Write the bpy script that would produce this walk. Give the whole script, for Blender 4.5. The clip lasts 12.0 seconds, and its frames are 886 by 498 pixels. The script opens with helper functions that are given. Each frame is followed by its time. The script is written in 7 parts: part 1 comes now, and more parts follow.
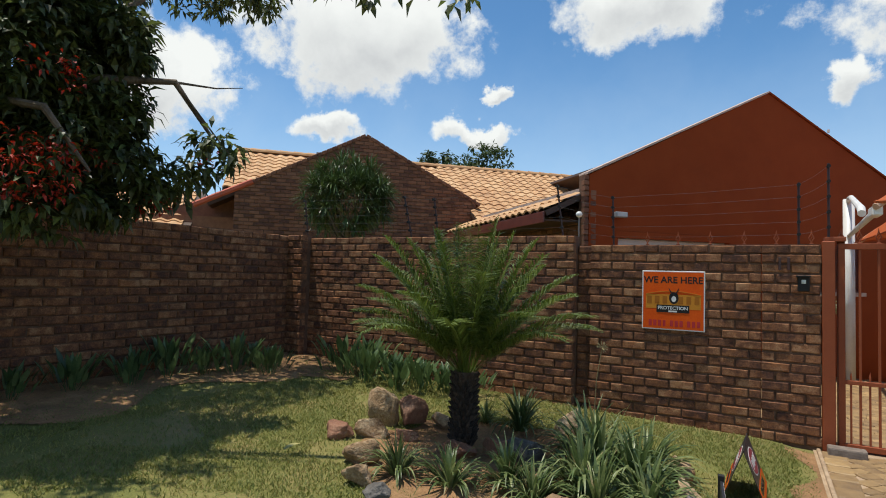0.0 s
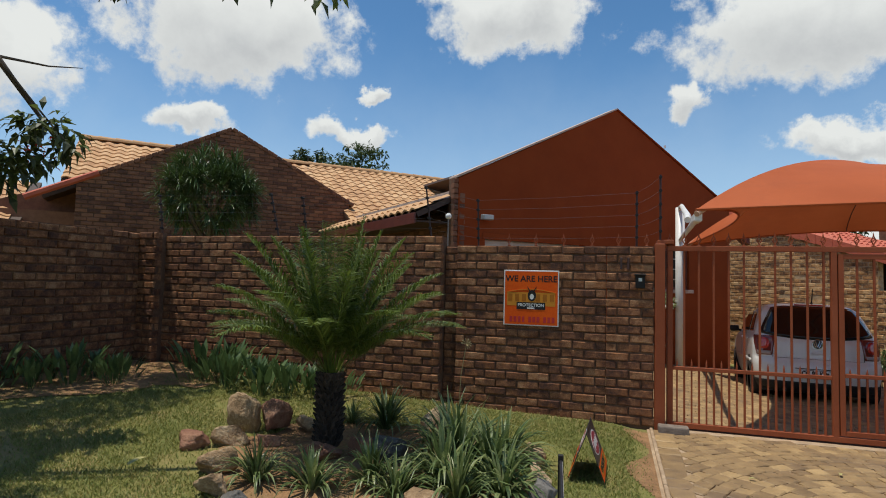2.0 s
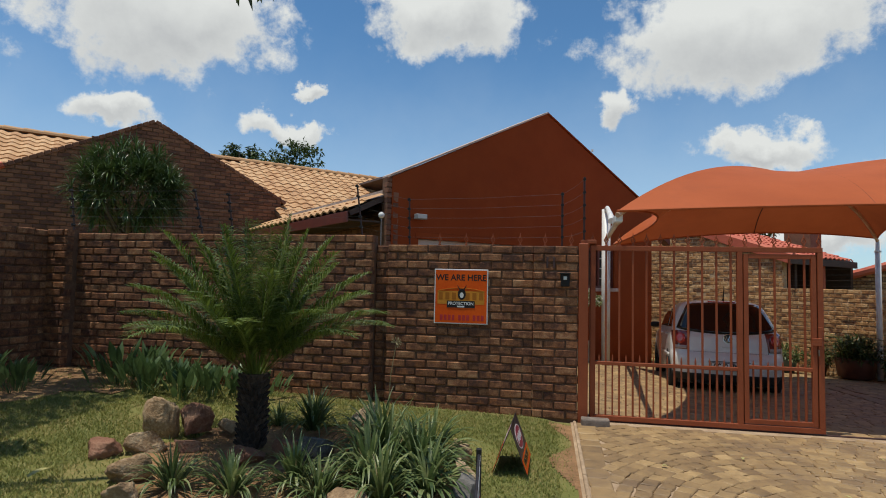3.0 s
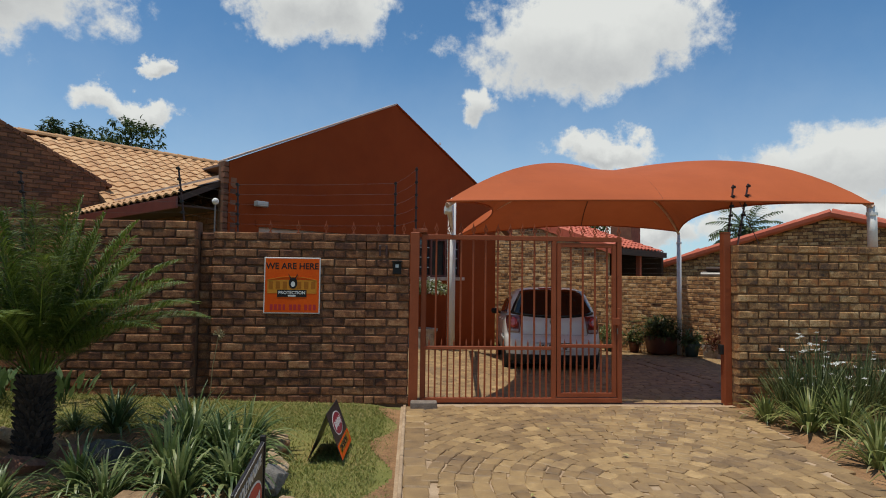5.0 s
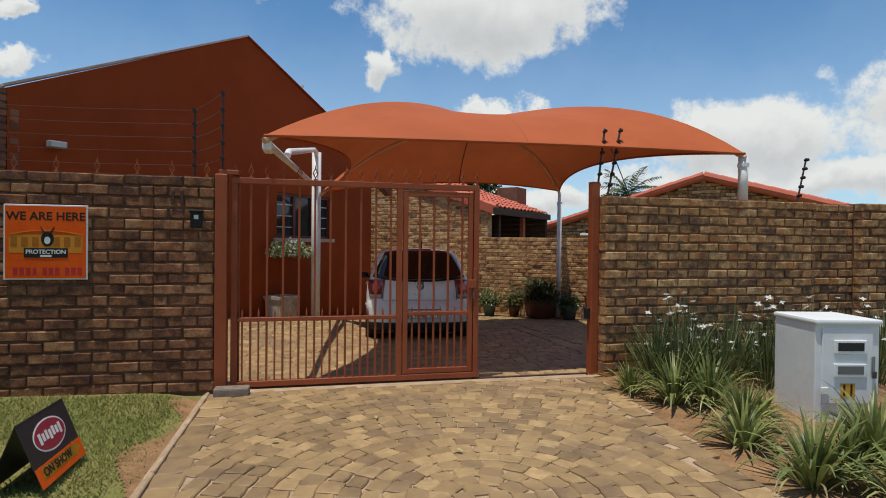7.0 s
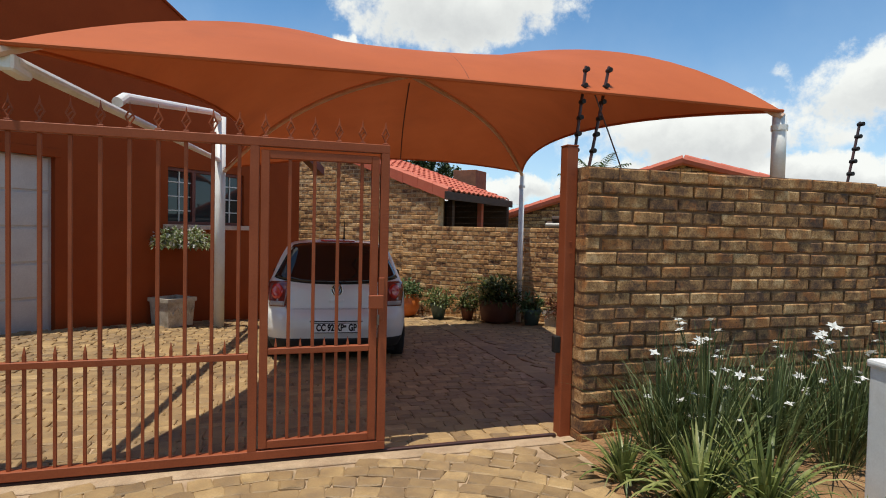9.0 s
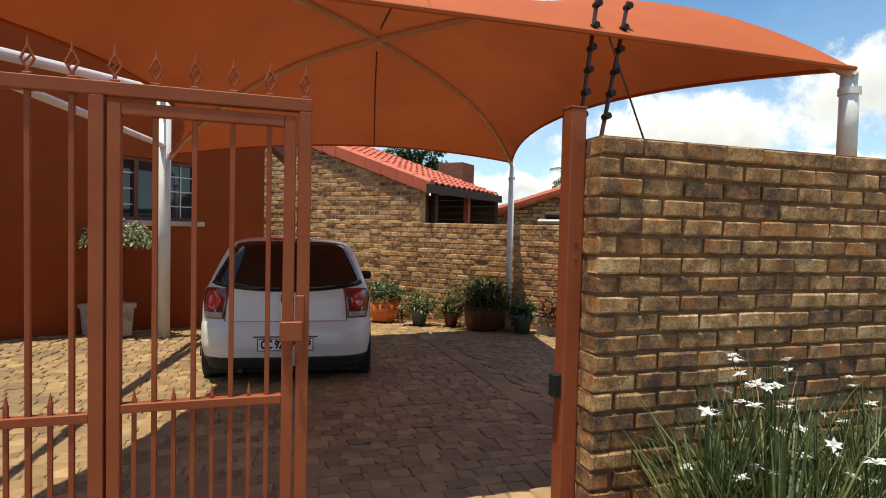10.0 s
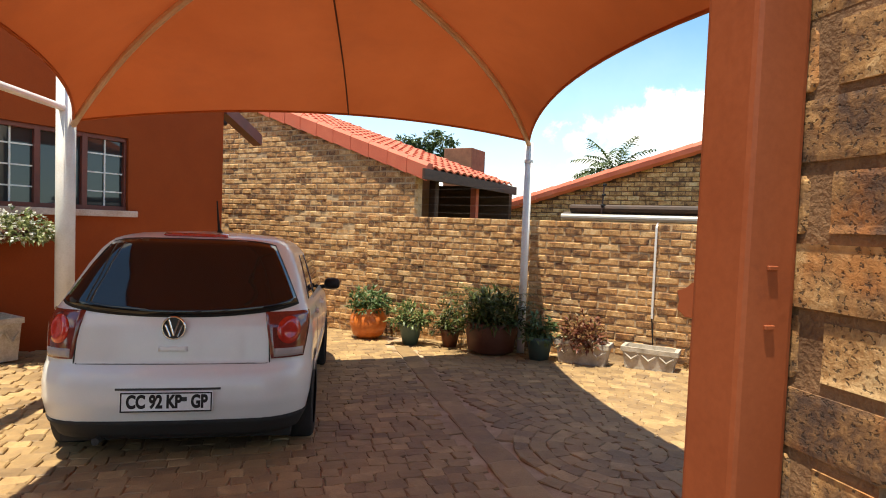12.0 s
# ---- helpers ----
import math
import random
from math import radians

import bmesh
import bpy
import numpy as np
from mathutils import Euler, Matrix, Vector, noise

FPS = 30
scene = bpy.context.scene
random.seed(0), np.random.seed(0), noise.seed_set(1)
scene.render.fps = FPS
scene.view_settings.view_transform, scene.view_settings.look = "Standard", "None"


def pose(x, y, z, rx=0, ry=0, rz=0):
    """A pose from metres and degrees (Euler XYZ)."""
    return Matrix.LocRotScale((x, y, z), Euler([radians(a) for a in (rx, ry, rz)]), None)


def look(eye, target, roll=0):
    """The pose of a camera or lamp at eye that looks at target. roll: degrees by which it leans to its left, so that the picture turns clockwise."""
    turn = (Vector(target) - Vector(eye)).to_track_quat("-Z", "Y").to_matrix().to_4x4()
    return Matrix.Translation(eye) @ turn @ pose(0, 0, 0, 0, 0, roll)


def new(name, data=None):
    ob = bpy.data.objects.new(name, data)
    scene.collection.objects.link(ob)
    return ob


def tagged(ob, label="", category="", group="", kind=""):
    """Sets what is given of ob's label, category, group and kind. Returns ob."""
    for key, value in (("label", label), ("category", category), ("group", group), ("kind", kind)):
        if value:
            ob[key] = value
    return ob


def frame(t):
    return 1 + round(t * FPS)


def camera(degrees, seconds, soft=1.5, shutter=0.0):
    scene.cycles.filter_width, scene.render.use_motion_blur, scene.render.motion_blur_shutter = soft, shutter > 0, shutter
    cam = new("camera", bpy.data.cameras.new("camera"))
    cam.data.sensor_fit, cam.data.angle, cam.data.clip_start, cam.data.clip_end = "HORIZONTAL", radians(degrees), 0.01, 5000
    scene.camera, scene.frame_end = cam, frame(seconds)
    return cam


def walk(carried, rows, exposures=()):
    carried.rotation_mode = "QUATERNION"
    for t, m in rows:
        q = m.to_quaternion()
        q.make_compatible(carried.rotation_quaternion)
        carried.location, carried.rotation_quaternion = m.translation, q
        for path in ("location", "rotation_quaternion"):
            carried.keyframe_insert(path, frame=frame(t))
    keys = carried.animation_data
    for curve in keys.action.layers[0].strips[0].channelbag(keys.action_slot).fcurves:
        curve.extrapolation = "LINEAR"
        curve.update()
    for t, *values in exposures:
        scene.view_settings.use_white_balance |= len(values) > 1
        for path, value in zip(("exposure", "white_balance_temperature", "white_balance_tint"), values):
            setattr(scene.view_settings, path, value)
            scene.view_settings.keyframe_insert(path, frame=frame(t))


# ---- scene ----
cam = camera(76.7, 12.0, soft=1.0)
METRES, EYE, TILT, LEAN, TURN = 6.9, 1.457, 0.0, 0.0, 29.7
ROWS = [
    (0.0, 0.0, 0.0, 0.0, -0.08, 2.72, -1.66),
    (0.5, 0.0018, -0.001, -0.0004, -3.23, 2.86, -1.62),
    (1.0, 0.0035, -0.0029, -0.001, -6.34, 3.01, -1.59),
    (1.5, 0.0068, -0.0034, -0.0021, -9.54, 3.13, -1.52),
    (2.0, 0.0101, -0.0052, -0.0021, -12.72, 3.18, -1.4),
    (2.5, 0.0136, -0.0072, -0.0023, -15.85, 3.26, -1.31),
    (3.0, 0.0203, -0.0101, -0.0032, -19.08, 3.3, -1.24),
    (5.0, 0.0649, -0.0334, -0.0079, -32.8, 2.69, -0.76),
    (5.5, 0.0916, -0.0283, -0.012, -36.61, 1.69, -0.63),
    (6.0, 0.1317, -0.0138, -0.0135, -39.91, 1.06, -0.54),
    (6.5, 0.1802, 0.0039, -0.0184, -41.94, 0.31, -0.56),
    (7.0, 0.238, 0.0375, -0.0224, -42.7, -0.63, -0.64),
    (9.0, 0.4827, 0.2032, -0.0164, -46.21, -1.8, -1.27),
    (9.5, 0.5469, 0.2485, -0.0173, -46.7, -1.88, -1.35),
    (10.0, 0.6128, 0.2922, -0.0166, -47.09, -2.06, -1.39),
    (10.5, 0.6756, 0.3395, -0.0175, -47.19, -2.15, -1.6),
    (11.0, 0.7361, 0.3807, -0.0164, -47.04, -2.29, -1.76),
    (11.5, 0.7928, 0.4229, -0.0189, -46.3, -2.38, -1.95),
    (12.0, 0.8419, 0.4588, -0.0182, -45.52, -2.44, -2.15),
]
walk(cam, [(t, pose(0, 0, EYE, TILT, LEAN, TURN) @ pose(METRES * x, METRES * y, METRES * z, 90 + pitch, roll, yaw)) for t, x, y, z, yaw, pitch, roll in ROWS],
     exposures=[(0.0, 0.32, 6450, 6), (2.0, 0.1, 6450, 6), (5.0, 0.0, 6500, 6), (7.0, 0.1, 6450, 6), (9.5, 0.47, 6600, 5), (11.0, 0.96, 7350, 4), (12.0, 1.28, 7300, 4)])

# ---- world, sun ----
SUN_DIR = Vector((-0.855, -0.52, 4.79)).normalized()      # towards the sun
SKY_STRENGTH, SUN_STRENGTH = 0.085, 3.6
world = bpy.data.worlds.new("sky")
scene.world = world
world.use_nodes = True


def build_sky():
    nt = world.node_tree
    nt.nodes.clear()
    N, L = nt.nodes.new, nt.links.new

    def math_node(op, a, b=None, clamp=False):
        n = N("ShaderNodeMath")
        n.operation, n.use_clamp = op, clamp
        for i, v in enumerate((a, b)):
            if v is None:
                continue
            if isinstance(v, (int, float)):
                n.inputs[i].default_value = v
            else:
                L(v, n.inputs[i])
        return n.outputs[0]

    sky = N("ShaderNodeTexSky")
    sky.sky_type, sky.sun_disc = "NISHITA", False
    sky.sun_elevation = math.asin(SUN_DIR.z)
    sky.sun_rotation = math.atan2(SUN_DIR.x, SUN_DIR.y)
    sky.air_density, sky.dust_density, sky.ozone_density, sky.altitude = 1.0, 0.6, 2.5, 1400
    co = N("ShaderNodeTexCoord")
    sep = N("ShaderNodeSeparateXYZ")
    L(co.outputs["Generated"], sep.inputs[0])
    warp = N("ShaderNodeTexNoise")
    warp.inputs["Scale"].default_value, warp.inputs["Detail"].default_value = 7.0, 8.0
    warp.inputs["Roughness"].default_value = 0.6
    L(co.outputs["Generated"], warp.inputs["Vector"])
    wsep = N("ShaderNodeSeparateColor")
    L(warp.outputs["Color"], wsep.inputs[0])
    az = math_node("MULTIPLY", math_node("ARCTAN2", sep.outputs[0], sep.outputs[1]), 57.2958)
    el = math_node("MULTIPLY", math_node("ARCSINE", sep.outputs[2]), 57.2958)
    az = math_node("ADD", az, math_node("MULTIPLY", math_node("SUBTRACT", wsep.outputs[0], 0.5), 14.0))
    el = math_node("ADD", el, math_node("MULTIPLY", math_node("SUBTRACT", wsep.outputs[1], 0.5), 9.0))
    # cumulus clouds: azimuth, elevation, half width, half height in degrees
    clouds = [(-38.5, 24, 13, 8.0), (-57, 17, 7.5, 5.0), (-41, 14.5, 5, 1.7), (-26, 15.0, 4, 1.3), (-24, 18.5, 2, 1.0),
              (-11, 26, 9, 4.5), (17, 23, 14, 6.5), (7, 16.5, 3, 2.2), (19, 12.3, 6, 1.8), (41, 9.5, 13, 3.8),
              (57, 12.5, 10, 4), (46, 5.5, 20, 2.2), (22, 4, 9, 1.8), (-68, 28, 12, 7), (80, 24, 15, 7), (110, 14, 16, 5),
              (140, 32, 17, 8), (178, 16, 14, 5), (-110, 20, 16, 7), (-145, 34, 16, 8), (-170, 14, 10, 4), (30, 52, 14, 8), (-60, 55, 15, 8)]
    total, base = None, None
    for a0, e0, w, h in clouds:
        dx = math_node("DIVIDE", math_node("SUBTRACT", az, a0), w)
        dy = math_node("DIVIDE", math_node("SUBTRACT", el, e0), h)
        r = math_node("ADD", math_node("MULTIPLY", dx, dx), math_node("MULTIPLY", dy, dy))
        m = math_node("SUBTRACT", 1.0, math_node("SQRT", r))
        low = math_node("MULTIPLY", math_node("SUBTRACT", 0.25, dy), math_node("MULTIPLY", m, 1.6, True), True)
        total = m if total is None else math_node("MAXIMUM", total, m)
        base = low if base is None else math_node("MAXIMUM", base, low)
    fine = N("ShaderNodeTexNoise")
    fine.inputs["Scale"].default_value, fine.inputs["Detail"].default_value = 16.0, 10.0
    fine.inputs["Roughness"].default_value = 0.65
    L(co.outputs["Generated"], fine.inputs["Vector"])
    dens = math_node("ADD", total, math_node("MULTIPLY", math_node("SUBTRACT", fine.outputs["Fac"], 0.5), 1.5))
    cover = N("ShaderNodeMapRange")
    cover.interpolation_type = "SMOOTHSTEP"
    L(dens, cover.inputs["Value"])
    cover.inputs["From Min"].default_value, cover.inputs["From Max"].default_value = -0.02, 0.38
    grey = N("ShaderNodeMix")
    grey.data_type = "RGBA"
    L(math_node("MULTIPLY", base, math_node("ADD", fine.outputs["Fac"], 0.25), True), grey.inputs[0])
    grey.inputs[6].default_value, grey.inputs[7].default_value = (8.8, 8.8, 8.7, 1), (3.7, 3.8, 4.2, 1)
    haze = N("ShaderNodeMapRange")
    haze.interpolation_type = "SMOOTHSTEP"
    L(el, haze.inputs["Value"])
    haze.inputs["From Min"].default_value, haze.inputs["From Max"].default_value = -2.0, 26.0
    haze.inputs["To Min"].default_value, haze.inputs["To Max"].default_value = 0.55, 0.0
    pale = N("ShaderNodeMix")
    pale.data_type = "RGBA"
    L(haze.outputs[0], pale.inputs[0])
    tint = N("ShaderNodeMix")
    tint.data_type, tint.blend_type = "RGBA", "MULTIPLY"
    tint.inputs[0].default_value = 1.0
    L(sky.outputs[0], tint.inputs[6])
    tint.inputs[7].default_value = (0.95, 1.33, 1.48, 1)
    L(tint.outputs[2], pale.inputs[6])
    pale.inputs[7].default_value = (6.6, 7.6, 8.6, 1)
    mix = N("ShaderNodeMix")
    mix.data_type = "RGBA"
    L(cover.outputs[0], mix.inputs[0])
    L(pale.outputs[2], mix.inputs[6])
    L(grey.outputs[2], mix.inputs[7])
    bg = N("ShaderNodeBackground")
    bg.inputs["Strength"].default_value = SKY_STRENGTH
    L(mix.outputs[2], bg.inputs["Color"])
    out = N("ShaderNodeOutputWorld")
    L(bg.outputs[0], out.inputs[0])


build_sky()
sun_data = bpy.data.lights.new("sun", "SUN")
sun_data.energy, sun_data.angle, sun_data.color = SUN_STRENGTH, radians(0.53), (1.0, 0.93, 0.83)
sun = new("sun", sun_data)
sun.matrix_world = look(SUN_DIR * 60, (0, 0, 0))


# ---- materials ----
def mat(name, ramp, rough=0.8, scale=6.0, fine=70.0, bump=0.3, metal=0.0, vary="", spread=0.6, depth=0.01, stretch=(1, 1, 1), spec=0.5, streak=0.0, stain=None, coat=0.0, trans=0.0):
    """A surface from a colour ramp: broad and fine noise in world metres, or one value a piece (vary: 'object', 'island')."""
    m = bpy.data.materials.new(name)
    m.use_nodes = True
    nt = m.node_tree
    N, L = nt.nodes.new, nt.links.new
    b = nt.nodes["Principled BSDF"]
    geo = N("ShaderNodeNewGeometry")
    mp = N("ShaderNodeMapping")
    mp.inputs["Scale"].default_value = stretch
    L(geo.outputs["Position"], mp.inputs["Vector"])

    def noise_at(s, detail=5.0, rough_=0.6):
        n = N("ShaderNodeTexNoise")
        n.inputs["Scale"].default_value, n.inputs["Detail"].default_value, n.inputs["Roughness"].default_value = s, detail, rough_
        L(mp.outputs[0], n.inputs["Vector"])
        return n.outputs["Fac"]

    def op(kind, x, y, clamp=False):
        n = N("ShaderNodeMath")
        n.operation, n.use_clamp = kind, clamp
        for i, v in enumerate((x, y)):
            if isinstance(v, (int, float)):
                n.inputs[i].default_value = v
            else:
                L(v, n.inputs[i])
        return n.outputs[0]

    broad, grain = noise_at(scale), noise_at(fine, 4.0)
    wob = op("ADD", op("MULTIPLY", op("SUBTRACT", broad, 0.5), 1.5), op("MULTIPLY", op("SUBTRACT", grain, 0.5), 0.9))
    if vary:
        if vary == "object":
            own = N("ShaderNodeObjectInfo").outputs["Random"]
        else:
            own = geo.outputs["Random Per Island"]
        fac = op("ADD", op("MULTIPLY", own, spread), op("ADD", op("MULTIPLY", wob, 1.0 - spread * 0.55), 0.5 - spread / 2), True)
    else:
        fac = op("ADD", wob, 0.5, True)
    cr = N("ShaderNodeValToRGB")
    el = cr.color_ramp.elements
    el[0].position, el[0].color = ramp[0][0], (*ramp[0][1], 1)
    el[1].position, el[1].color = ramp[-1][0], (*ramp[-1][1], 1)
    for p, c in ramp[1:-1]:
        e = el.new(p)
        e.color = (*c, 1)
    L(fac, cr.inputs[0])
    col = cr.outputs[0]
    if stain:
        colour, s_scale, lo, hi, amount = stain
        sn = noise_at(s_scale, 8.0, 0.7)
        mr = N("ShaderNodeMapRange")
        L(sn, mr.inputs["Value"])
        mr.inputs["From Min"].default_value, mr.inputs["From Max"].default_value, mr.inputs["To Max"].default_value = lo, hi, amount
        mx = N("ShaderNodeMix")
        mx.data_type = "RGBA"
        L(mr.outputs[0], mx.inputs[0])
        L(col, mx.inputs[6])
        mx.inputs[7].default_value = (*colour, 1)
        col = mx.outputs[2]
    L(col, b.inputs["Base Color"])
    rr = N("ShaderNodeMapRange")
    L(grain, rr.inputs["Value"])
    rr.inputs["To Min"].default_value, rr.inputs["To Max"].default_value = max(rough - 0.12, 0.02), min(rough + 0.12, 1)
    L(rr.outputs[0], b.inputs["Roughness"])
    b.inputs["Metallic"].default_value = metal
    b.inputs["Specular IOR Level"].default_value = spec
    b.inputs["Coat Weight"].default_value = coat
    b.inputs["Coat Roughness"].default_value = 0.05
    if bump > 0:
        bp = N("ShaderNodeBump")
        bp.inputs["Strength"].default_value, bp.inputs["Distance"].default_value = bump, depth
        L(op("ADD", op("MULTIPLY", broad, 0.6), op("MULTIPLY", grain, 0.5)), bp.inputs["Height"])
        L(bp.outputs[0], b.inputs["Normal"])
    if trans > 0:
        tr = N("ShaderNodeBsdfTranslucent")
        L(col, tr.inputs["Color"])
        ms = N("ShaderNodeMixShader")
        ms.inputs[0].default_value = trans
        L(b.outputs[0], ms.inputs[1])
        L(tr.outputs[0], ms.inputs[2])
        L(ms.outputs[0], nt.nodes["Material Output"].inputs["Surface"])
    return m


def plain(name, c, rough=0.5, metal=0.0, **k):
    d = tuple(v * 0.86 for v in c)
    return mat(name, [(0.2, d), (0.8, c)], rough, metal=metal, **k)


def brick_mat(name, tones, vary, spread=0.35, pits=0.7, ember=0.0):
    """Fired clinker: each brick clouded from dark purple to tan, with small pits and now and then an orange patch."""
    m = bpy.data.materials.new(name)
    m.use_nodes = True
    nt = m.node_tree
    N, L = nt.nodes.new, nt.links.new
    b = nt.nodes["Principled BSDF"]
    geo = N("ShaderNodeNewGeometry")
    own = N("ShaderNodeObjectInfo").outputs["Random"] if vary == "object" else geo.outputs["Random Per Island"]

    def op(kind, x, y, clamp=False):
        n = N("ShaderNodeMath")
        n.operation, n.use_clamp = kind, clamp
        for i, v in enumerate((x, y)):
            if isinstance(v, (int, float)):
                n.inputs[i].default_value = v
            else:
                L(v, n.inputs[i])
        return n.outputs[0]

    shift = N("ShaderNodeCombineXYZ")
    L(op("MULTIPLY", own, 61.0), shift.inputs[0])
    L(op("MULTIPLY", own, 37.0), shift.inputs[1])
    at = N("ShaderNodeVectorMath")
    L(geo.outputs["Position"], at.inputs[0])
    L(shift.outputs[0], at.inputs[1])

    def noise_at(scale, detail, rough_=0.6):
        n = N("ShaderNodeTexNoise")
        n.inputs["Scale"].default_value, n.inputs["Detail"].default_value, n.inputs["Roughness"].default_value = scale, detail, rough_
        L(at.outputs[0], n.inputs["Vector"])
        return n.outputs["Fac"]

    def blend(col, colour, fac):
        mx = N("ShaderNodeMix")
        mx.data_type = "RGBA"
        L(fac, mx.inputs[0])
        L(col, mx.inputs[6])
        mx.inputs[7].default_value = (*colour, 1)
        return mx.outputs[2]

    def window(value, lo, hi, top):
        mr = N("ShaderNodeMapRange")
        L(value, mr.inputs["Value"])
        mr.inputs["From Min"].default_value, mr.inputs["From Max"].default_value, mr.inputs["To Max"].default_value = lo, hi, top
        return mr.outputs[0]

    cloud, grain, pit, patch = noise_at(10.0, 5.0), noise_at(70.0, 5.0, 0.7), noise_at(150.0, 2.0), noise_at(6.0, 3.0)
    fac = op("ADD", op("MULTIPLY", op("SUBTRACT", cloud, 0.5), 1.9), op("MULTIPLY", op("SUBTRACT", grain, 0.5), 1.2))
    fac = op("ADD", op("ADD", fac, 0.5), op("MULTIPLY", op("SUBTRACT", own, 0.5), spread), True)
    cr = N("ShaderNodeValToRGB")
    el = cr.color_ramp.elements
    el[0].position, el[0].color = 0.08, (*tones[0], 1)
    el[1].position, el[1].color = 0.95, (*tones[-1], 1)
    for k, c in enumerate(tones[1:-1]):
        el.new(0.08 + 0.87 * (k + 1) / (len(tones) - 1)).color = (*c, 1)
    L(fac, cr.inputs[0])
    col = cr.outputs[0]
    if ember > 0:
        col = blend(col, (0.42, 0.155, 0.045), op("MULTIPLY", window(patch, 0.53, 0.62, ember), window(grain, 0.25, 0.5, 1.0), True))
    dots = window(pit, 0.58, 0.66, pits)
    col = blend(col, (0.045, 0.03, 0.024), dots)
    L(col, b.inputs["Base Color"])
    b.inputs["Roughness"].default_value = 0.9
    b.inputs["Specular IOR Level"].default_value = 0.3
    bp = N("ShaderNodeBump")
    bp.inputs["Strength"].default_value, bp.inputs["Distance"].default_value = 0.9, 0.006
    L(op("SUBTRACT", op("ADD", op("MULTIPLY", cloud, 0.6), op("MULTIPLY", grain, 0.7)), op("MULTIPLY", dots, 0.5)), bp.inputs["Height"])
    L(bp.outputs[0], b.inputs["Normal"])
    return m


STREET = [(0.078, 0.036, 0.025), (0.155, 0.066, 0.035), (0.265, 0.118, 0.056), (0.40, 0.215, 0.110)]
TAN = [(0.095, 0.055, 0.040), (0.22, 0.116, 0.056), (0.42, 0.228, 0.094), (0.62, 0.405, 0.205)]
BUFF = [(0.120, 0.062, 0.036), (0.36, 0.190, 0.082), (0.57, 0.325, 0.135), (0.70, 0.48, 0.26)]


def warm(ramp):
    """Fired clay and sandstone, a little redder."""
    return [(p, (r * 1.12, g * 0.98, b * 0.84)) for p, (r, g, b) in ramp]


M_BRICK = brick_mat("street_brick", STREET, "object", 0.45, 0.6, 0.25)
M_BRICK_FAR = brick_mat("street_brick_joined", STREET, "island", 0.45, 0.6, 0.25)
M_TAN = brick_mat("tan_brick", TAN, "object", 0.35, 0.75, 0.6)
M_TAN_FAR = brick_mat("tan_brick_joined", TAN, "island", 0.35, 0.75, 0.6)
M_BUFF = brick_mat("yard_brick", BUFF, "object", 0.6, 0.4, 0.3)
M_BUFF_FAR = brick_mat("yard_brick_joined", BUFF, "island", 0.6, 0.4, 0.3)
M_HOUSE_BRICK = mat("house_brick", [(0.0, (0.075, 0.032, 0.022)), (0.5, (0.19, 0.078, 0.042)), (1.0, (0.28, 0.125, 0.066))], 0.85, 9, 90, 0.5, vary="island", spread=0.7, depth=0.006)
M_MORTAR = mat("mortar", [(0.2, (0.085, 0.042, 0.024)), (0.8, (0.18, 0.096, 0.056))], 0.95, 12, 120, 0.8)
M_MORTAR_WARM = mat("warm_mortar", [(0.2, (0.13, 0.062, 0.028)), (0.8, (0.26, 0.138, 0.066))], 0.95, 12, 120, 0.9)
M_MORTAR_PALE = mat("pale_mortar", [(0.2, (0.36, 0.23, 0.125)), (0.8, (0.58, 0.41, 0.24))], 0.95, 12, 120, 0.9)
M_RED = mat("red_plaster", [(0.15, (0.237, 0.043, 0.010)), (0.85, (0.288, 0.058, 0.014))], 0.85, 1.2, 60, 0.25, depth=0.004, spec=0.15, stain=((0.20, 0.038, 0.011), 0.9, 0.5, 0.8, 0.5))
M_GATE = mat("gate_paint", [(0.2, (0.25, 0.062, 0.024)), (0.8, (0.32, 0.085, 0.034))], 0.5, 4, 90, 0.15, depth=0.002, spec=0.2, stain=((0.15, 0.04, 0.025), 7, 0.6, 0.75, 0.6))
M_WHITE_PIPE = mat("white_pipe_paint", [(0.2, (0.66, 0.64, 0.60)), (0.8, (0.80, 0.79, 0.76))], 0.45, 3, 60, 0.1, stain=((0.45, 0.38, 0.30), 4, 0.6, 0.8, 0.5))
M_SAIL = mat("shade_cloth", [(0.2, (0.42, 0.093, 0.026)), (0.8, (0.51, 0.120, 0.036))], 0.7, 1.2, 160, 0.25, depth=0.002, trans=0.14, stain=((0.30, 0.075, 0.03), 1.1, 0.52, 0.8, 0.5), spec=0.25)
M_TILE_PALE = mat("pale_roof_tile", [(0.0, (0.38, 0.19, 0.085)), (0.5, (0.55, 0.31, 0.145)), (1.0, (0.66, 0.43, 0.23))], 0.8, 3, 60, 0.4, vary="island", spread=0.5, stain=((0.25, 0.14, 0.09), 1.5, 0.55, 0.8, 0.6))
M_TILE_RED = mat("red_roof_tile", [(0.0, (0.38, 0.075, 0.040)), (0.5, (0.52, 0.115, 0.06)), (1.0, (0.60, 0.17, 0.09))], 0.7, 3, 60, 0.3, vary="island", spread=0.5, stain=((0.30, 0.09, 0.06), 1.5, 0.55, 0.8, 0.5))
M_COBBLE = mat("cobble", warm([(0.0, (0.145, 0.104, 0.060)), (0.35, (0.235, 0.170, 0.092)), (0.7, (0.315, 0.232, 0.122)), (1.0, (0.46, 0.35, 0.19))]), 0.6, 7, 110, 0.9, vary="object", spread=0.62, depth=0.006, stain=((0.14, 0.095, 0.07), 1.3, 0.5, 0.75, 0.7))
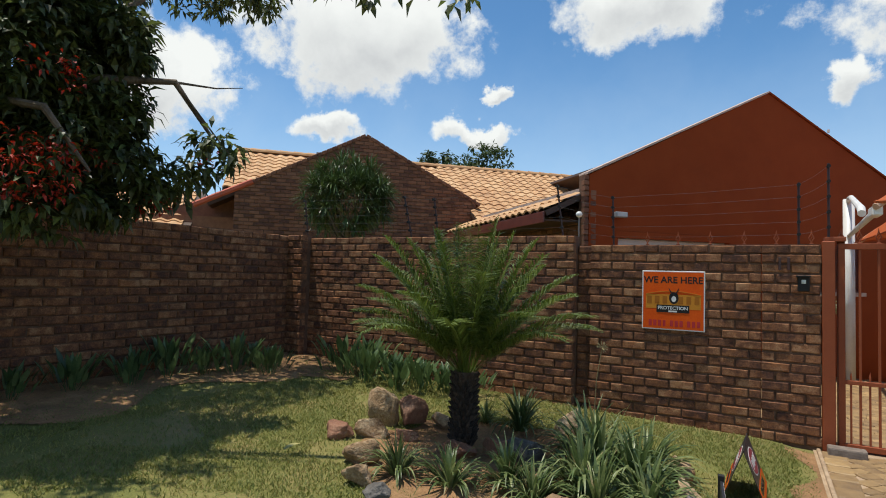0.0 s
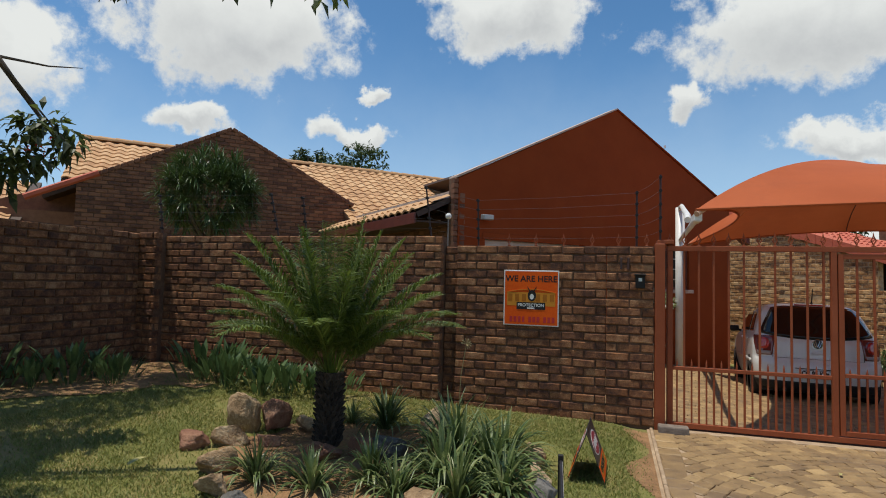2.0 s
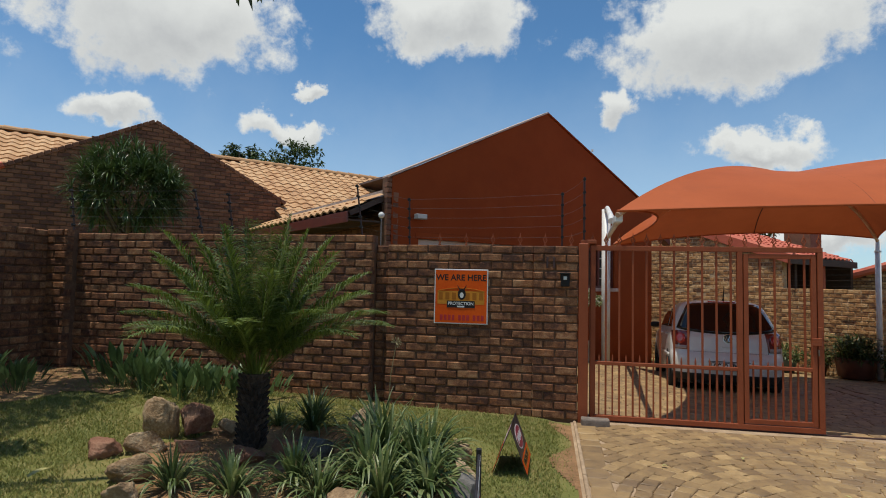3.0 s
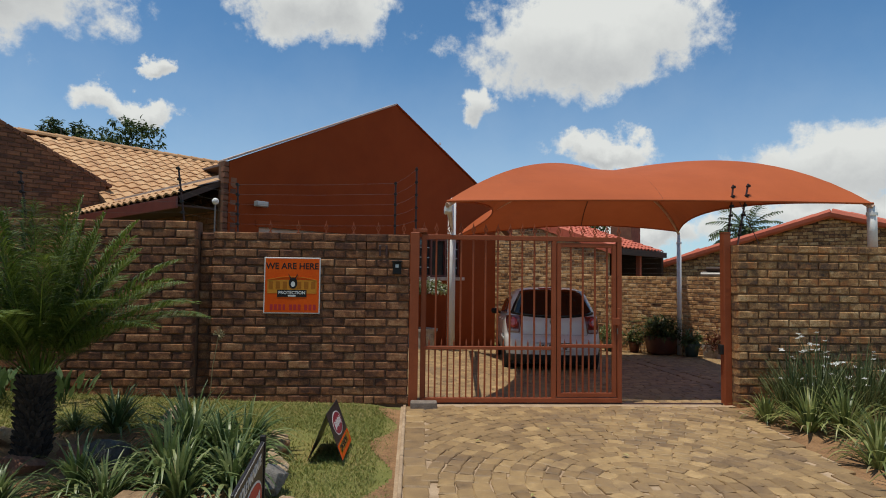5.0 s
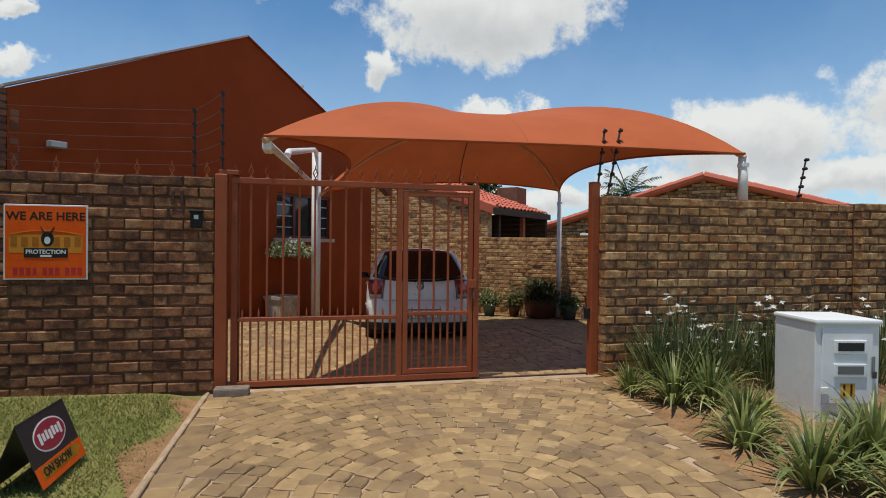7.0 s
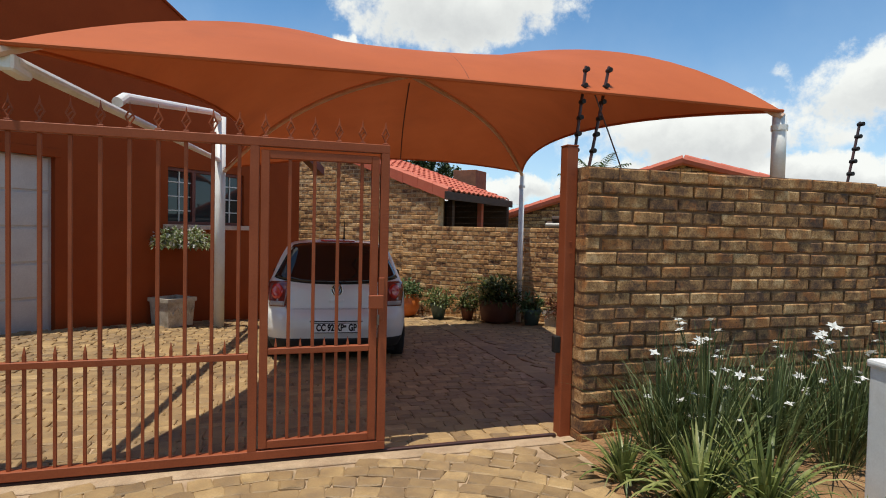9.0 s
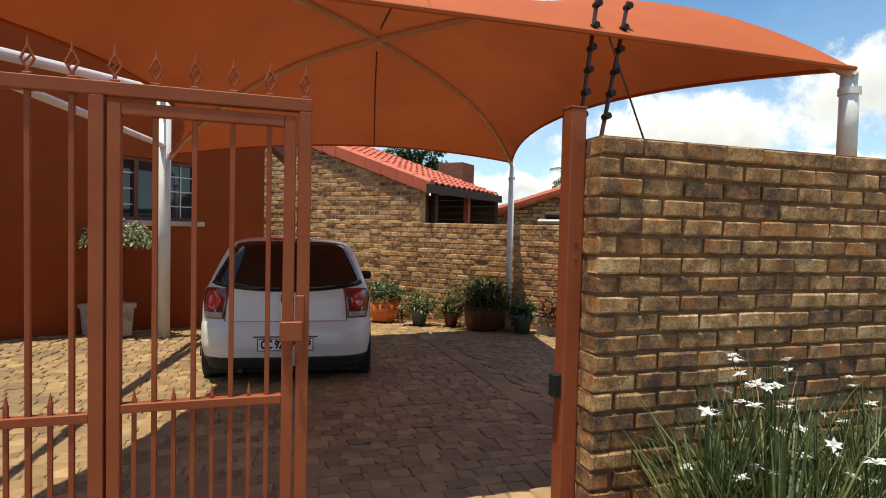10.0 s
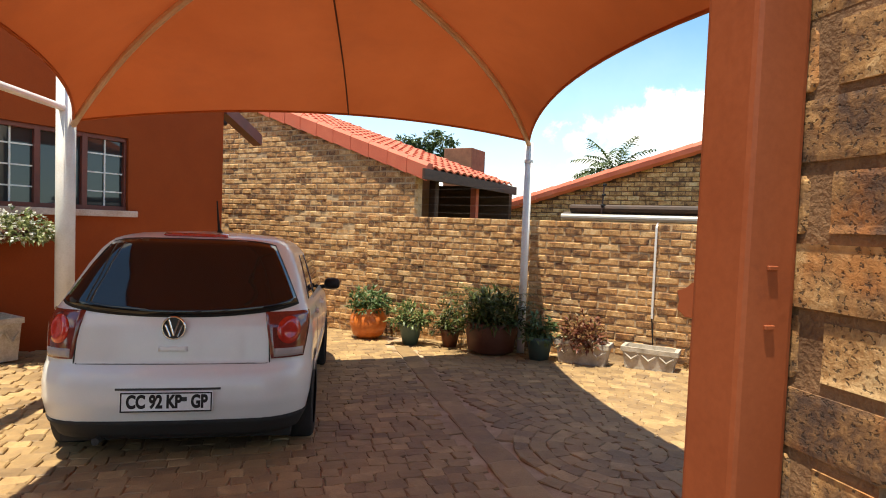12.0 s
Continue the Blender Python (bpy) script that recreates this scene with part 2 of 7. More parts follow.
M_COBBLE_FAR = mat("cobble_joined", warm([(0.0, (0.145, 0.104, 0.060)), (0.35, (0.235, 0.170, 0.092)), (0.7, (0.315, 0.232, 0.122)), (1.0, (0.46, 0.35, 0.19))]), 0.6, 7, 110, 0.9, vary="island", spread=0.62, depth=0.006, stain=((0.14, 0.095, 0.07), 1.3, 0.5, 0.75, 0.7))
M_JOINT = mat("sandy_joint", [(0.2, (0.30, 0.20, 0.12)), (0.8, (0.50, 0.36, 0.23))], 0.95, 6, 140, 0.6, stain=((0.12, 0.10, 0.05), 1.2, 0.55, 0.75, 0.6))
M_LAWN = mat("lawn_soil", [(0.1, (0.095, 0.105, 0.022)), (0.45, (0.17, 0.17, 0.038)), (0.75, (0.27, 0.20, 0.075)), (1.0, (0.34, 0.22, 0.11))], 0.95, 1.1, 60, 0.8, depth=0.02)
M_SOIL = mat("red_soil", [(0.0, (0.12, 0.062, 0.028)), (0.45, (0.28, 0.150, 0.066)), (0.8, (0.40, 0.225, 0.105)), (1.0, (0.48, 0.33, 0.18))], 0.95, 4, 55, 1.0, depth=0.03, stain=((0.10, 0.10, 0.03), 2.2, 0.52, 0.68, 0.45))
# Near-black for dark parts; the shade in the wheel arches is painted with it.
M_DARK = plain("dark_recess", (0.02, 0.017, 0.015), 0.8)
M_WOOD_DARK = mat("dark_stained_wood", [(0.2, (0.035, 0.018, 0.011)), (0.8, (0.075, 0.036, 0.02))], 0.6, 5, 60, 0.3, stretch=(1, 1, 4))
M_BLACK = plain("black_plastic", (0.016, 0.014, 0.013), 0.6, spec=0.3)
M_ROD = mat("rod_paint", [(0.2, (0.03, 0.012, 0.010)), (0.8, (0.07, 0.022, 0.016))], 0.5, 6, 60, 0.1)
M_WIRE = plain("fence_wire", (0.22, 0.18, 0.16), 0.4, 0.8)


# ---- building helpers ----
def lnk(name, data, parent=None, label=""):
    ob = new(name, data)
    if parent is not None:
        ob.parent = parent
    if label:
        ob["label"] = label
    return ob


def to_mesh(name, verts, faces, material, smooth=False):
    me = bpy.data.meshes.new(name)
    me.from_pydata([tuple(v) for v in verts], [], faces)
    me.materials.append(material)
    if smooth:
        me.polygons.foreach_set("use_smooth", [True] * len(me.polygons))
    me.update()
    return me


def part(name, bm, material, parent=None, label="", smooth=False):
    """Links a bmesh as one mesh object under a thing or a part."""
    me = bpy.data.meshes.new(name)
    bmesh.ops.recalc_face_normals(bm, faces=bm.faces)
    bm.to_mesh(me)
    bm.free()
    me.materials.append(material)
    if smooth:
        me.polygons.foreach_set("use_smooth", [True] * len(me.polygons))
    return lnk(name, me, parent, label)


def empty(name, m=None):
    ob = new(name)
    ob.empty_display_size = 0.1
    if m is not None:
        ob.matrix_basis = m
    return ob


def box_bm(x0, y0, z0, x1, y1, z1, bevel=0.0, bm=None, m=None, seg=1):
    own = bmesh.new()
    r = bmesh.ops.create_cube(own, size=1)
    for v in r["verts"]:
        v.co = Vector(((x0 + x1) / 2 + v.co.x * (x1 - x0), (y0 + y1) / 2 + v.co.y * (y1 - y0), (z0 + z1) / 2 + v.co.z * (z1 - z0)))
    if bevel > 0:
        bmesh.ops.bevel(own, geom=own.edges[:], offset=bevel, segments=seg, profile=0.6, affect="EDGES")
    if m is not None:
        bmesh.ops.transform(own, matrix=m, verts=own.verts[:])
    if bm is None:
        return own
    me = bpy.data.meshes.new("t")
    own.to_mesh(me)
    own.free()
    bm.from_mesh(me)
    bpy.data.meshes.remove(me)
    return bm


def tube_bm(points, radius, sides=10, bm=None, radii=None, cap=True):
    """A round bar through the points."""
    bm = bm or bmesh.new()
    pts = [Vector(p) for p in points]
    rings = []
    for i, p in enumerate(pts):
        d = (pts[min(i + 1, len(pts) - 1)] - pts[max(i - 1, 0)]).normalized()
        a = d.orthogonal().normalized() if i == 0 else (rings_a - d * rings_a.dot(d)).normalized()
        rings_a = a
        c = d.cross(a)
        r = radii[i] if radii else radius
        rings.append([bm.verts.new(p + a * (r * math.cos(2 * math.pi * k / sides)) + c * (r * math.sin(2 * math.pi * k / sides))) for k in range(sides)])
    for r0, r1 in zip(rings, rings[1:]):
        for k in range(sides):
            bm.faces.new((r0[k], r0[(k + 1) % sides], r1[(k + 1) % sides], r1[k]))
    if cap:
        bm.faces.new(rings[0][::-1])
        bm.faces.new(rings[-1])
    return bm


def smooth_step(v):
    v = min(max(v, 0.0), 1.0)
    return v * v * (3 - 2 * v)


def ground_z(x, y):
    """Height of the ground: a lawn that rises to one side, a yard that falls away behind the gate."""
    lawn = 0.07 * smooth_step((0.42 - x) / 0.5) + 0.30 * max(0.0, min(1.0, (0.0 - x) / 6.5)) ** 1.4
    bed = 0.04 * smooth_step((x - 4.0) / 0.5)
    fall = -0.05 * min(max(y - 6.0, 0.0), 11.0) * min(max((x + 0.9) / 3.2, 0.0), 1.0)
    k = smooth_step((y - 6.0) / 0.5)
    return (lawn + bed) * (1 - k) + fall


# ---- ground ----
def build_ground():
    near = [-12 + 0.25 * i for i in range(105)]
    far = [15, 18, 23, 32, 50, 90, 180, 400, 900, 1800]
    xs = [-v for v in reversed(far)] + near + far
    near_y = [-5 + 0.25 * i for i in range(93)]
    ys = [-v for v in reversed([6, 8, 12, 20, 40, 90, 200, 500, 1800])] + near_y + [20, 24, 30, 45, 80, 160, 400, 900, 1800]
    verts = [(x, y, ground_z(x, y) - 0.03) for y in ys for x in xs]
    n = len(xs)
    faces = [(j * n + i, j * n + i + 1, (j + 1) * n + i + 1, (j + 1) * n + i) for j in range(len(ys) - 1) for i in range(n - 1)]
    g = lnk("ground", to_mesh("ground", verts, faces, M_LAWN, True))
    tagged(g, "sunny lawn and bare soil around the house", "ground", kind="structure")


build_ground()


def sheet(name, inside, x0, y0, x1, y1, step, lift, material):
    """A thin sheet laid on the ground, where inside(x, y) holds."""
    nx, ny = int((x1 - x0) / step), int((y1 - y0) / step)
    used, verts, faces = {}, [], []

    def vid(i, j):
        if (i, j) not in used:
            x, y = x0 + i * step, y0 + j * step
            used[i, j] = len(verts)
            verts.append((x, y, ground_z(x, y) + lift))
        return used[i, j]

    for j in range(ny):
        for i in range(nx):
            if inside(x0 + (i + 0.5) * step, y0 + (j + 0.5) * step):
                faces.append((vid(i, j), vid(i + 1, j), vid(i + 1, j + 1), vid(i, j + 1)))
    return lnk(name, to_mesh(name, verts, faces, material, True))


def drive_right(y):
    return 4.0 - 0.13 * max(0.0, 6.1 - y)


def on_paving(x, y):
    if y < 6.12:
        return 0.44 < x < drive_right(y) and y > -1.5
    if y < 6.36:
        return 0.6 < x < 4.1
    return y - x < 11.66 and x + y < 19.2 and -3.3 < x < 9.5


PAVING = tagged(sheet("pavement", on_paving, -3.4, -1.5, 9.6, 17.0, 0.1, -0.004, M_JOINT), "brown stone cobble driveway and yard laid in arcs", "pavement", kind="structure")

# ---- brick walls ----
BRICK_L, BRICK_H, COURSE, JOINT = 0.222, 0.076, 0.0915, 0.013


def brick_mesh(length, depth, height, rng):
    """A worn clinker brick: chamfered face, slightly uneven corners. Front at y = 0, body towards +y."""
    c = 0.009
    j = lambda a: rng.uniform(-a, a)
    f = rng.uniform(-0.003, 0.004)
    v = [(0, depth, 0), (length, depth, 0), (length, depth, height), (0, depth, height)]
    v += [(0 + j(0.006), c, j(0.004)), (length + j(0.006), c, j(0.004)), (length + j(0.006), c, height + j(0.005)), (0 + j(0.006), c, height + j(0.005))]
    v += [(c + abs(j(0.006)), f, c), (length - c - abs(j(0.006)), f, c), (length - c - abs(j(0.006)), f, height - c), (c + abs(j(0.006)), f, height - c)]
    q = [(4, 5, 9, 8), (5, 6, 10, 9), (6, 7, 11, 10), (7, 4, 8, 11), (8, 9, 10, 11), (0, 1, 5, 4), (1, 2, 6, 5), (2, 3, 7, 6), (3, 0, 4, 7), (3, 2, 1, 0)]
    return v, q


def worn_brick(length, depth, height, rng):
    """A weathered brick: a pillowed, chipped face and crooked arrises. Front at y = 0, body towards +y."""
    e = 0.009 / length
    us = [0, e, 0.5, 1 - e, 1] if length > 0.12 else [0, e, 1 - e, 1]
    ws = [0, 0.11, 0.89, 1]
    nx, nz = len(us), len(ws)
    off = Vector((rng.uniform(0, 90), rng.uniform(0, 90), 0))
    v, q = [], []
    for k, w in enumerate(ws):
        for i, u in enumerate(us):
            edge = i in (0, nx - 1) or k in (0, nz - 1)
            n = noise.noise(Vector((u * 3.1, w * 2.3, 0)) + off)
            chip = max(0.0, noise.noise(Vector((u * 5.0, w * 4.0, 7)) + off)) * 0.010
            corner = i in (0, nx - 1) and k in (0, nz - 1)
            y = (0.007 + chip + (0.004 if corner else 0.0)) if edge else n * 0.0035
            v.append((u * length + n * 0.005, y, w * height + noise.noise(Vector((u * 4, w * 4, 3)) + off) * 0.005))
    for k in range(nz - 1):
        for i in range(nx - 1):
            a = k * nx + i
            q.append((a, a + 1, a + nx + 1, a + nx))
    ring = [i for i in range(nx)] + [k * nx + nx - 1 for k in range(1, nz)] + [(nz - 1) * nx + i for i in range(nx - 2, -1, -1)] + [k * nx for k in range(nz - 2, 0, -1)]
    o = len(v)
    v += [(v[i][0], depth, v[i][2]) for i in ring]
    for n in range(len(ring)):
        m = (n + 1) % len(ring)
        q.append((ring[m], ring[n], o + n, o + m))
    q.append(tuple(range(o, o + len(ring))))
    return v, q


def brick_wall(name, label, p0, p1, z0, z1, thick, m_piece, m_joined, seed, span=None, top_fn=None, m_core=None, bottom_fn=None, both=False, kind="structure", category="wall", course=COURSE, length=BRICK_L, parent=None, rec=0.017, worn=False):
    """A wall from p0 to p1 whose face looks to the right of that way; bricks in stretcher bond before a mortar core.
    span: the stretch along the wall whose bricks are single parts. top_fn(s): the height of the wall's top at s."""
    rng = random.Random(seed)
    a, b = Vector((*p0, 0)), Vector((*p1, 0))
    u = (b - a).normalized()
    full = (b - a).length
    nrm = Vector((u.y, -u.x, 0))
    rot = Matrix(((u.x, -nrm.x, 0, 0), (u.y, -nrm.y, 0, 0), (0, 0, 1, 0), (0, 0, 0, 1)))
    base = Matrix.Translation(a) @ rot
    if top_fn is None:
        verts = [(0.004, rec, z0 - 0.3), (full - 0.004, rec, z0 - 0.3), (full - 0.004, thick - rec, z0 - 0.3), (0.004, thick - rec, z0 - 0.3)]
        verts += [(x, y, z1 - 0.004) for x, y, _ in verts]
        faces = [(0, 1, 5, 4), (1, 2, 6, 5), (2, 3, 7, 6), (3, 0, 4, 7), (4, 5, 6, 7), (3, 2, 1, 0)]
    else:
        k = 40
        verts, faces = [], []
        for i in range(k + 1):
            s = full * i / k
            t = top_fn(s) - 0.01
            lo = z0 - 0.3
            verts += [(s, rec, lo), (s, rec, t), (s, thick - rec, t), (s, thick - rec, lo)]
        for i in range(k):
            o = i * 4
            for e in range(3):
                faces.append((o + e, o + e + 1, o + e + 5, o + e + 4))
        faces += [(0, 3, 2, 1), (k * 4, k * 4 + 1, k * 4 + 2, k * 4 + 3)]
    wall = lnk(name, to_mesh(name, verts, faces, m_core or M_MORTAR), parent)
    wall.matrix_basis = base
    if parent is None:
        tagged(wall, label, category, kind=kind)
    shapes = {}

    def shape(ln, depth=0.10):
        high = BRICK_H * course / COURSE
        return worn_brick(ln, depth, high, rng) if worn else brick_mesh(ln, depth, high, rng)

    def piece(kind_, ln, depth=0.10):
        key = (kind_, round(ln, 3), depth)
        if key not in shapes:
            v, q = shape(ln, depth)
            shapes[key] = to_mesh("brick", v, q, m_piece)
        return shapes[key]

    jv, jf, count = [], [], 0
    rows = int((z1 - z0) / course + 0.5)
    for r in range(rows):
        z = z1 - (r + 1) * course + JOINT / 2
        if z < z0 - 0.2:
            break
        s = -(length + JOINT) / 2 if r % 2 else 0.0
        while s < full - 0.02:
            e = min(s + length, full)
            st = max(s, 0.0)
            s += length + JOINT
            if e - st < 0.03:
                continue
            mid = (st + e) / 2
            if top_fn is not None and z + course > top_fn(mid) + 0.01:
                continue
            if bottom_fn is not None and z < bottom_fn(mid):
                continue
            ln = round(e - st, 2) if abs(e - st - length) > 0.004 else length
            push = rng.uniform(-0.007, 0.006)
            header = both and st == 0.0 and ln < 0.15
            deep = thick if header else 0.10
            tilt = rng.uniform(-0.011, 0.011)
            loc = Matrix.Translation((st + rng.uniform(-0.003, 0.003), push, z + rng.uniform(-0.0035, 0.0035))) @ Matrix.Rotation(tilt, 4, "Y")
            if span and span[0] <= mid <= span[1] and count < 300:
                ob = lnk("brick", piece(rng.randrange(9 if worn else 5), ln, deep), wall)
                ob.matrix_basis = loc
                count += 1
            else:
                v, q = shape(ln, deep)
                o = len(jv)
                jv += [loc @ Vector(p) for p in v]
                jf += [tuple(o + i for i in f) for f in q]
            if both and mid < 0.4 and not header:
                v, q = shape(ln)
                o = len(jv)
                mm = loc @ Matrix.Translation((0, thick - 0.102, 0))
                jv += [mm @ Vector(p) for p in v]
                jf += [tuple(o + i for i in f) for f in q]
    if jv:
        ob = lnk("bricks", to_mesh("bricks", jv, jf, m_joined), wall)
        ob["kind"] = "stuff"
    return wall


# street walls; the face looks to the street
brick_wall("wall_street_gate", "brown clinker brick garden wall beside the gate", (-1.63, 6.13), (-0.003, 6.13), 0.0, 1.845, 0.22, M_BRICK, M_BRICK_FAR, 3, span=(0, 2.2), worn=True)
brick_wall("wall_gate_pillar", "brown brick gate pillar bonded flush with the wall", (0.0, 6.122), (0.47, 6.122), 0.0, 1.845, 0.22, M_BRICK, M_BRICK_FAR, 4, span=(0, 2.2), worn=True)
brick_wall("wall_street_lawn", "brown clinker brick garden wall behind the lawn", (-5.86, 6.03), (-1.79, 6.03), 0.05, 1.945, 0.24, M_BRICK, M_BRICK_FAR, 5, span=(1.2, 4.3), worn=True)
# Set-back strip added so the shadow beside the proud wall comes out darker.
brick_wall("wall_street_joint", "narrow brick gap added to deepen the shadow between two walls", (-1.79, 6.2), (-1.63, 6.2), 0.0, 1.84, 0.12, M_BRICK, M_BRICK_FAR, 6)
brick_wall("wall_return", "dark shaded brick wall at the end of the lawn", (-5.9, -3.0), (-5.9, 5.9), 0.1, 1.97, 0.24, M_BRICK, M_BRICK_FAR, 7, span=(6.3, 9.0))
brick_wall("pilaster_corner", "brick pilaster at the corner of the garden wall", (-5.9, 5.86), (-5.62, 5.86), 0.1, 1.98, 0.2, M_BRICK, M_BRICK_FAR, 8)
brick_wall("wall_street_bed", "worn yellow-brown clinker brick wall behind white irises", (4.112, 6.06), (6.62, 6.06), 0.0, 1.79, 0.23, M_TAN, M_TAN_FAR, 11, span=(0, 2.6), both=True, m_core=M_MORTAR_WARM, worn=True)
brick_wall("wall_street_recess", "recessed stretch of the brown brick wall", (6.62, 6.20), (7.28, 6.20), 0.0, 1.79, 0.12, M_TAN, M_TAN_FAR, 12)
brick_wall("wall_street_far", "brown clinker brick wall along the street", (7.28, 6.09), (14.0, 6.09), 0.0, 1.80, 0.23, M_TAN, M_TAN_FAR, 13)
# yard wall at the back, and the wall of the neighbour's house
brick_wall("wall_yard", "sunlit yellow-orange brick wall of the yard", (4.75, 14.45), (10.6, 8.6), -0.45, 1.45, 0.23, M_BUFF, M_BUFF_FAR, 21, m_core=M_MORTAR_PALE, span=(0.3, 4.6), rec=0.008)


def neighbour_top(s):
    # along the wall from the far end: the verge falls towards the yard wall
    return 2.2 + max(0.0, (6.05 - s)) * 0.345


n_far = Vector((5.35 - 6.05 * 0.7071, 13.87 + 6.05 * 0.7071))
brick_wall("wall_neighbour", "yellow-brown brick gable wall of the neighbouring house", tuple(n_far), (5.35, 13.87), -0.6, 4.6, 0.23, M_BUFF, M_BUFF_FAR, 23, m_core=M_MORTAR_PALE, span=(2.6, 5.4), top_fn=neighbour_top, rec=0.008)


# ---- house with the red gable ----
D45 = Vector((0.70711, 0.70711, 0))       # along the gable
B45 = Vector((-0.70711, 0.70711, 0))      # away behind it
A0 = Vector((-2.48, 9.17, 0))
G_LEN, G_PEAK, G_EAVE, G_TOP = 7.2, 3.64, 3.2, 4.98


def wall_frame(origin, along):
    """Local x along the wall, y into it, z up."""
    n = Vector((along.y, -along.x, 0))
    return Matrix(((along.x, -n.x, 0, origin.x), (along.y, -n.y, 0, origin.y), (0, 0, 1, origin.z), (0, 0, 0, 1)))


def prism(name, outline, y0, y1, material, parent=None, label=""):
    """An outline in x and z, given depth in y."""
    bm = bmesh.new()
    f0 = [bm.verts.new((x, y0, z)) for x, z in outline]
    f1 = [bm.verts.new((x, y1, z)) for x, z in outline]
    bm.faces.new(f0)
    bm.faces.new(f1[::-1])
    for i in range(len(outline)):
        k = (i + 1) % len(outline)
        bm.faces.new((f0[k], f0[i], f1[i], f1[k]))
    return part(name, bm, material, parent, label)


def gable_z(s):
    return G_EAVE + (G_TOP - G_EAVE) * (1 - abs(s - G_PEAK) / G_PEAK)


W0, W1, WZ0, WZ1 = 4.36, 5.82, 1.36, 2.24     # window
GD0, GD1, GDZ = 0.55, 2.78, 2.2               # garage door
house = empty("house", wall_frame(A0, D45))
tagged(house, "house with a red plastered gable and pale clay tile roof", "house")
bm = bmesh.new()
cols = [0.0, GD0, GD1, G_PEAK, W0, W1, G_LEN]
for s0, s1 in zip(cols, cols[1:]):
    if s0 == GD0:
        spans = [(GDZ, None)]
    elif s0 == W0:
        spans = [(-0.8, WZ0), (WZ1, None)]
    else:
        spans = [(-0.8, None)]
    for lo, hi in spans:
        q = [(s0, lo), (s1, lo), (s1, hi if hi else gable_z(s1)), (s0, hi if hi else gable_z(s0))]
        a = [bm.verts.new((x, 0, z)) for x, z in q]
        b = [bm.verts.new((x, 0.23, z)) for x, z in q]
        bm.faces.new(a)
        bm.faces.new(b[::-1])
        for i in range(4):
            k = (i + 1) % 4
            bm.faces.new((a[k], a[i], b[i], b[k]))
bmesh.ops.remove_doubles(bm, verts=bm.verts[:], dist=0.0005)
part("wall", bm, M_RED, house, "red plastered gable wall")
M_WINFRAME = mat("window_frame_paint", [(0.2, (0.12, 0.028, 0.02)), (0.8, (0.17, 0.04, 0.026))], 0.45, 5, 60, 0.1)
M_COPING = mat("coping_plaster", [(0.2, (0.42, 0.27, 0.20)), (0.8, (0.62, 0.48, 0.40))], 0.8, 5, 60, 0.3)
prism("coping", [(-0.05, G_EAVE + 0.0), (G_PEAK, G_TOP + 0.003), (G_PEAK, G_TOP + 0.035), (-0.05, G_EAVE + 0.035)], -0.035, 0.26, M_COPING, house, "pale weathered coping")
prism("coping", [(G_LEN + 0.05, gable_z(G_LEN)), (G_LEN + 0.05, gable_z(G_LEN) + 0.03), (G_PEAK, G_TOP + 0.035), (G_PEAK, G_TOP + 0.003)], -0.03, 0.26, M_RED, house)

# quoin of bare brick and the wall of the wing under the eave
side = brick_wall("side_wall", "", tuple((A0 + B45 * 7.5 + D45 * 0.03).xy), tuple((A0 + B45 * 0.0 + D45 * 0.03).xy), 0.0, 2.95, 0.2, M_HOUSE_BRICK, M_HOUSE_BRICK, 31, kind="", category="")
tagged(side, "brown brick side wall under a deep eave", "wall", kind="structure")
brick_wall("quoin", "bare brick edge of the red gable", tuple((A0 - D45 * 0.09 + B45 * 0.0).xy), tuple((A0 - D45 * 0.003).xy), 0.0, 3.2, 0.2, M_HOUSE_BRICK, M_HOUSE_BRICK, 33)
# side wall that closes the other end of the red gable
CORNER = A0 + D45 * G_LEN
bm = box_bm(G_LEN - 0.23, 0.231, -0.9, G_LEN, 6.0, 3.1)
part("wall", bm, M_RED, house)
prism("eave_beam", [(G_LEN + 0.003, 2.80), (G_LEN + 0.66, 2.44), (G_LEN + 0.66, 2.60), (G_LEN + 0.003, 2.98)], -0.06, 0.12, M_WINFRAME, house, "red-brown timber eave end")

M_GARAGE = mat("garage_door_paint", [(0.2, (0.44, 0.40, 0.38)), (0.8, (0.54, 0.50, 0.47))], 0.6, 3, 60, 0.1)
gd = empty("garage_door", wall_frame(A0, D45))
tagged(gd, "closed white panelled garage door in a red wall", "garage door")
bm = box_bm(GD0, 0.10, -0.1, GD1, 0.15, GDZ)
for k in range(5):
    box_bm(GD0 + 0.03, 0.085, -0.05 + k * 0.45, GD1 - 0.03, 0.1, 0.37 + k * 0.45, 0.008, bm)
part("door_panel", bm, M_GARAGE, gd)
part("lintel", box_bm(GD0 - 0.06, -0.012, GDZ - 0.02, GD1 + 0.06, 0.1, GDZ + 0.09, 0.004), M_RED, gd, "red plastered lintel")

# window
M_GLASS = bpy.data.materials.new("window_glass")
M_GLASS.use_nodes = True
gb = M_GLASS.node_tree.nodes["Principled BSDF"]
gb.inputs["Base Color"].default_value = (0.025, 0.03, 0.032, 1)
gb.inputs["Roughness"].default_value = 0.03
gb.inputs["Specular IOR Level"].default_value = 0.6
M_BURGLAR = plain("white_burglar_bar", (0.7, 0.7, 0.68), 0.5)
win = empty("window_1", wall_frame(A0, D45))
tagged(win, "red framed window with white burglar bars", "window", kind="structure")
fr = bmesh.new()
third = (W1 - W0) / 3
for k in range(4):
    x = W0 + third * k
    box_bm(max(W0, x - 0.03), 0.04, WZ0, min(W1, x + 0.03), 0.12, WZ1, 0.004, fr)
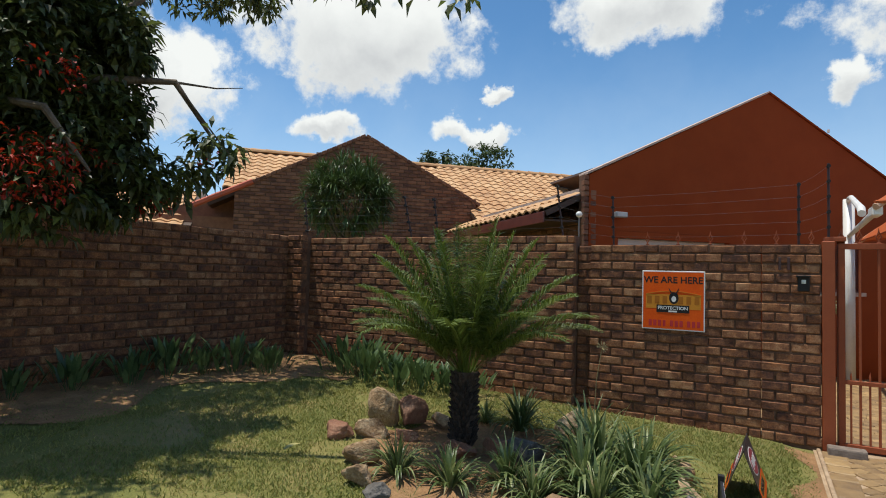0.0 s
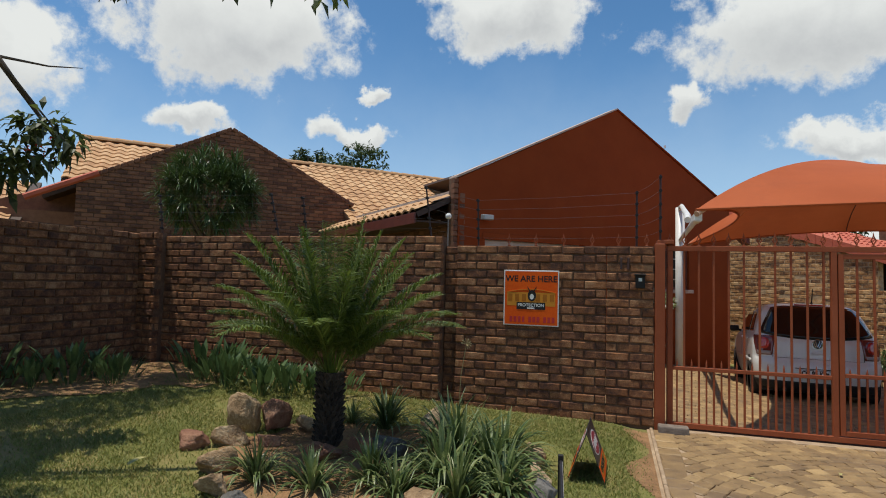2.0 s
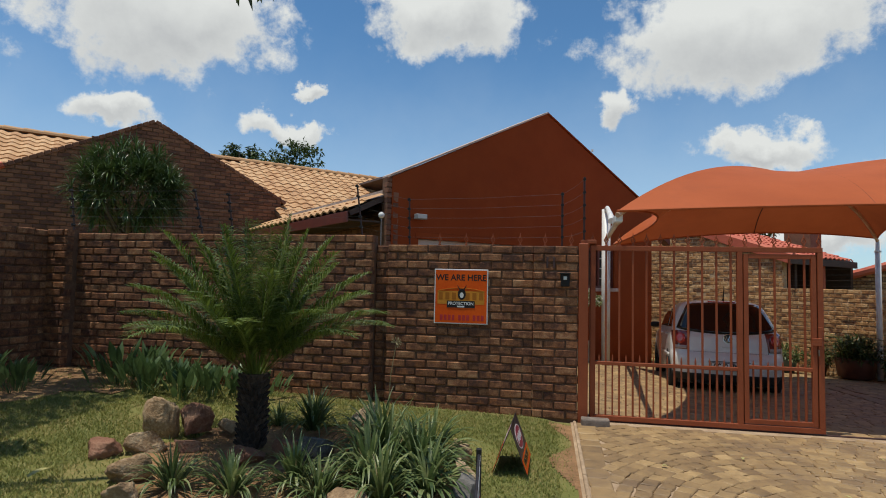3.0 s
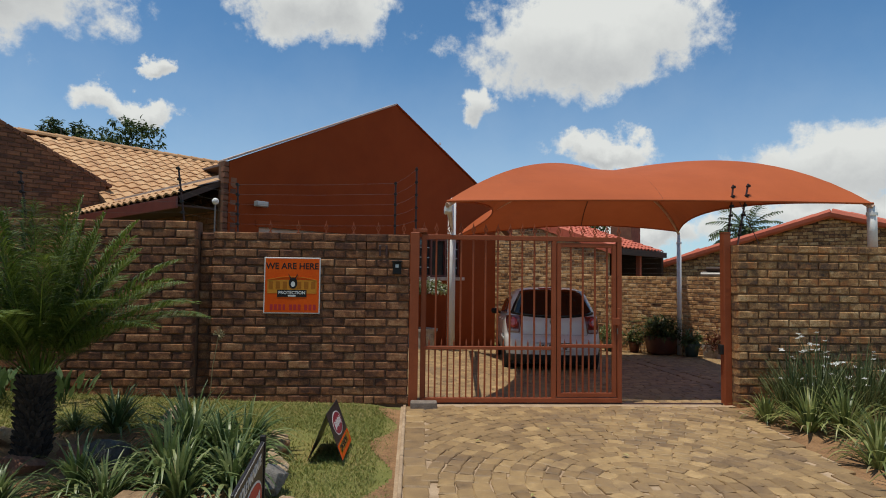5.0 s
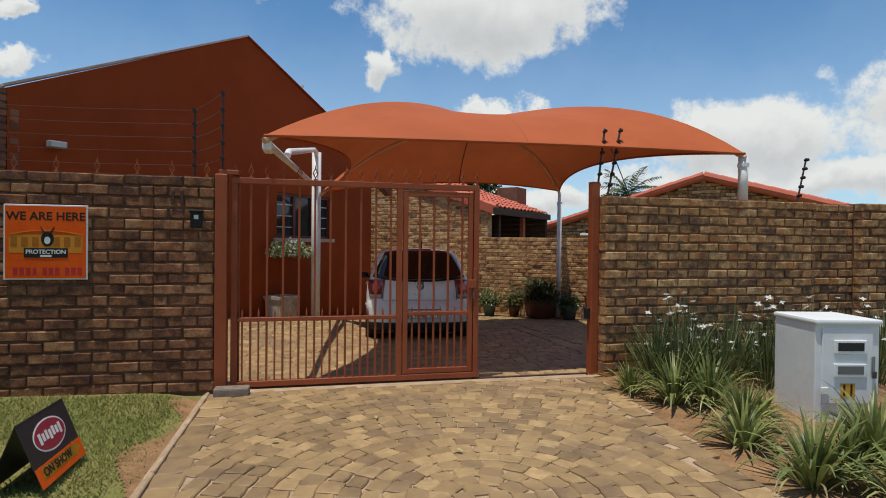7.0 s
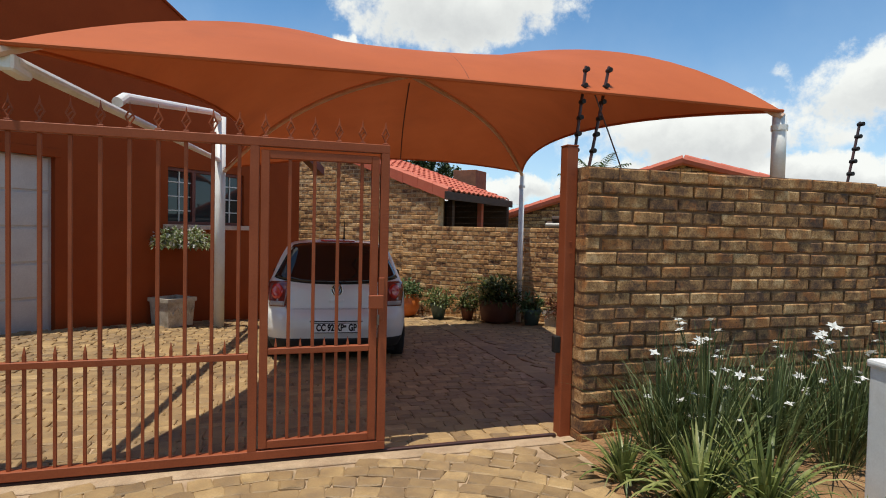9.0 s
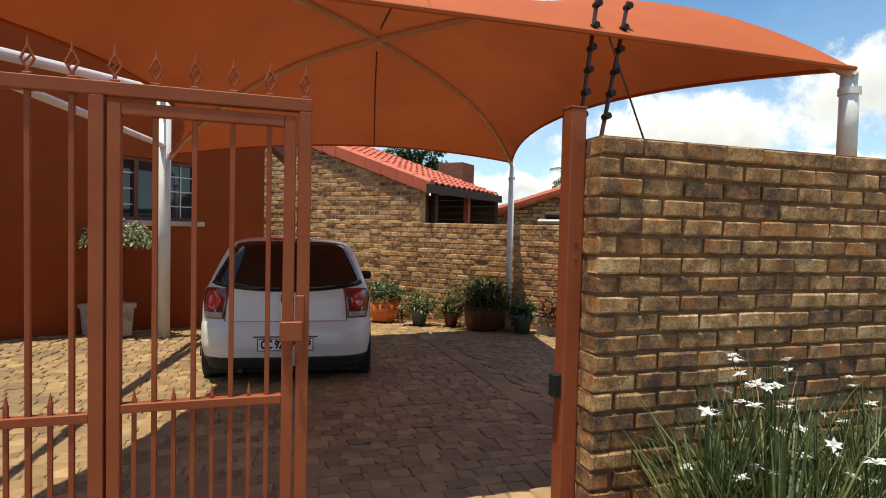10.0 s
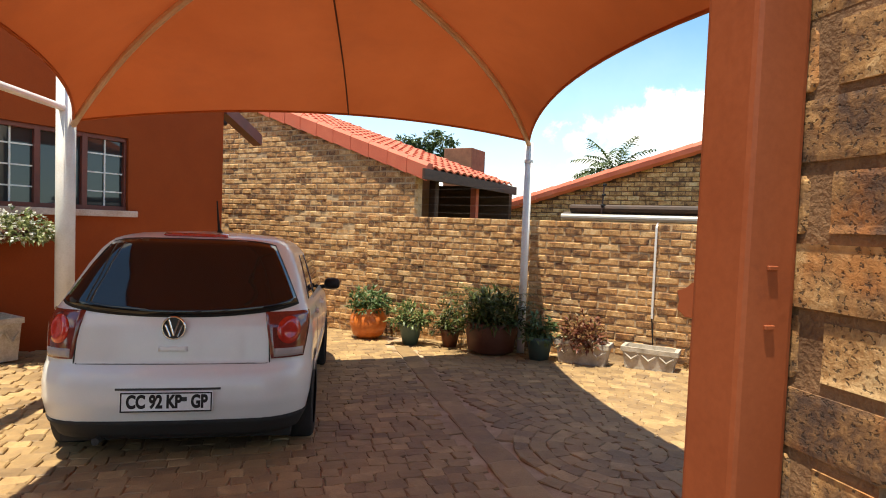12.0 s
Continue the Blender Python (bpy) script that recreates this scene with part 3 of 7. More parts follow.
box_bm(W0, 0.042, WZ0, W1, 0.118, WZ0 + 0.05, 0.004, fr)
box_bm(W0, 0.042, WZ1 - 0.05, W1, 0.118, WZ1, 0.004, fr)
part("window_frame", fr, M_WINFRAME, win)
for k in range(3):
    x = W0 + third * k
    part("pane", box_bm(x + 0.03, 0.09, WZ0 + 0.05, x + third - 0.03, 0.098, WZ1 - 0.05), M_GLASS, win)
    if k != 1:
        bars = bmesh.new()
        for i in range(1, 4):
            z = WZ0 + (WZ1 - WZ0) * i / 4
            box_bm(x + 0.03, 0.074, z - 0.008, x + third - 0.03, 0.088, z + 0.008, 0.0, bars)
        box_bm(x + third / 2 - 0.008, 0.072, WZ0 + 0.05, x + third / 2 + 0.008, 0.086, WZ1 - 0.05, 0.0, bars)
        part("burglar_bars", bars, M_BURGLAR, win)
part("window_sill", box_bm(W0 - 0.08, -0.05, WZ0 - 0.075, W1 + 0.1, 0.06, WZ0, 0.006), M_COPING, win, "pale sill")


# ---- tiled roofs ----
def tiled(name, eave0, eave1, up, run, rise, material, parent, tile=0.30, row=0.34, flat=0.045, clip=None):
    """Interlocking tiles from an eave line up a slope; each tile is an island of its own."""
    e0, e1, up = Vector(eave0), Vector(eave1), Vector(up).normalized()
    u = (e1 - e0).normalized()
    n_col, slope = int((e1 - e0).length / tile), math.hypot(run, rise)
    n_row = int(slope / row)
    along = (up * run + Vector((0, 0, rise))).normalized()
    nrm = u.cross(along)
    if nrm.z < 0:
        nrm = -nrm
    prof = [(0.0, 0.2), (0.18, 0.85), (0.36, 1.0), (0.55, 0.6), (0.78, 0.0), (1.0, 0.2)]
    verts, faces = [], []
    rng = random.Random(len(name) * 7 + n_col)
    for r in range(n_row):
        for c in range(n_col):
            p = e0 + u * (c * tile) + along * (r * row)
            if clip is not None and not clip(p):
                continue
            o, lift = len(verts), rng.uniform(-0.004, 0.004)
            for end, d in ((0.0, 0.03), (row * 1.12, 0.0)):
                for x, h in prof:
                    verts.append(p + u * (x * tile * 1.03) + along * end + nrm * (h * flat + d + lift))
            for x, h in prof:
                verts.append(p + u * (x * tile * 1.03) + nrm * (h * flat + lift - 0.002))
            for k in range(5):
                faces.append((o + k, o + k + 1, o + 7 + k, o + 6 + k))
                faces.append((o + 12 + k, o + 13 + k, o + k + 1, o + k))
    bm = bmesh.new()
    q = [e0, e1, e1 + along * slope, e0 + along * slope]
    if clip is None:
        lo = [bm.verts.new(p - nrm * 0.10) for p in q]
        hi = [bm.verts.new(p - nrm * 0.012) for p in q]
        bm.faces.new(lo)
        bm.faces.new(hi)
        for i in range(4):
            bm.faces.new((lo[i], lo[(i + 1) % 4], hi[(i + 1) % 4], hi[i]))
        part("roof_deck", bm, M_WOOD_DARK, parent, "dark timber roof deck")
    ob = lnk(name, to_mesh(name, verts, faces, material), parent)
    ob["kind"] = "stuff"
    return ob


def ridge_caps(p0, p1, material, parent, size=0.11, step=0.42, name="ridge_cap"):
    """Half-round cap tiles along a line."""
    p0, p1 = Vector(p0), Vector(p1)
    d = p1 - p0
    n = max(1, int(d.length / step))
    u = d.normalized()
    sidev = u.cross(Vector((0, 0, 1))).normalized()
    upv = sidev.cross(u)
    for k in range(n):
        bm = bmesh.new()
        rings = []
        for end, s in ((0.0, 1.12), (step * 1.06, 0.95)):
            c = p0 + u * (k * step + end)
            rings.append([bm.verts.new(c + sidev * (size * s * math.cos(math.pi * i / 6)) + upv * (size * s * math.sin(math.pi * i / 6))) for i in range(7)])
        for i in range(6):
            bm.faces.new((rings[0][i], rings[0][i + 1], rings[1][i + 1], rings[1][i]))
        for r in rings:
            bm.faces.new(r)
        part(name, bm, material, parent)


PITCH = (G_TOP - G_EAVE) / G_PEAK
roof = empty("tiled_roof")
tagged(roof, "pale terracotta tile roof of the house", "roof")
# wing behind the red gable: the slope that is seen, and the one behind
OV = 0.75
tiled("roof_tiles", A0 - D45 * OV + B45 * 0.1 + Vector((0, 0, G_EAVE - 0.26 - OV * PITCH)), A0 - D45 * OV + B45 * 9.4 + Vector((0, 0, G_EAVE - 0.26 - OV * PITCH)), D45, OV + 0.10, (OV + 0.10) * PITCH, M_TILE_PALE, roof)
tiled("roof_tiles", CORNER + D45 * 0.3 + B45 * 9.4 + Vector((0, 0, 2.78)), CORNER + D45 * 0.3 + B45 * 0.25 + Vector((0, 0, 2.78)), -D45, 3.9, 3.9 * PITCH, M_TILE_PALE, roof)
part("flat_deck", box_bm(0.08, 0.24, 2.98, G_LEN - 0.1, 9.4, 3.04, m=wall_frame(A0, D45)), M_COPING, roof, "low flat deck behind the gable")
part("fascia", box_bm(0.1, 0.0, -0.2, 9.4, 0.03, -0.02, 0.004, m=wall_frame(A0 - D45 * OV + Vector((0, 0, G_EAVE - 0.26 - OV * PITCH)), B45)), M_WINFRAME, roof, "red-brown painted fascia")
part("soffit", box_bm(0.2, -0.7, -0.16, 9.2, 0.0, -0.13, 0.0, m=wall_frame(A0 - D45 * OV + Vector((0, 0, G_EAVE - 0.26 - OV * PITCH)), B45)), M_WOOD_DARK, roof)
# main wing that crosses behind
MR0 = Vector((-8.9, 16.7, 5.1))
tiled("roof_tiles", MR0 - D45 * 0.9 - B45 * 4.6 + Vector((0, 0, -4.6 * PITCH)), MR0 + D45 * 8 - B45 * 4.6 + Vector((0, 0, -4.6 * PITCH)), B45, 4.6, 4.6 * PITCH, M_TILE_PALE, roof)
tiled("roof_tiles", MR0 - D45 * 7.2 - B45 * 3.3 + Vector((0, 0, -3.3 * PITCH)), MR0 - D45 * 0.9 - B45 * 3.3 + Vector((0, 0, -3.3 * PITCH)), B45, 3.3, 3.3 * PITCH, M_TILE_PALE, roof)
ridge_caps(MR0 - D45 * 7.2, MR0 + D45 * 8, M_TILE_PALE, roof)

# ---- brick gable of the front wing ----
GP = Vector((-8.8, 11.3, 0))              # under the peak


def brick_gable_top(s):
    return 5.02 - abs(s - 3.1) * 0.515


g_from = GP - D45 * 3.1
brick_wall("wall_brick_gable", "dark brown brick gable of the front wing", tuple(g_from.xy), tuple((g_from + D45 * 6.1).xy), 0.0, 5.0, 0.23, M_HOUSE_BRICK, M_HOUSE_BRICK, 41, top_fn=brick_gable_top)
gable_roof = empty("gable_roof")
tagged(gable_roof, "pale tile roof with dark verge over the brick gable", "roof")
for sgn in (-1, 1):
    e = GP + D45 * (sgn * 3.75) + Vector((0, 0, 5.0 - 3.75 * 0.515))
    a, b = e + B45 * 0.28, e + B45 * 8.0
    if sgn > 0:
        tiled("roof_tiles", e + B45 * 0.26, b, -D45, 3.0, 3.0 * 0.515, M_TILE_PALE, gable_roof)
    else:
        tiled("roof_tiles", b, a - B45 * 0.02, D45, 3.75, 3.75 * 0.515, M_TILE_PALE, gable_roof)
    # stepped coping bricks up the verge
    cb = bmesh.new()
    for k in range(26):
        s = 0.05 + k * 0.12
        p = GP + D45 * (sgn * (3.12 - s)) + Vector((0, 0, brick_gable_top(3.1 + sgn * (3.12 - s)) - 0.03))
        box_bm(-0.062, -0.02, -0.05, 0.062, 0.25, 0.035, 0.008, cb, Matrix.Translation(p) @ wall_frame(Vector((0, 0, 0)), D45) @ Matrix.Rotation(sgn * 0.475, 4, "Y"))
    part("verge_bricks", cb, M_HOUSE_BRICK, gable_roof, "stepped verge bricks")
verge = GP - D45 * 3.1 + Vector((0, 0, brick_gable_top(0.0)))
part("verge_board", tube_bm([verge + D45 * 0.4 + Vector((0, 0, 0.18)), verge - D45 * 0.9 - Vector((0, 0, 0.47))], 0.07, 6), M_TILE_RED, gable_roof, "red verge tiles")
part("wing_wall", box_bm(0.0, 0.24, 0.0, 0.2, 8.0, 3.2, m=wall_frame(g_from, D45)), M_HOUSE_BRICK, gable_roof)
# low wing farther along, seen under the tree
low = empty("low_wing")
tagged(low, "lower wing of the house with red verge tiles", "house wing")
lw = GP - D45 * 5.6 + B45 * 0.6
part("wall", box_bm(-4.0, 0, 0, 3.4, 0.25, 2.75, m=wall_frame(lw, D45)), M_HOUSE_BRICK, low)
raised = prism("wall", [(0.4, 2.6), (3.35, 2.6), (3.35, 3.75), (2.5, 3.55), (0.4, 2.72)], 0.30, 0.55, M_HOUSE_BRICK, low)
raised.matrix_basis = wall_frame(lw, D45)
tiled("roof_tiles", lw - D45 * 4.4 - B45 * 0.4 + Vector((0, 0, 2.4)), lw + D45 * 1.5 - B45 * 0.4 + Vector((0, 0, 2.4)), B45, 2.6, 1.25, M_TILE_PALE, low)

# ---- neighbouring houses ----
NB = empty("neighbour_roof")
tagged(NB, "red tile roof of the neighbouring house", "roof")
E45 = Vector((0.70711, -0.70711, 0))      # down along the neighbour's verge
tip = Vector((5.547, 13.725, 2.15))
NS = 0.345
far_up = tip - E45 * 7.2 + Vector((0, 0, 7.2 * NS))
tiled("roof_tiles", tip + D45 * 0.05, tip + D45 * 3.4, -E45, 7.2, 7.2 * NS, M_TILE_RED, NB, 0.24, 0.30, 0.04)
for k in range(20):
    s0 = k * 0.36
    p0, p1 = tip - E45 * s0 + Vector((0, 0, s0 * NS)), tip - E45 * (s0 + 0.375) + Vector((0, 0, (s0 + 0.375) * NS))
    bm = bmesh.new()
    ring = []
    for p, gsc in ((p0, 1.06), (p1, 0.97)):
        ring.append([bm.verts.new(p + D45 * dx * gsc + Vector((0, 0, dz * gsc))) for dx, dz in ((-0.10, -0.17), (-0.10, 0.04), (-0.05, 0.085), (0.06, 0.085), (0.09, 0.0))])
    for i in range(4):
        bm.faces.new((ring[0][i], ring[0][i + 1], ring[1][i + 1], ring[1][i]))
    for r in ring:
        bm.faces.new(r)
    part("verge_tile", bm, M_TILE_RED, NB)
part("fascia", box_bm(-0.2, -0.02, -0.16, 3.4, 0.02, 0.0, 0.004, m=wall_frame(tip, D45)), M_WOOD_DARK, NB)
part("chimney", box_bm(-0.35, -0.35, -0.6, 0.35, 0.35, 0.55, 0.01, m=Matrix.Translation(tip - E45 * 1.6 + D45 * 4.2 + Vector((0, 0, 0.35))) @ wall_frame(Vector((0, 0, 0)), D45)), M_HOUSE_BRICK, NB)
part("back_wall", box_bm(0.55, 1.9, -1.8, 3.3, 2.1, 0.6, m=wall_frame(tip, D45)), M_HOUSE_BRICK, NB, "dark wall of the shaded porch")
# Wall added behind the open porch; its dark colour stands for the shade inside.
part("end_wall", box_bm(3.3, 0.1, -1.9, 3.45, 3.0, 0.02, m=wall_frame(tip, D45)), M_WOOD_DARK, NB)
part("porch_post", box_bm(0.6, 0.25, -1.9, 0.72, 0.37, -0.1, 0.01, m=wall_frame(tip, D45)), M_WOOD_DARK, NB)
part("porch_post", box_bm(2.1, 0.25, -1.9, 2.22, 0.37, -0.1, 0.01, m=wall_frame(tip, D45)), M_TILE_RED, NB)

nb2 = empty("neighbour_gable")
tagged(nb2, "brick gable end of a farther house with red verge tiles", "house")
NP = Vector((11.4, 14.0, 3.15))


def nb2_top(s):
    return 3.08 - abs(s - 5.0) * 0.30


brick_wall("wall", "", tuple((NP - E45 * 5.0).xy), tuple((NP + E45 * 5.0).xy), 0.0, 3.15, 0.23, M_BUFF_FAR, M_BUFF_FAR, 51, top_fn=nb2_top, parent=nb2)
for sgn in (-1, 1):
    for k in range(14):
        s0 = k * 0.38
        p0, p1 = NP + E45 * (sgn * s0) - Vector((0, 0, s0 * 0.30)), NP + E45 * (sgn * (s0 + 0.4)) - Vector((0, 0, (s0 + 0.4) * 0.30))
        part("verge_tile", tube_bm([p0 - D45 * 0.1, p1 - D45 * 0.1], 0.12, 8, radii=[0.125, 0.112]), M_TILE_RED, nb2)
    tiled("roof_tiles", *((NP + E45 * 5.2 - Vector((0, 0, 1.56)), NP + E45 * 5.2 + D45 * 6 - Vector((0, 0, 1.56)), -E45) if sgn > 0 else (NP - E45 * 5.2 + D45 * 6 - Vector((0, 0, 1.56)), NP - E45 * 5.2 - Vector((0, 0, 1.56)), E45)), 5.2, 1.56, M_TILE_RED, nb2, 0.3, 0.34)
far_roof = empty("distant_roof")
tagged(far_roof, "low red tile roof of a house farther back", "roof")
fr0 = Vector((8.6, 17.2, 1.5))
tiled("roof_tiles", fr0 - E45 * 0.2, fr0 + E45 * 3.0, D45, 3.0, 0.95, M_TILE_RED, far_roof, 0.3, 0.34)
part("wall", box_bm(-0.2, 0.3, -2.0, 3.0, 0.5, 0.0, m=wall_frame(fr0, E45)), M_HOUSE_BRICK, far_roof)

# ---- carport ----
FL, FR = Vector((0.87, 6.15, 2.22)), Vector((5.82, 6.2, 2.30))
BR, BL = Vector((6.50, 12.36, 2.46)), Vector((1.42, 12.10, 2.24))
TOP = 3.17
cen = (FL + FR + BR + BL) / 4


def rib_point(corner, t):
    """From the middle (0) to a corner (1) along an arched rib."""
    p = cen.lerp(corner, t)
    p.z = corner.z + (TOP - corner.z) * (1 - t ** (2.3 if corner.x < 3 else 3.4))
    return p


carport = empty("carport")
tagged(carport, "carport with an orange shade cloth sail on white posts", "carport")
M_STITCH = plain("dark_stitching", (0.10, 0.022, 0.012), 0.8)
edges = [(FL, FR, 0.05, 0.03), (FR, BR, 0.48, 0.2), (BR, BL, 0.30, 0.16), (BL, FL, 0.65, 0.2)]
hems = []
for a, b, inward, lift in edges:
    mid = (a + b) / 2
    inn = (cen - mid)
    inn.z = 0
    inn.normalize()
    NR, NS_ = 18, 22
    bm = bmesh.new()
    grid = []
    for i in range(NR + 1):
        r = i / NR
        row = []
        for j in range(NS_ + 1):
            s = j / NS_
            p = rib_point(a, r).lerp(rib_point(b, r), s)
            k = 4 * s * (1 - s)
            p += (inn * inward + Vector((0, 0, lift))) * (k * r ** 2.2)
            p.z -= 0.13 * math.sin(math.pi * r) * k
            row.append(bm.verts.new(p))
        grid.append(row)
    hems.append([v.co.copy() for v in grid[-1]])
    for i in range(NR):
        for j in range(NS_):
            bm.faces.new((grid[i][j], grid[i][j + 1], grid[i + 1][j + 1], grid[i + 1][j]))
    bmesh.ops.remove_doubles(bm, verts=bm.verts[:], dist=0.0005)
    part("sail_panel", bm, M_SAIL, carport, "stretched orange shade cloth", True)
for h in hems:
    part("hem", tube_bm(h, 0.014, 6), M_SAIL, carport)
M_RIB = mat("rib_paint", [(0.2, (0.52, 0.32, 0.21)), (0.8, (0.64, 0.42, 0.29))], 0.5, 4, 60, 0.1)
for a in (FL, FR, BR, BL):
    pts = [rib_point(a, i / 16) - Vector((0, 0, 0.045)) for i in range(17)]
    part("rib", tube_bm(pts, 0.03, 8), M_RIB, carport, "arched steel rib")
# seam down the far panel and down the front one
for (a, b, inward, lift), n in zip(edges, (0, 1, 2, 3)):
    if n in (0, 2):
        inn = cen - (a + b) / 2
        inn.z = 0
        inn.normalize()
        pts = []
        for i in range(2, 19):
            r = i / 18
            p = rib_point(a, r).lerp(rib_point(b, r), 0.46 if n == 2 else 0.5) + (inn * inward + Vector((0, 0, lift))) * (r ** 2.2)
            p.z -= 0.13 * math.sin(math.pi * r) + 0.008
            pts.append(p)
        part("seam", tube_bm(pts, 0.008, 5), M_STITCH, carport, "dark stitched seam")


def round_post(x, y, z0, z1, r, parent, label="white painted steel post"):
    bm = tube_bm([(x, y, z0), (x, y, z1)], r, 20)
    ob = part("post", bm, M_WHITE_PIPE, parent, label)
    for f in ob.data.polygons:
        f.use_smooth = len(f.vertices) == 4
    return ob


round_post(1.34, 12.15, ground_z(1.34, 12.15) - 0.05, 3.02, 0.088, carport)
round_post(6.52, 12.39, ground_z(6.5, 12.39) - 0.05, 2.44, 0.05, carport)
round_post(5.83, 6.235, 1.78, 2.27, 0.05, carport)
part("collar", tube_bm([(5.83, 6.235, 2.16), (5.83, 6.235, 2.20)], 0.058, 16), M_WHITE_PIPE, carport)
part("collar", tube_bm([(6.52, 12.39, 2.18), (6.52, 12.39, 2.22)], 0.058, 16), M_WHITE_PIPE, carport)
part("arm", tube_bm([(1.34, 12.15, 2.97), (1.325, 11.95, 3.0), (1.29, 11.4, 2.95), (1.0, 8.0, 2.37), (0.985, 7.85, 2.30)], 0.042, 12), M_WHITE_PIPE, carport, "white cantilever arm")
part("strut", tube_bm([(1.34, 12.15, 2.36), (0.90, 6.25, 2.16)], 0.035, 10), M_WHITE_PIPE, carport, "long thin strut")
part("bracket", box_bm(0.85, 6.18, 2.10, 0.93, 6.42, 2.19, 0.012), M_WHITE_PIPE, carport)

# ---- gate ----
GX0, GX1, GY, GZ0, GZ1, RAIL = 0.60, 2.84, 6.20, 0.02, 1.85, 0.61
WK0 = 2.08
gate = empty("sliding_gate", Matrix.Translation((0, GY, 0)))
tagged(gate, "half-open red steel sliding gate with diamond finials", "gate")


def bar(name, x0, z0, x1, z1, t=0.02, y=0.0, parent=gate, bevel=0.003, label=""):
    return part(name, box_bm(x0, y - t, z0, x1, y + t, z1, bevel), M_GATE, parent, label)


bar("top_rail", GX0, GZ1 - 0.05, GX1, GZ1, 0.025)
bar("bottom_rail", GX0, GZ0, GX1, GZ0 + 0.05, 0.025)
bar("stile", GX0, GZ0 + 0.05, GX0 + 0.05, GZ1 - 0.05, 0.025)
bar("stile", WK0 - 0.03, GZ0 + 0.05, WK0 + 0.02, GZ1 - 0.05, 0.025)
bar("stile", GX1 - 0.05, GZ0 + 0.05, GX1, GZ1 - 0.05, 0.025)
bar("mid_rail", GX0 + 0.05, RAIL - 0.018, WK0 - 0.03, RAIL + 0.018, 0.018)
wicket = part("wicket_door", box_bm(WK0 + 0.03, -0.022, GZ0 + 0.06, WK0 + 0.075, 0.022, GZ1 - 0.07, 0.003), M_GATE, gate, "narrow pedestrian door in the gate")
for args in ((GX1 - 0.105, GZ0 + 0.06, GX1 - 0.06, GZ1 - 0.07), (WK0 + 0.075, GZ1 - 0.115, GX1 - 0.105, GZ1 - 0.07), (WK0 + 0.075, GZ0 + 0.06, GX1 - 0.105, GZ0 + 0.105), (WK0 + 0.075, RAIL + 0.01, GX1 - 0.105, RAIL + 0.045)):
    bar("rail", *args, 0.02, 0.0, wicket)
spacing = (GX1 - 0.025 - GX0 - 0.025) / 16.0
bar_me = box_bm(-0.0095, -0.0095, 0, 0.0095, 0.0095, 1.0, 0.002)
fin = bmesh.new()
box_bm(-0.006, -0.006, 0.0, 0.006, 0.006, 0.025, 0.0, fin)
box_bm(-0.016, -0.010, 0.0, 0.016, 0.010, 0.012, 0.002, fin)
for sx in (-1, 1):
    tube_bm([(0, 0, 0.022), (sx * 0.021, 0, 0.06), (0, 0, 0.105)], 0.0055, 6, fin)
tube_bm([(0, 0, 0.095), (0, 0, 0.14)], 0.006, 6, fin, radii=[0.008, 0.001])
tube_bm([(-0.012, 0, 0.045), (0.012, 0, 0.075)], 0.004, 5, fin)
fin_ob = None
for k in range(17):
    x = GX0 + 0.025 + spacing * k
    if fin_ob is None:
        fin_ob = part("finial", fin, M_GATE, gate, "diamond-shaped finial")
        fin_data = fin_ob.data
    else:
        fin_ob = lnk("finial", fin_data, gate, "diamond-shaped finial")
    fin_ob.location = (x, 0, GZ1)
    inside_w = x > WK0 + 0.09
    if GX0 + 0.06 < x < GX1 - 0.11 and not (WK0 - 0.04 < x < WK0 + 0.08):
        bar("long_bar", x - 0.0095, GZ0 + (0.105 if inside_w else 0.05), x + 0.0095, GZ1 - (0.115 if inside_w else 0.05), 0.0095, 0.0, wicket if inside_w else gate, 0.002)
    xs = x + spacing / 2
    if GX0 + 0.06 < xs < GX1 - 0.11 and not (WK0 - 0.04 < xs < WK0 + 0.08):
        bmm = box_bm(xs - 0.0075, -0.0075, GZ0 + (0.105 if xs > WK0 + 0.09 else 0.05), xs + 0.0075, 0.0075, RAIL + 0.055)
        tube_bm([(xs, 0, RAIL + 0.055), (xs, 0, RAIL + 0.10)], 0.007, 4, bmm, radii=[0.0105, 0.001])
        part("short_bar", bmm, M_GATE, wicket if xs > WK0 + 0.09 else gate)
part("latch_box", box_bm(GX1 - 0.115, -0.045, 0.875, GX1 - 0.025, -0.026, 0.955, 0.004), M_GATE, gate, "welded latch plate")
part("latch_plate", box_bm(GX1 - 0.055, -0.036, 0.80, GX1 - 0.02, -0.022, 1.06, 0.003), M_GATE, gate)
part("latch_bolt", tube_bm([(GX1 - 0.06, -0.05, 0.78), (GX1 - 0.06, -0.05, 0.84)], 0.008, 8), M_WIRE, gate, "steel bolt")

gp_l = empty("gate_post")
tagged(gp_l, "red steel gate post against the brick pillar", "gate post")
part("post", box_bm(0.475, 6.12, -0.02, 0.575, 6.22, 1.87, 0.006), M_GATE, gp_l)
part("guide_post", box_bm(0.60, 6.25, -0.02, 0.66, 6.31, 1.92, 0.005), M_GATE, gp_l)
part("guide_bracket", box_bm(0.50, 6.15, 1.87, 0.66, 6.30, 1.91, 0.004), M_GATE, gp_l)
gp_r = empty("gate_post")
tagged(gp_r, "tall red steel gate post at the wall's end", "gate post")
part("post", box_bm(4.025, 6.19, -0.1, 4.108, 6.28, 1.925, 0.008, seg=2), M_GATE, gp_r)
part("cap", box_bm(4.023, 6.188, 1.9255, 4.11, 6.282, 1.935, 0.002), M_GATE, gp_r)
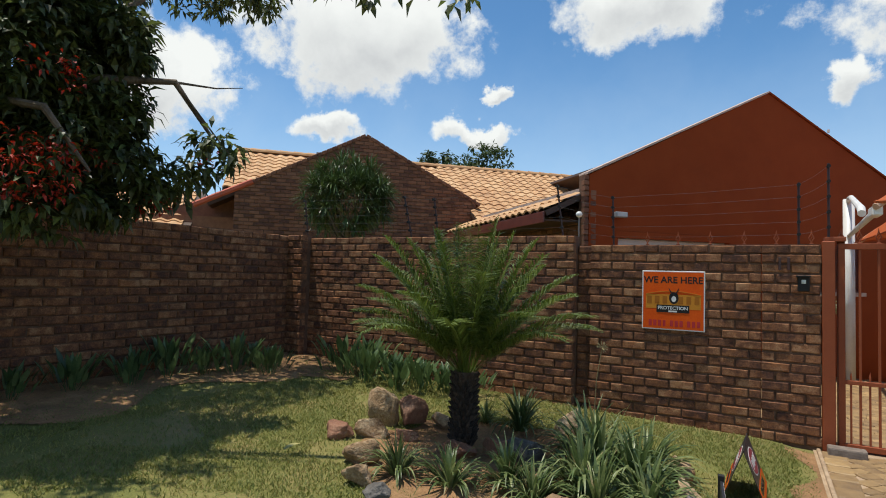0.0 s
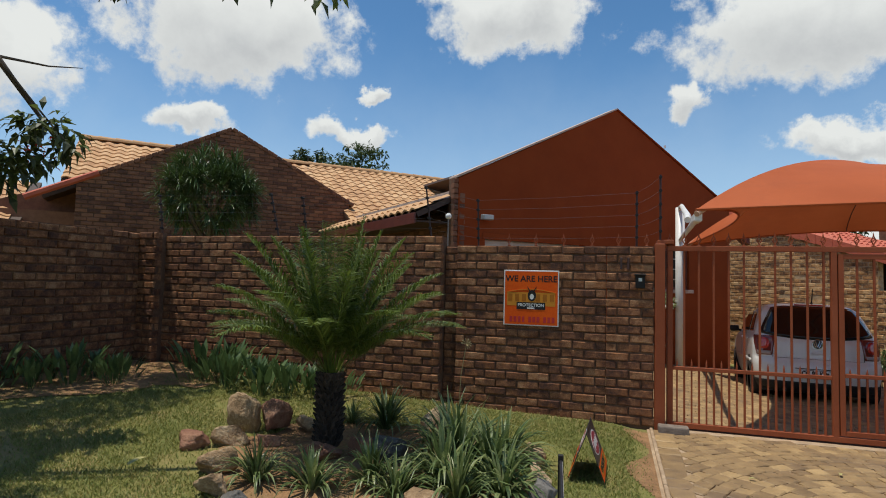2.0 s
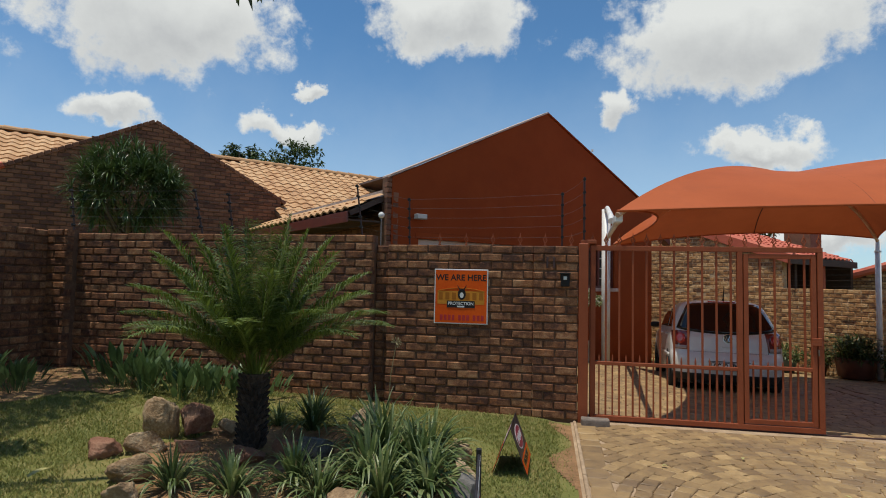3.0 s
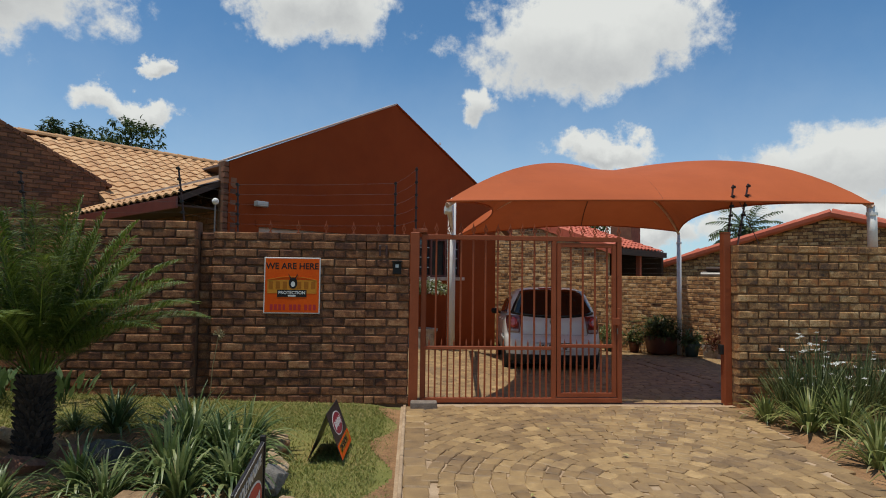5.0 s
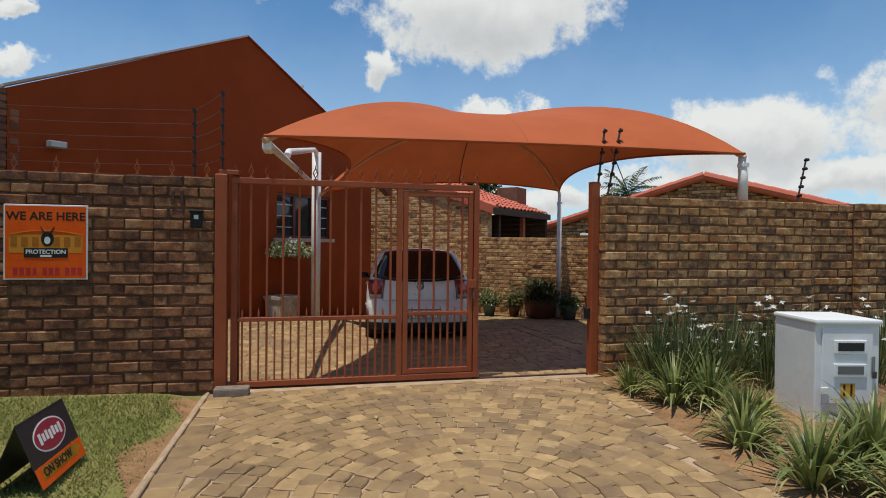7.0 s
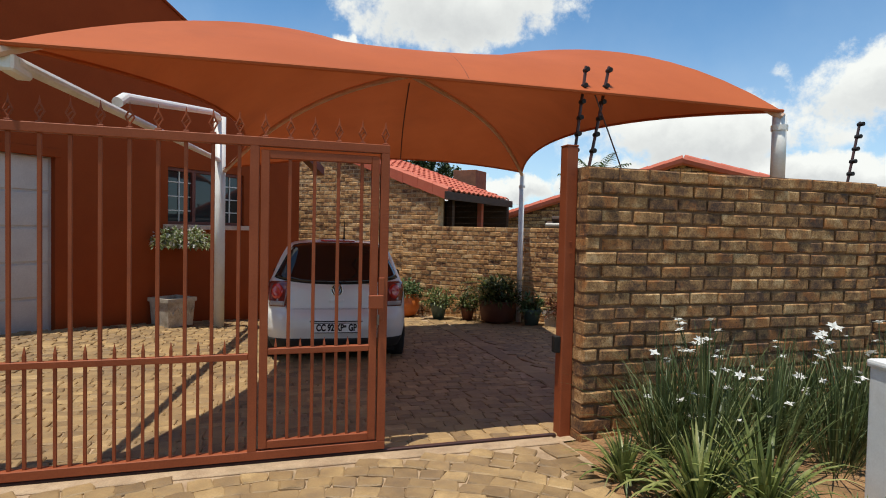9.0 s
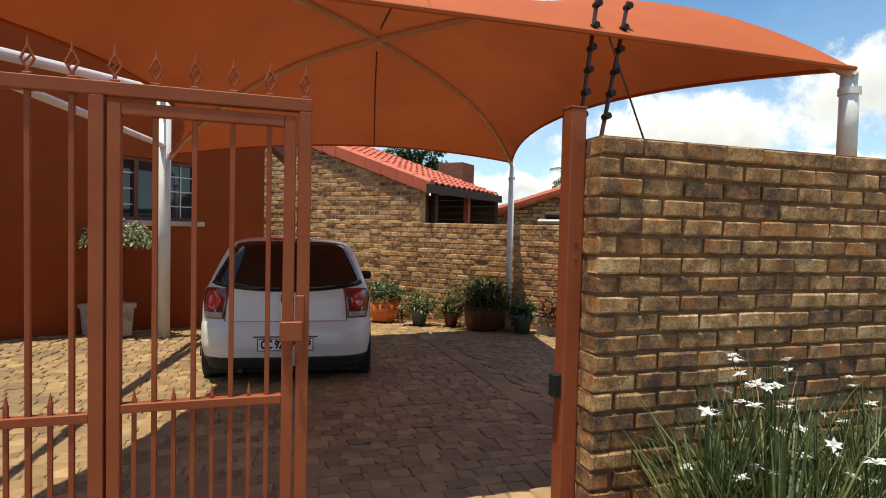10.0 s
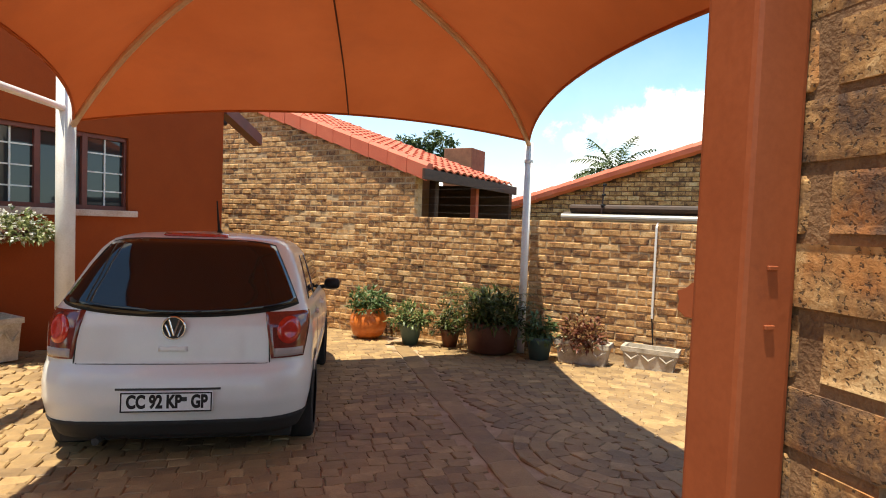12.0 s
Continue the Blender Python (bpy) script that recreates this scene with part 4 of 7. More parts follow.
part("catch", box_bm(3.982, 6.205, 0.55, 4.0255, 6.255, 0.66, 0.004), M_BLACK, gp_r, "black lock catch")
for z in (1.215, 1.29):
    part("weld", box_bm(4.06, 6.186, z, 4.075, 6.1905, z + 0.006, 0.001), M_GATE, gp_r)
rail_track = tagged(part("gate_track", box_bm(0.5, 6.185, -0.012, 4.0, 6.215, 0.012, 0.004), M_ROD), "steel rail for the sliding gate", "rail")
M_CONCRETE = mat("concrete", [(0.2, (0.30, 0.26, 0.22)), (0.8, (0.45, 0.40, 0.34))], 0.9, 7, 90, 0.5, stain=((0.18, 0.14, 0.11), 4, 0.5, 0.75, 0.6))
thr = tagged(part("gate_threshold", box_bm(0.62, 6.06, -0.06, 3.96, 6.17, 0.004, 0.004), M_JOINT), "sandy concrete strip under the gate", "threshold", kind="structure")
blk = tagged(part("concrete_block", box_bm(0.50, 5.93, -0.02, 0.78, 6.06, 0.075, 0.015, seg=2), mat("weathered_concrete", [(0.2, (0.13, 0.10, 0.08)), (0.8, (0.26, 0.21, 0.17))], 0.9, 9, 80, 0.6)), "grey concrete block beside the gate post", "block")


# ---- electric fence ----
def fence_rod(x, y, z, h, lean=(0, 0), label="dark steel fence rod with black insulators", n=5):
    r = empty("fence_rod", Matrix.Translation((x, y, z)))
    tagged(r, label, "fence rod", "electric fence")
    top = (lean[0] * h, lean[1] * h, h)
    part("rod", tube_bm([(0, 0, -0.15), (0, 0, 0), top], 0.011, 6), M_ROD, r)
    pts = []
    for k in range(n):
        f = 0.18 + 0.78 * k / (n - 1)
        c = Vector((top[0] * f, top[1] * f, h * f))
        part("insulator", tube_bm([c + Vector((0, -0.035, 0)), c + Vector((0, 0.012, 0))], 0.017, 8), M_BLACK, r)
        pts.append(Vector((x, y, z)) + c + Vector((0, -0.03, 0)))
    return pts


def fence_wires(a, b, label="thin steel electric fence wires"):
    """One strand of the set for each pair of insulators."""
    w = empty("fence_wires")
    tagged(w, label, "wire", "electric fence")
    for p, q in zip(a, b):
        m = (p + q) / 2 - Vector((0, 0, 0.012))
        part("strand", tube_bm([p, m, q], 0.0013, 4), M_WIRE, w)


rods = [fence_rod(-5.75, 6.1, 1.95, 0.55, (-0.05, -0.1)), fence_rod(-3.95, 6.1, 1.93, 0.55, (-0.18, -0.1)), fence_rod(-3.55, 6.1, 1.93, 0.5, (-0.1, -0.1)),
        fence_rod(-1.95, 6.15, 1.93, 0.60, (-0.12, -0.05)), fence_rod(-1.40, 6.2, 1.83, 0.55, (-0.03, 0)), fence_rod(0.30, 6.2, 1.83, 0.60, (0, 0))]
for a, b in zip(rods[3:], rods[4:]):
    fence_wires(a, b)
for a, b in zip(rods[:3], rods[1:4]):
    fence_wires(a, b)
gate_rod = fence_rod(0.53, 6.17, 1.87, 0.72, (0, 0), "tall dark rod with a white knob on the gate post")
part("knob", tube_bm([(0.53, 6.14, 2.42), (0.53, 6.14, 2.47)], 0.022, 10), M_WHITE_PIPE, bpy.data.objects["fence_rod.006"])
fence_wires(rods[5], gate_rod)
ra = fence_rod(4.10, 6.25, 1.78, 0.72, (0.17, 0.10), "black leaning fence rod with insulators", 6)
rb = fence_rod(4.22, 6.25, 1.78, 0.74, (0.26, 0.12), "black leaning fence rod with insulators", 6)
part("stay", tube_bm([(0.03, 0.0, 0.52), (0.26, 0.0, 0.02)], 0.005, 6), M_ROD, bpy.data.objects["fence_rod.008"], "thin diagonal stay")
rc = fence_rod(6.55, 6.25, 1.78, 0.52, (0.28, 0.05), "black leaning fence rod with insulators", 5)
for x, k in ((-1.05, 0), (-0.75, 0), (-0.45, 0), (-0.15, 0), (0.12, 0), (0.40, 0)):
    f = lnk("finial", fin_data)
    f.location = (x, 6.2, 1.844)
    tagged(f, "small diamond-shaped iron finial on the wall", "finial", "wall finials")
st = fence_rod(7.35, 11.95, 1.44, 0.5, (0.06, 0.0), "black fence rod on the yard wall", 4)
st2 = fence_rod(5.05, 14.2, 1.44, 0.42, (0.2, 0.0), "black fence rod on the yard wall", 4)
fence_wires(st2, st)
# lamp and sensor on the red gable, and a ball on a stalk under the eave
spot = empty("floodlight", wall_frame(A0, D45) @ Matrix.Translation((0.42, -0.12, 2.5)))
tagged(spot, "small grey floodlight on the red gable", "floodlight")
part("housing", box_bm(-0.02, -0.06, 0.0, 0.20, 0.04, 0.09, 0.01), plain("grey_housing", (0.25, 0.25, 0.25), 0.5), spot)
part("lens", box_bm(0.0, -0.066, 0.012, 0.18, -0.06, 0.078), plain("lamp_glass", (0.55, 0.55, 0.52), 0.2), spot)
part("arm", tube_bm([(0.09, 0.04, 0.04), (0.09, 0.13, 0.04)], 0.015, 8), M_BLACK, spot)
cw = empty("globe_lamp", Matrix.Translation((-2.45, 8.5, 0)))
tagged(cw, "white globe lamp on a thin pole", "lamp")
part("pole", tube_bm([(0, 0, 0), (0, 0, 2.42)], 0.012, 8), M_WIRE, cw)
gl = bmesh.new()
bmesh.ops.create_icosphere(gl, subdivisions=3, radius=0.05, matrix=Matrix.Translation((0, 0, 2.46)))
part("globe", gl, M_WHITE_PIPE, cw, "", True)
# intercom and house number on the pillar
inter = empty("intercom", Matrix.Translation((0.33, 6.13, 1.5)) @ Matrix.Scale(0.72, 4))
tagged(inter, "black intercom box with a hood on the brick pillar", "intercom")
part("body", box_bm(-0.06, -0.05, -0.13, 0.07, 0.0, 0.06, 0.008), M_BLACK, inter)
part("hood", box_bm(-0.075, -0.09, 0.055, 0.085, 0.0, 0.075, 0.004), M_BLACK, inter)
part("button", box_bm(-0.02, -0.056, -0.03, 0.03, -0.05, 0.02, 0.002), plain("steel_button", (0.5, 0.5, 0.5), 0.3, 0.8), inter)
for k, x in enumerate((0.135, 0.205)):
    part_ob = part("house_number", box_bm(x, 6.112, 1.60, x + 0.022, 6.126, 1.72, 0.002), M_ROD)
    tagged(part_ob, "dark metal digit one on the brick pillar", "house number", "house number digits")


# ---- writing ----
def text_part(words, size, material, parent, m, align="CENTER", depth=0.0008, label="", sx=1.0, bold=0.022):
    cu = bpy.data.curves.new("lettering", "FONT")
    cu.offset = size * bold
    cu.body, cu.size, cu.align_x, cu.align_y, cu.extrude = words, size, align, "CENTER", depth
    tmp = new("lettering_curve", cu)
    bpy.context.view_layer.update()
    me = bpy.data.meshes.new_from_object(tmp.evaluated_get(bpy.context.evaluated_depsgraph_get()))
    bpy.data.objects.remove(tmp)
    bpy.data.curves.remove(cu)
    me.materials.clear()
    me.materials.append(material)
    me.transform(Matrix.Diagonal((sx, 1, 1, 1)))
    ob = lnk("lettering", me, parent, label)
    ob.matrix_basis = m
    return ob


# ---- parked car ----
M_CARPAINT = mat("white_car_paint", [(0.2, (0.66, 0.65, 0.62)), (0.8, (0.74, 0.73, 0.70))], 0.32, 1.5, 200, 0.0, coat=0.6, stain=((0.50, 0.46, 0.40), 2.5, 0.6, 0.9, 0.25))
M_TYRE = plain("tyre_rubber", (0.022, 0.021, 0.02), 0.85)
M_RIM = plain("alloy_rim", (0.45, 0.45, 0.46), 0.35, 0.9)
M_CARGLASS = bpy.data.materials.new("tinted_car_glass")
M_CARGLASS.use_nodes = True
cg = M_CARGLASS.node_tree.nodes["Principled BSDF"]
cg.inputs["Base Color"].default_value = (0.012, 0.011, 0.010, 1)
cg.inputs["Roughness"].default_value = 0.04
cg.inputs["Specular IOR Level"].default_value = 0.5
M_LAMP_RED = mat("red_lamp_lens", [(0.2, (0.42, 0.018, 0.012)), (0.8, (0.58, 0.035, 0.022))], 0.12, 20, 160, 0.1, depth=0.001, coat=0.8)
M_LAMP_SMOKE = mat("smoked_lamp_lens", [(0.2, (0.13, 0.022, 0.018)), (0.8, (0.20, 0.035, 0.028))], 0.12, 20, 160, 0.0, coat=0.8)
M_PLATE = plain("number_plate_white", (0.84, 0.84, 0.82), 0.35)
M_CHROME = plain("chrome", (0.75, 0.75, 0.76), 0.12, 1.0)
M_SEAM = plain("panel_gap", (0.035, 0.033, 0.03), 0.7)

CAR_PROFILE = [  # height, rear, front, half width, corner radius
    (0.20, 0.10, 3.80, 0.74, 0.25), (0.30, 0.03, 3.88, 0.79, 0.30), (0.42, 0.00, 3.90, 0.815, 0.32), (0.53, 0.005, 3.88, 0.825, 0.33),
    (0.60, 0.03, 3.85, 0.826, 0.33), (0.64, 0.075, 3.82, 0.826, 0.31), (0.75, 0.085, 3.72, 0.825, 0.30), (0.86, 0.10, 3.45, 0.815, 0.28),
    (0.93, 0.125, 3.10, 0.80, 0.27), (0.98, 0.16, 2.90, 0.775, 0.26), (1.10, 0.25, 2.66, 0.735, 0.26), (1.22, 0.33, 2.42, 0.69, 0.26),
    (1.32, 0.40, 2.20, 0.645, 0.27), (1.385, 0.46, 2.02, 0.60, 0.28), (1.425, 0.56, 1.86, 0.53, 0.30), (1.45, 0.72, 1.64, 0.42, 0.30), (1.462, 0.95, 1.4, 0.22, 0.2)]


def car_slice(z):
    z = min(max(z, CAR_PROFILE[0][0]), CAR_PROFILE[-1][0])
    for a, b in zip(CAR_PROFILE, CAR_PROFILE[1:]):
        if a[0] <= z <= b[0]:
            f = (z - a[0]) / (b[0] - a[0])
            return [a[i] + (b[i] - a[i]) * f for i in range(1, 5)]


def car_point(p, z):
    """The car's skin at p metres round from the middle of the tail, at height z (x to the car's right, y ahead)."""
    yr, yf, w, r = car_slice(z)
    sg, p = (1 if p >= 0 else -1), abs(p)
    flat, arc = w - r, r * math.pi / 2
    bow = 0.05
    if p <= flat:
        x, y = p, yr + bow * (p / w) ** 2
    elif p <= flat + arc:
        a = (p - flat) / r
        x, y = flat + r * math.sin(a), yr + bow * (min(p, w) / w) ** 2 + r * 0.8 * (1 - math.cos(a))
    else:
        x, y = w, yr + bow + r * 0.8 + (p - flat - arc)
        y = min(y, yf)
    return Vector((sg * x, y, z))


def car_normal(p, z):
    e = 0.004
    a = car_point(p + e, z) - car_point(p - e, z)
    b = car_point(p, min(z + e, 1.46)) - car_point(p, z - e)
    n = a.cross(b)
    n.normalize()
    return n


def skin_patch(name, p_of, z0, z1, material, parent, off=0.004, n=14, m=10, label=""):
    """A piece of the car's skin between p_of(z) = (p0, p1), raised a little."""
    bm = bmesh.new()
    grid = []
    for i in range(m + 1):
        z = z0 + (z1 - z0) * i / m
        a, b = p_of(z)
        grid.append([bm.verts.new(car_point(a + (b - a) * j / n, z) + car_normal(a + (b - a) * j / n, z) * off) for j in range(n + 1)])
    for i in range(m):
        for j in range(n):
            bm.faces.new((grid[i][j], grid[i][j + 1], grid[i + 1][j + 1], grid[i + 1][j]))
    rim = [e for e in bm.edges if e.is_boundary]
    ext = bmesh.ops.extrude_edge_only(bm, edges=rim)
    moved = [v for v in ext["geom"] if isinstance(v, bmesh.types.BMVert)]
    c = Vector((0, 1.8, 0.8))
    for v in moved:
        v.co += (c - v.co).normalized() * (off + 0.006)
    return part(name, bm, material, parent, label, True)


CAR_YAW = -6.0
cz = ground_z(2.9, 9.3)
cz2 = ground_z(3.2, 13.0)
car = empty("car", Matrix.Translation((2.845, 9.15, cz - 0.03)) @ Matrix.Rotation(radians(CAR_YAW), 4, "Z") @ Matrix.Rotation(math.atan2(cz2 - cz, 3.7), 4, "X") @ Matrix.Diagonal((0.97, 1, 1, 1)))
tagged(car, "white hatchback car parked under the shade sail", "car")
bm = bmesh.new()
rings = []
zs = [CAR_PROFILE[0][0] + (CAR_PROFILE[-1][0] - CAR_PROFILE[0][0]) * i / 52 for i in range(53)]
for z in zs:
    yr, yf, w, r = car_slice(z)
    side = []
    for j in range(16):
        side.append(car_point(w * 1.25 * j / 15, z))
    y_last = side[-1].y
    rf = min(0.55, (yf - y_last) * 0.45)
    for j in range(1, 10):
        side.append(Vector((w, y_last + (yf - rf - y_last) * j / 9, z)))
    for j in range(1, 9):
        a = j / 8 * math.pi / 2
        side.append(Vector((max(w - 0.30 * (1 - math.cos(a)) - (w - 0.30) * max(0, (a - 1.2) / 0.37), 0.0), yf - rf + rf * math.sin(a), z)))
    ring = [bm.verts.new(v) for v in side] + [bm.verts.new((-v.x, v.y, v.z)) for v in reversed(side[1:-1])]
    rings.append(ring)
for r0, r1 in zip(rings, rings[1:]):
    n = len(r0)
    for j in range(n):
        bm.faces.new((r0[j], r0[(j + 1) % n], r1[(j + 1) % n], r1[j]))
bm.faces.new(rings[-1])
bm.faces.new(rings[0][::-1])
bmesh.ops.remove_doubles(bm, verts=bm.verts[:], dist=0.0008)
body = part("body", bm, M_CARPAINT, car, "white painted body", True)
def rear_glass(grow, off, material, name, label=""):
    """The tailgate window: a bowed lower edge that rises to pointed corners, a rounded top."""
    bm = bmesh.new()
    grid = []
    for i in range(13):
        f = i / 12
        row = []
        for j in range(29):
            u = j / 14 - 1
            lo = 0.925 + 0.075 * abs(u) ** 2.2 - grow
            hi = 1.385 - 0.028 * abs(u) ** 5 + grow
            z = lo + (hi - lo) * f
            half = 0.775 - 0.235 * (z - 0.95) / 0.43 + grow
            row.append(bm.verts.new(car_point(u * half, z) + car_normal(u * half, z) * off))
        grid.append(row)
    for r0, r1 in zip(grid, grid[1:]):
        for j in range(28):
            bm.faces.new((r0[j], r0[j + 1], r1[j + 1], r1[j]))
    rim = [e for e in bm.edges if e.is_boundary]
    ext = bmesh.ops.extrude_edge_only(bm, edges=rim)
    for v in ext["geom"]:
        if isinstance(v, bmesh.types.BMVert):
            v.co += (Vector((0, 1.8, 0.8)) - v.co).normalized() * 0.012
    return part(name, bm, material, car, label, True)


rear_glass(0.012, 0.004, M_BLACK, "window_seal", "black rubber seal")
rear_glass(0.0, 0.007, M_CARGLASS, "rear_window", "dark tinted rear window")
wp = skin_patch("third_brake_light", lambda z: (-0.21, 0.21), 1.408, 1.424, M_LAMP_RED, car, 0.014, 8, 2, "red strip above the rear window")
for sg in (-1, 1):
    lamp = skin_patch("tail_lamp", lambda z, s=sg: (s * (0.585 - 0.05 * (z - 0.64) / 0.3), s * (0.80 + 0.10 * (z - 0.64) / 0.3)), 0.665, 0.945, M_LAMP_SMOKE, car, 0.008, 10, 10, "red tail lamp with round reflectors")
    c0 = 0.69
    for zc, rad, mm in ((0.835, 0.085, M_LAMP_RED),):
        bmr = bmesh.new()
        rows = []
        for rr, off in ((0.0, 0.018), (0.5, 0.018), (0.62, 0.022), (0.75, 0.018), (0.95, 0.017), (1.0, 0.009)):
            row = []
            for k in range(24):
                a = 2 * math.pi * k / 24
                p, z = sg * (c0 + rad * rr * math.cos(a) * 0.95), zc + rad * rr * math.sin(a)
                row.append(bmr.verts.new(car_point(p, z) + car_normal(p, z) * off))
            rows.append(row)
        for r0, r1 in zip(rows, rows[1:]):
            for k in range(24):
                bmr.faces.new((r0[k], r0[(k + 1) % 24], r1[(k + 1) % 24], r1[k]))
        bmesh.ops.remove_doubles(bmr, verts=bmr.verts[:], dist=0.0005)
        part("lens", bmr, mm, lamp, "round red lens", True)
    skin_patch("indicator", lambda z, s=sg: (s * 0.595, s * 0.80), 0.675, 0.725, plain("pale_lens", (0.42, 0.36, 0.34), 0.15), lamp, 0.012, 8, 3)
    # side windows, pillars, seams, handles, mirror
    skin_patch("side_window", lambda z, s=sg: (s * (1.10 + 0.45 * (z - 0.99)), s * (1.62 - 0.03 * z)), 0.995, 1.30, M_CARGLASS, car, 0.004, 8, 6)
    skin_patch("side_window", lambda z, s=sg: (s * 1.66, s * (3.02 - 1.45 * (z - 0.99))), 0.995, 1.30, M_CARGLASS, car, 0.004, 10, 6)
    for p in (1.62, 2.55):
        skin_patch("door_gap", lambda z, s=sg, q=p: (s * q, s * (q + 0.009)), 0.32, 0.97, M_SEAM, car, 0.0015, 2, 10)
    skin_patch("side_moulding", lambda z, s=sg: (s * 1.15, s * 3.0), 0.52, 0.58, M_CARPAINT, car, 0.012, 14, 2)
    for p in (1.45, 2.35):
        skin_patch("door_handle", lambda z, s=sg, q=p: (s * q, s * (q + 0.16)), 0.86, 0.885, M_CARPAINT, car, 0.028, 5, 3)
    mir = bmesh.new()
    bmesh.ops.create_uvsphere(mir, u_segments=14, v_segments=9, radius=1)
    for v in mir.verts:
        v.co = Vector((sg * 0.90 + math.copysign(abs(v.co.x) ** 0.6, v.co.x) * 0.082, 2.42 + v.co.y * 0.05, 1.0 + math.copysign(abs(v.co.z) ** 0.6, v.co.z) * 0.056))
    part("side_mirror", mir, M_BLACK, car, "black side mirror", True)
    part("mirror_foot", tube_bm([(sg * 0.76, 2.45, 0.96), (sg * 0.88, 2.43, 0.98)], 0.02, 8), M_BLACK, car)
    for wy in (0.66, 3.12):
        wheel = empty("wheel")
        wheel.parent = car
        wheel.location = (sg * 0.745, wy, 0.29)
        ty = bmesh.new()
        prof = [(-0.09, 0.19), (-0.092, 0.26), (-0.075, 0.288), (0.075, 0.288), (0.092, 0.26), (0.09, 0.19)]
        rr = []
        for k in range(32):
            a = 2 * math.pi * k / 32
            rr.append([ty.verts.new((x, r * math.cos(a), r * math.sin(a))) for x, r in prof])
        for k in range(32):
            for i in range(5):
                ty.faces.new((rr[k][i], rr[k][i + 1], rr[(k + 1) % 32][i + 1], rr[(k + 1) % 32][i]))
        part("tyre", ty, M_TYRE, wheel, "", True)
        rm = tube_bm([(sg * 0.04, 0, 0), (sg * 0.06, 0, 0)], 0.19, 28)
        for k in range(5):
            a = 2 * math.pi * k / 5
            box_bm(sg * 0.06 - 0.006, -0.025, 0.03, sg * 0.06 + 0.012, 0.025, 0.18, 0.004, rm, Matrix.Rotation(a, 4, "X"))
        part("rim", rm, M_RIM, wheel, "alloy rim")
        # Flat dark ring on the body stands for the shade inside the arch.
        arch = bmesh.new()
        a0, a1 = [], []
        for k in range(17):
            a = math.pi * k / 16
            for lst, r in ((a0, 0.292), (a1, 0.345)):
                lst.append(arch.verts.new((sg * 0.832, wy + r * math.cos(a), 0.29 + r * math.sin(a))))
        for k in range(16):
            arch.faces.new((a0[k], a0[k + 1], a1[k + 1], a1[k]))
        part("wheel_arch", arch, M_DARK, car)
skin_patch("lower_bumper", lambda z: (-1.05, 1.05), 0.20, 0.315, M_TYRE, car, 0.006, 26, 4, "black lower bumper")
skin_patch("tailgate_gap", lambda z: (-0.56, 0.56), 0.636, 0.644, M_SEAM, car, 0.0025, 14, 2)
for sg in (-1, 1):
    skin_patch("tailgate_gap", lambda z, s=sg: (s * (0.553 + 0.05 * (0.95 - z)), s * (0.560 + 0.05 * (0.95 - z))), 0.64, 0.955, M_SEAM, car, 0.0025, 2, 10)
skin_patch("tailgate_handle", lambda z: (-0.085, 0.085), 0.715, 0.742, M_CARPAINT, car, 0.014, 8, 4, "white tailgate handle")
# Raised dark strip: the shade line of the plate's recess, put in as colour.
skin_patch("plate_recess", lambda z: (-0.30, 0.30), 0.500, 0.512, M_SEAM, car, 0.0025, 8, 2)
plate = part("number_plate", box_bm(-0.26, -0.022, 0.378, 0.26, -0.005, 0.496, 0.003), M_PLATE, car, "white number plate with black letters")
face = Matrix.Translation((0, -0.0235, 0.437)) @ Matrix.Rotation(radians(90), 4, "X")
border = bmesh.new()
for a in ((-0.258, 0.380, 0.258, 0.388), (-0.258, 0.486, 0.258, 0.494), (-0.258, 0.388, -0.250, 0.486), (0.250, 0.388, 0.258, 0.486)):
    box_bm(a[0], -0.0235, a[1], a[2], -0.022, a[3], 0.0, border)
part("plate_border", border, M_BLACK, plate)
text_part("CC 92 KP", 0.104, M_BLACK, plate, face @ Matrix.Translation((-0.07, 0, 0)), sx=0.72, bold=0.045)
text_part("GP", 0.104, M_BLACK, plate, face @ Matrix.Translation((0.185, 0, 0)), sx=0.72, bold=0.045)
part("crest", box_bm(0.085, -0.0236, 0.441, 0.115, -0.0225, 0.466), M_SEAM, plate, "small blurred crest")
badge = bmesh.new()
tube_bm([Vector((0.066 * math.cos(a * math.pi / 12), 0.075, 0.855 + 0.066 * math.sin(a * math.pi / 12))) for a in range(25)], 0.006, 6, badge)
for xa, za, xb, zb in ((-0.03, 0.05, 0.0, -0.045), (0.03, 0.05, 0.0, -0.045), (-0.05, 0.02, -0.02, -0.05), (0.05, 0.02, 0.02, -0.05)):
    tube_bm([(xa, 0.077, 0.855 + za), (xb, 0.077, 0.855 + zb)], 0.0055, 6, badge)
part("badge_disc", tube_bm([(0, 0.088, 0.855), (0, 0.080, 0.855)], 0.064, 24), M_SEAM, car)
part("badge", badge, M_CHROME, car, "round chrome badge")
bars = bmesh.new()
for k in range(4):
    box_bm(-0.50 + k * 0.035, 0.102, 0.705, -0.472 + k * 0.035, 0.110, 0.727, 0.002, bars)
box_bm(-0.44, 0.100, 0.68, -0.37, 0.108, 0.692, 0.002, bars)
part("model_badge", bars, M_SEAM, car, "dark chrome badge bars")
part("aerial", tube_bm([(0.08, 0.85, 1.455), (0.08, 0.80, 1.56), (0.08, 0.75, 1.68)], 0.004, 6, radii=[0.011, 0.008, 0.005]), M_BLACK, car, "short black aerial")
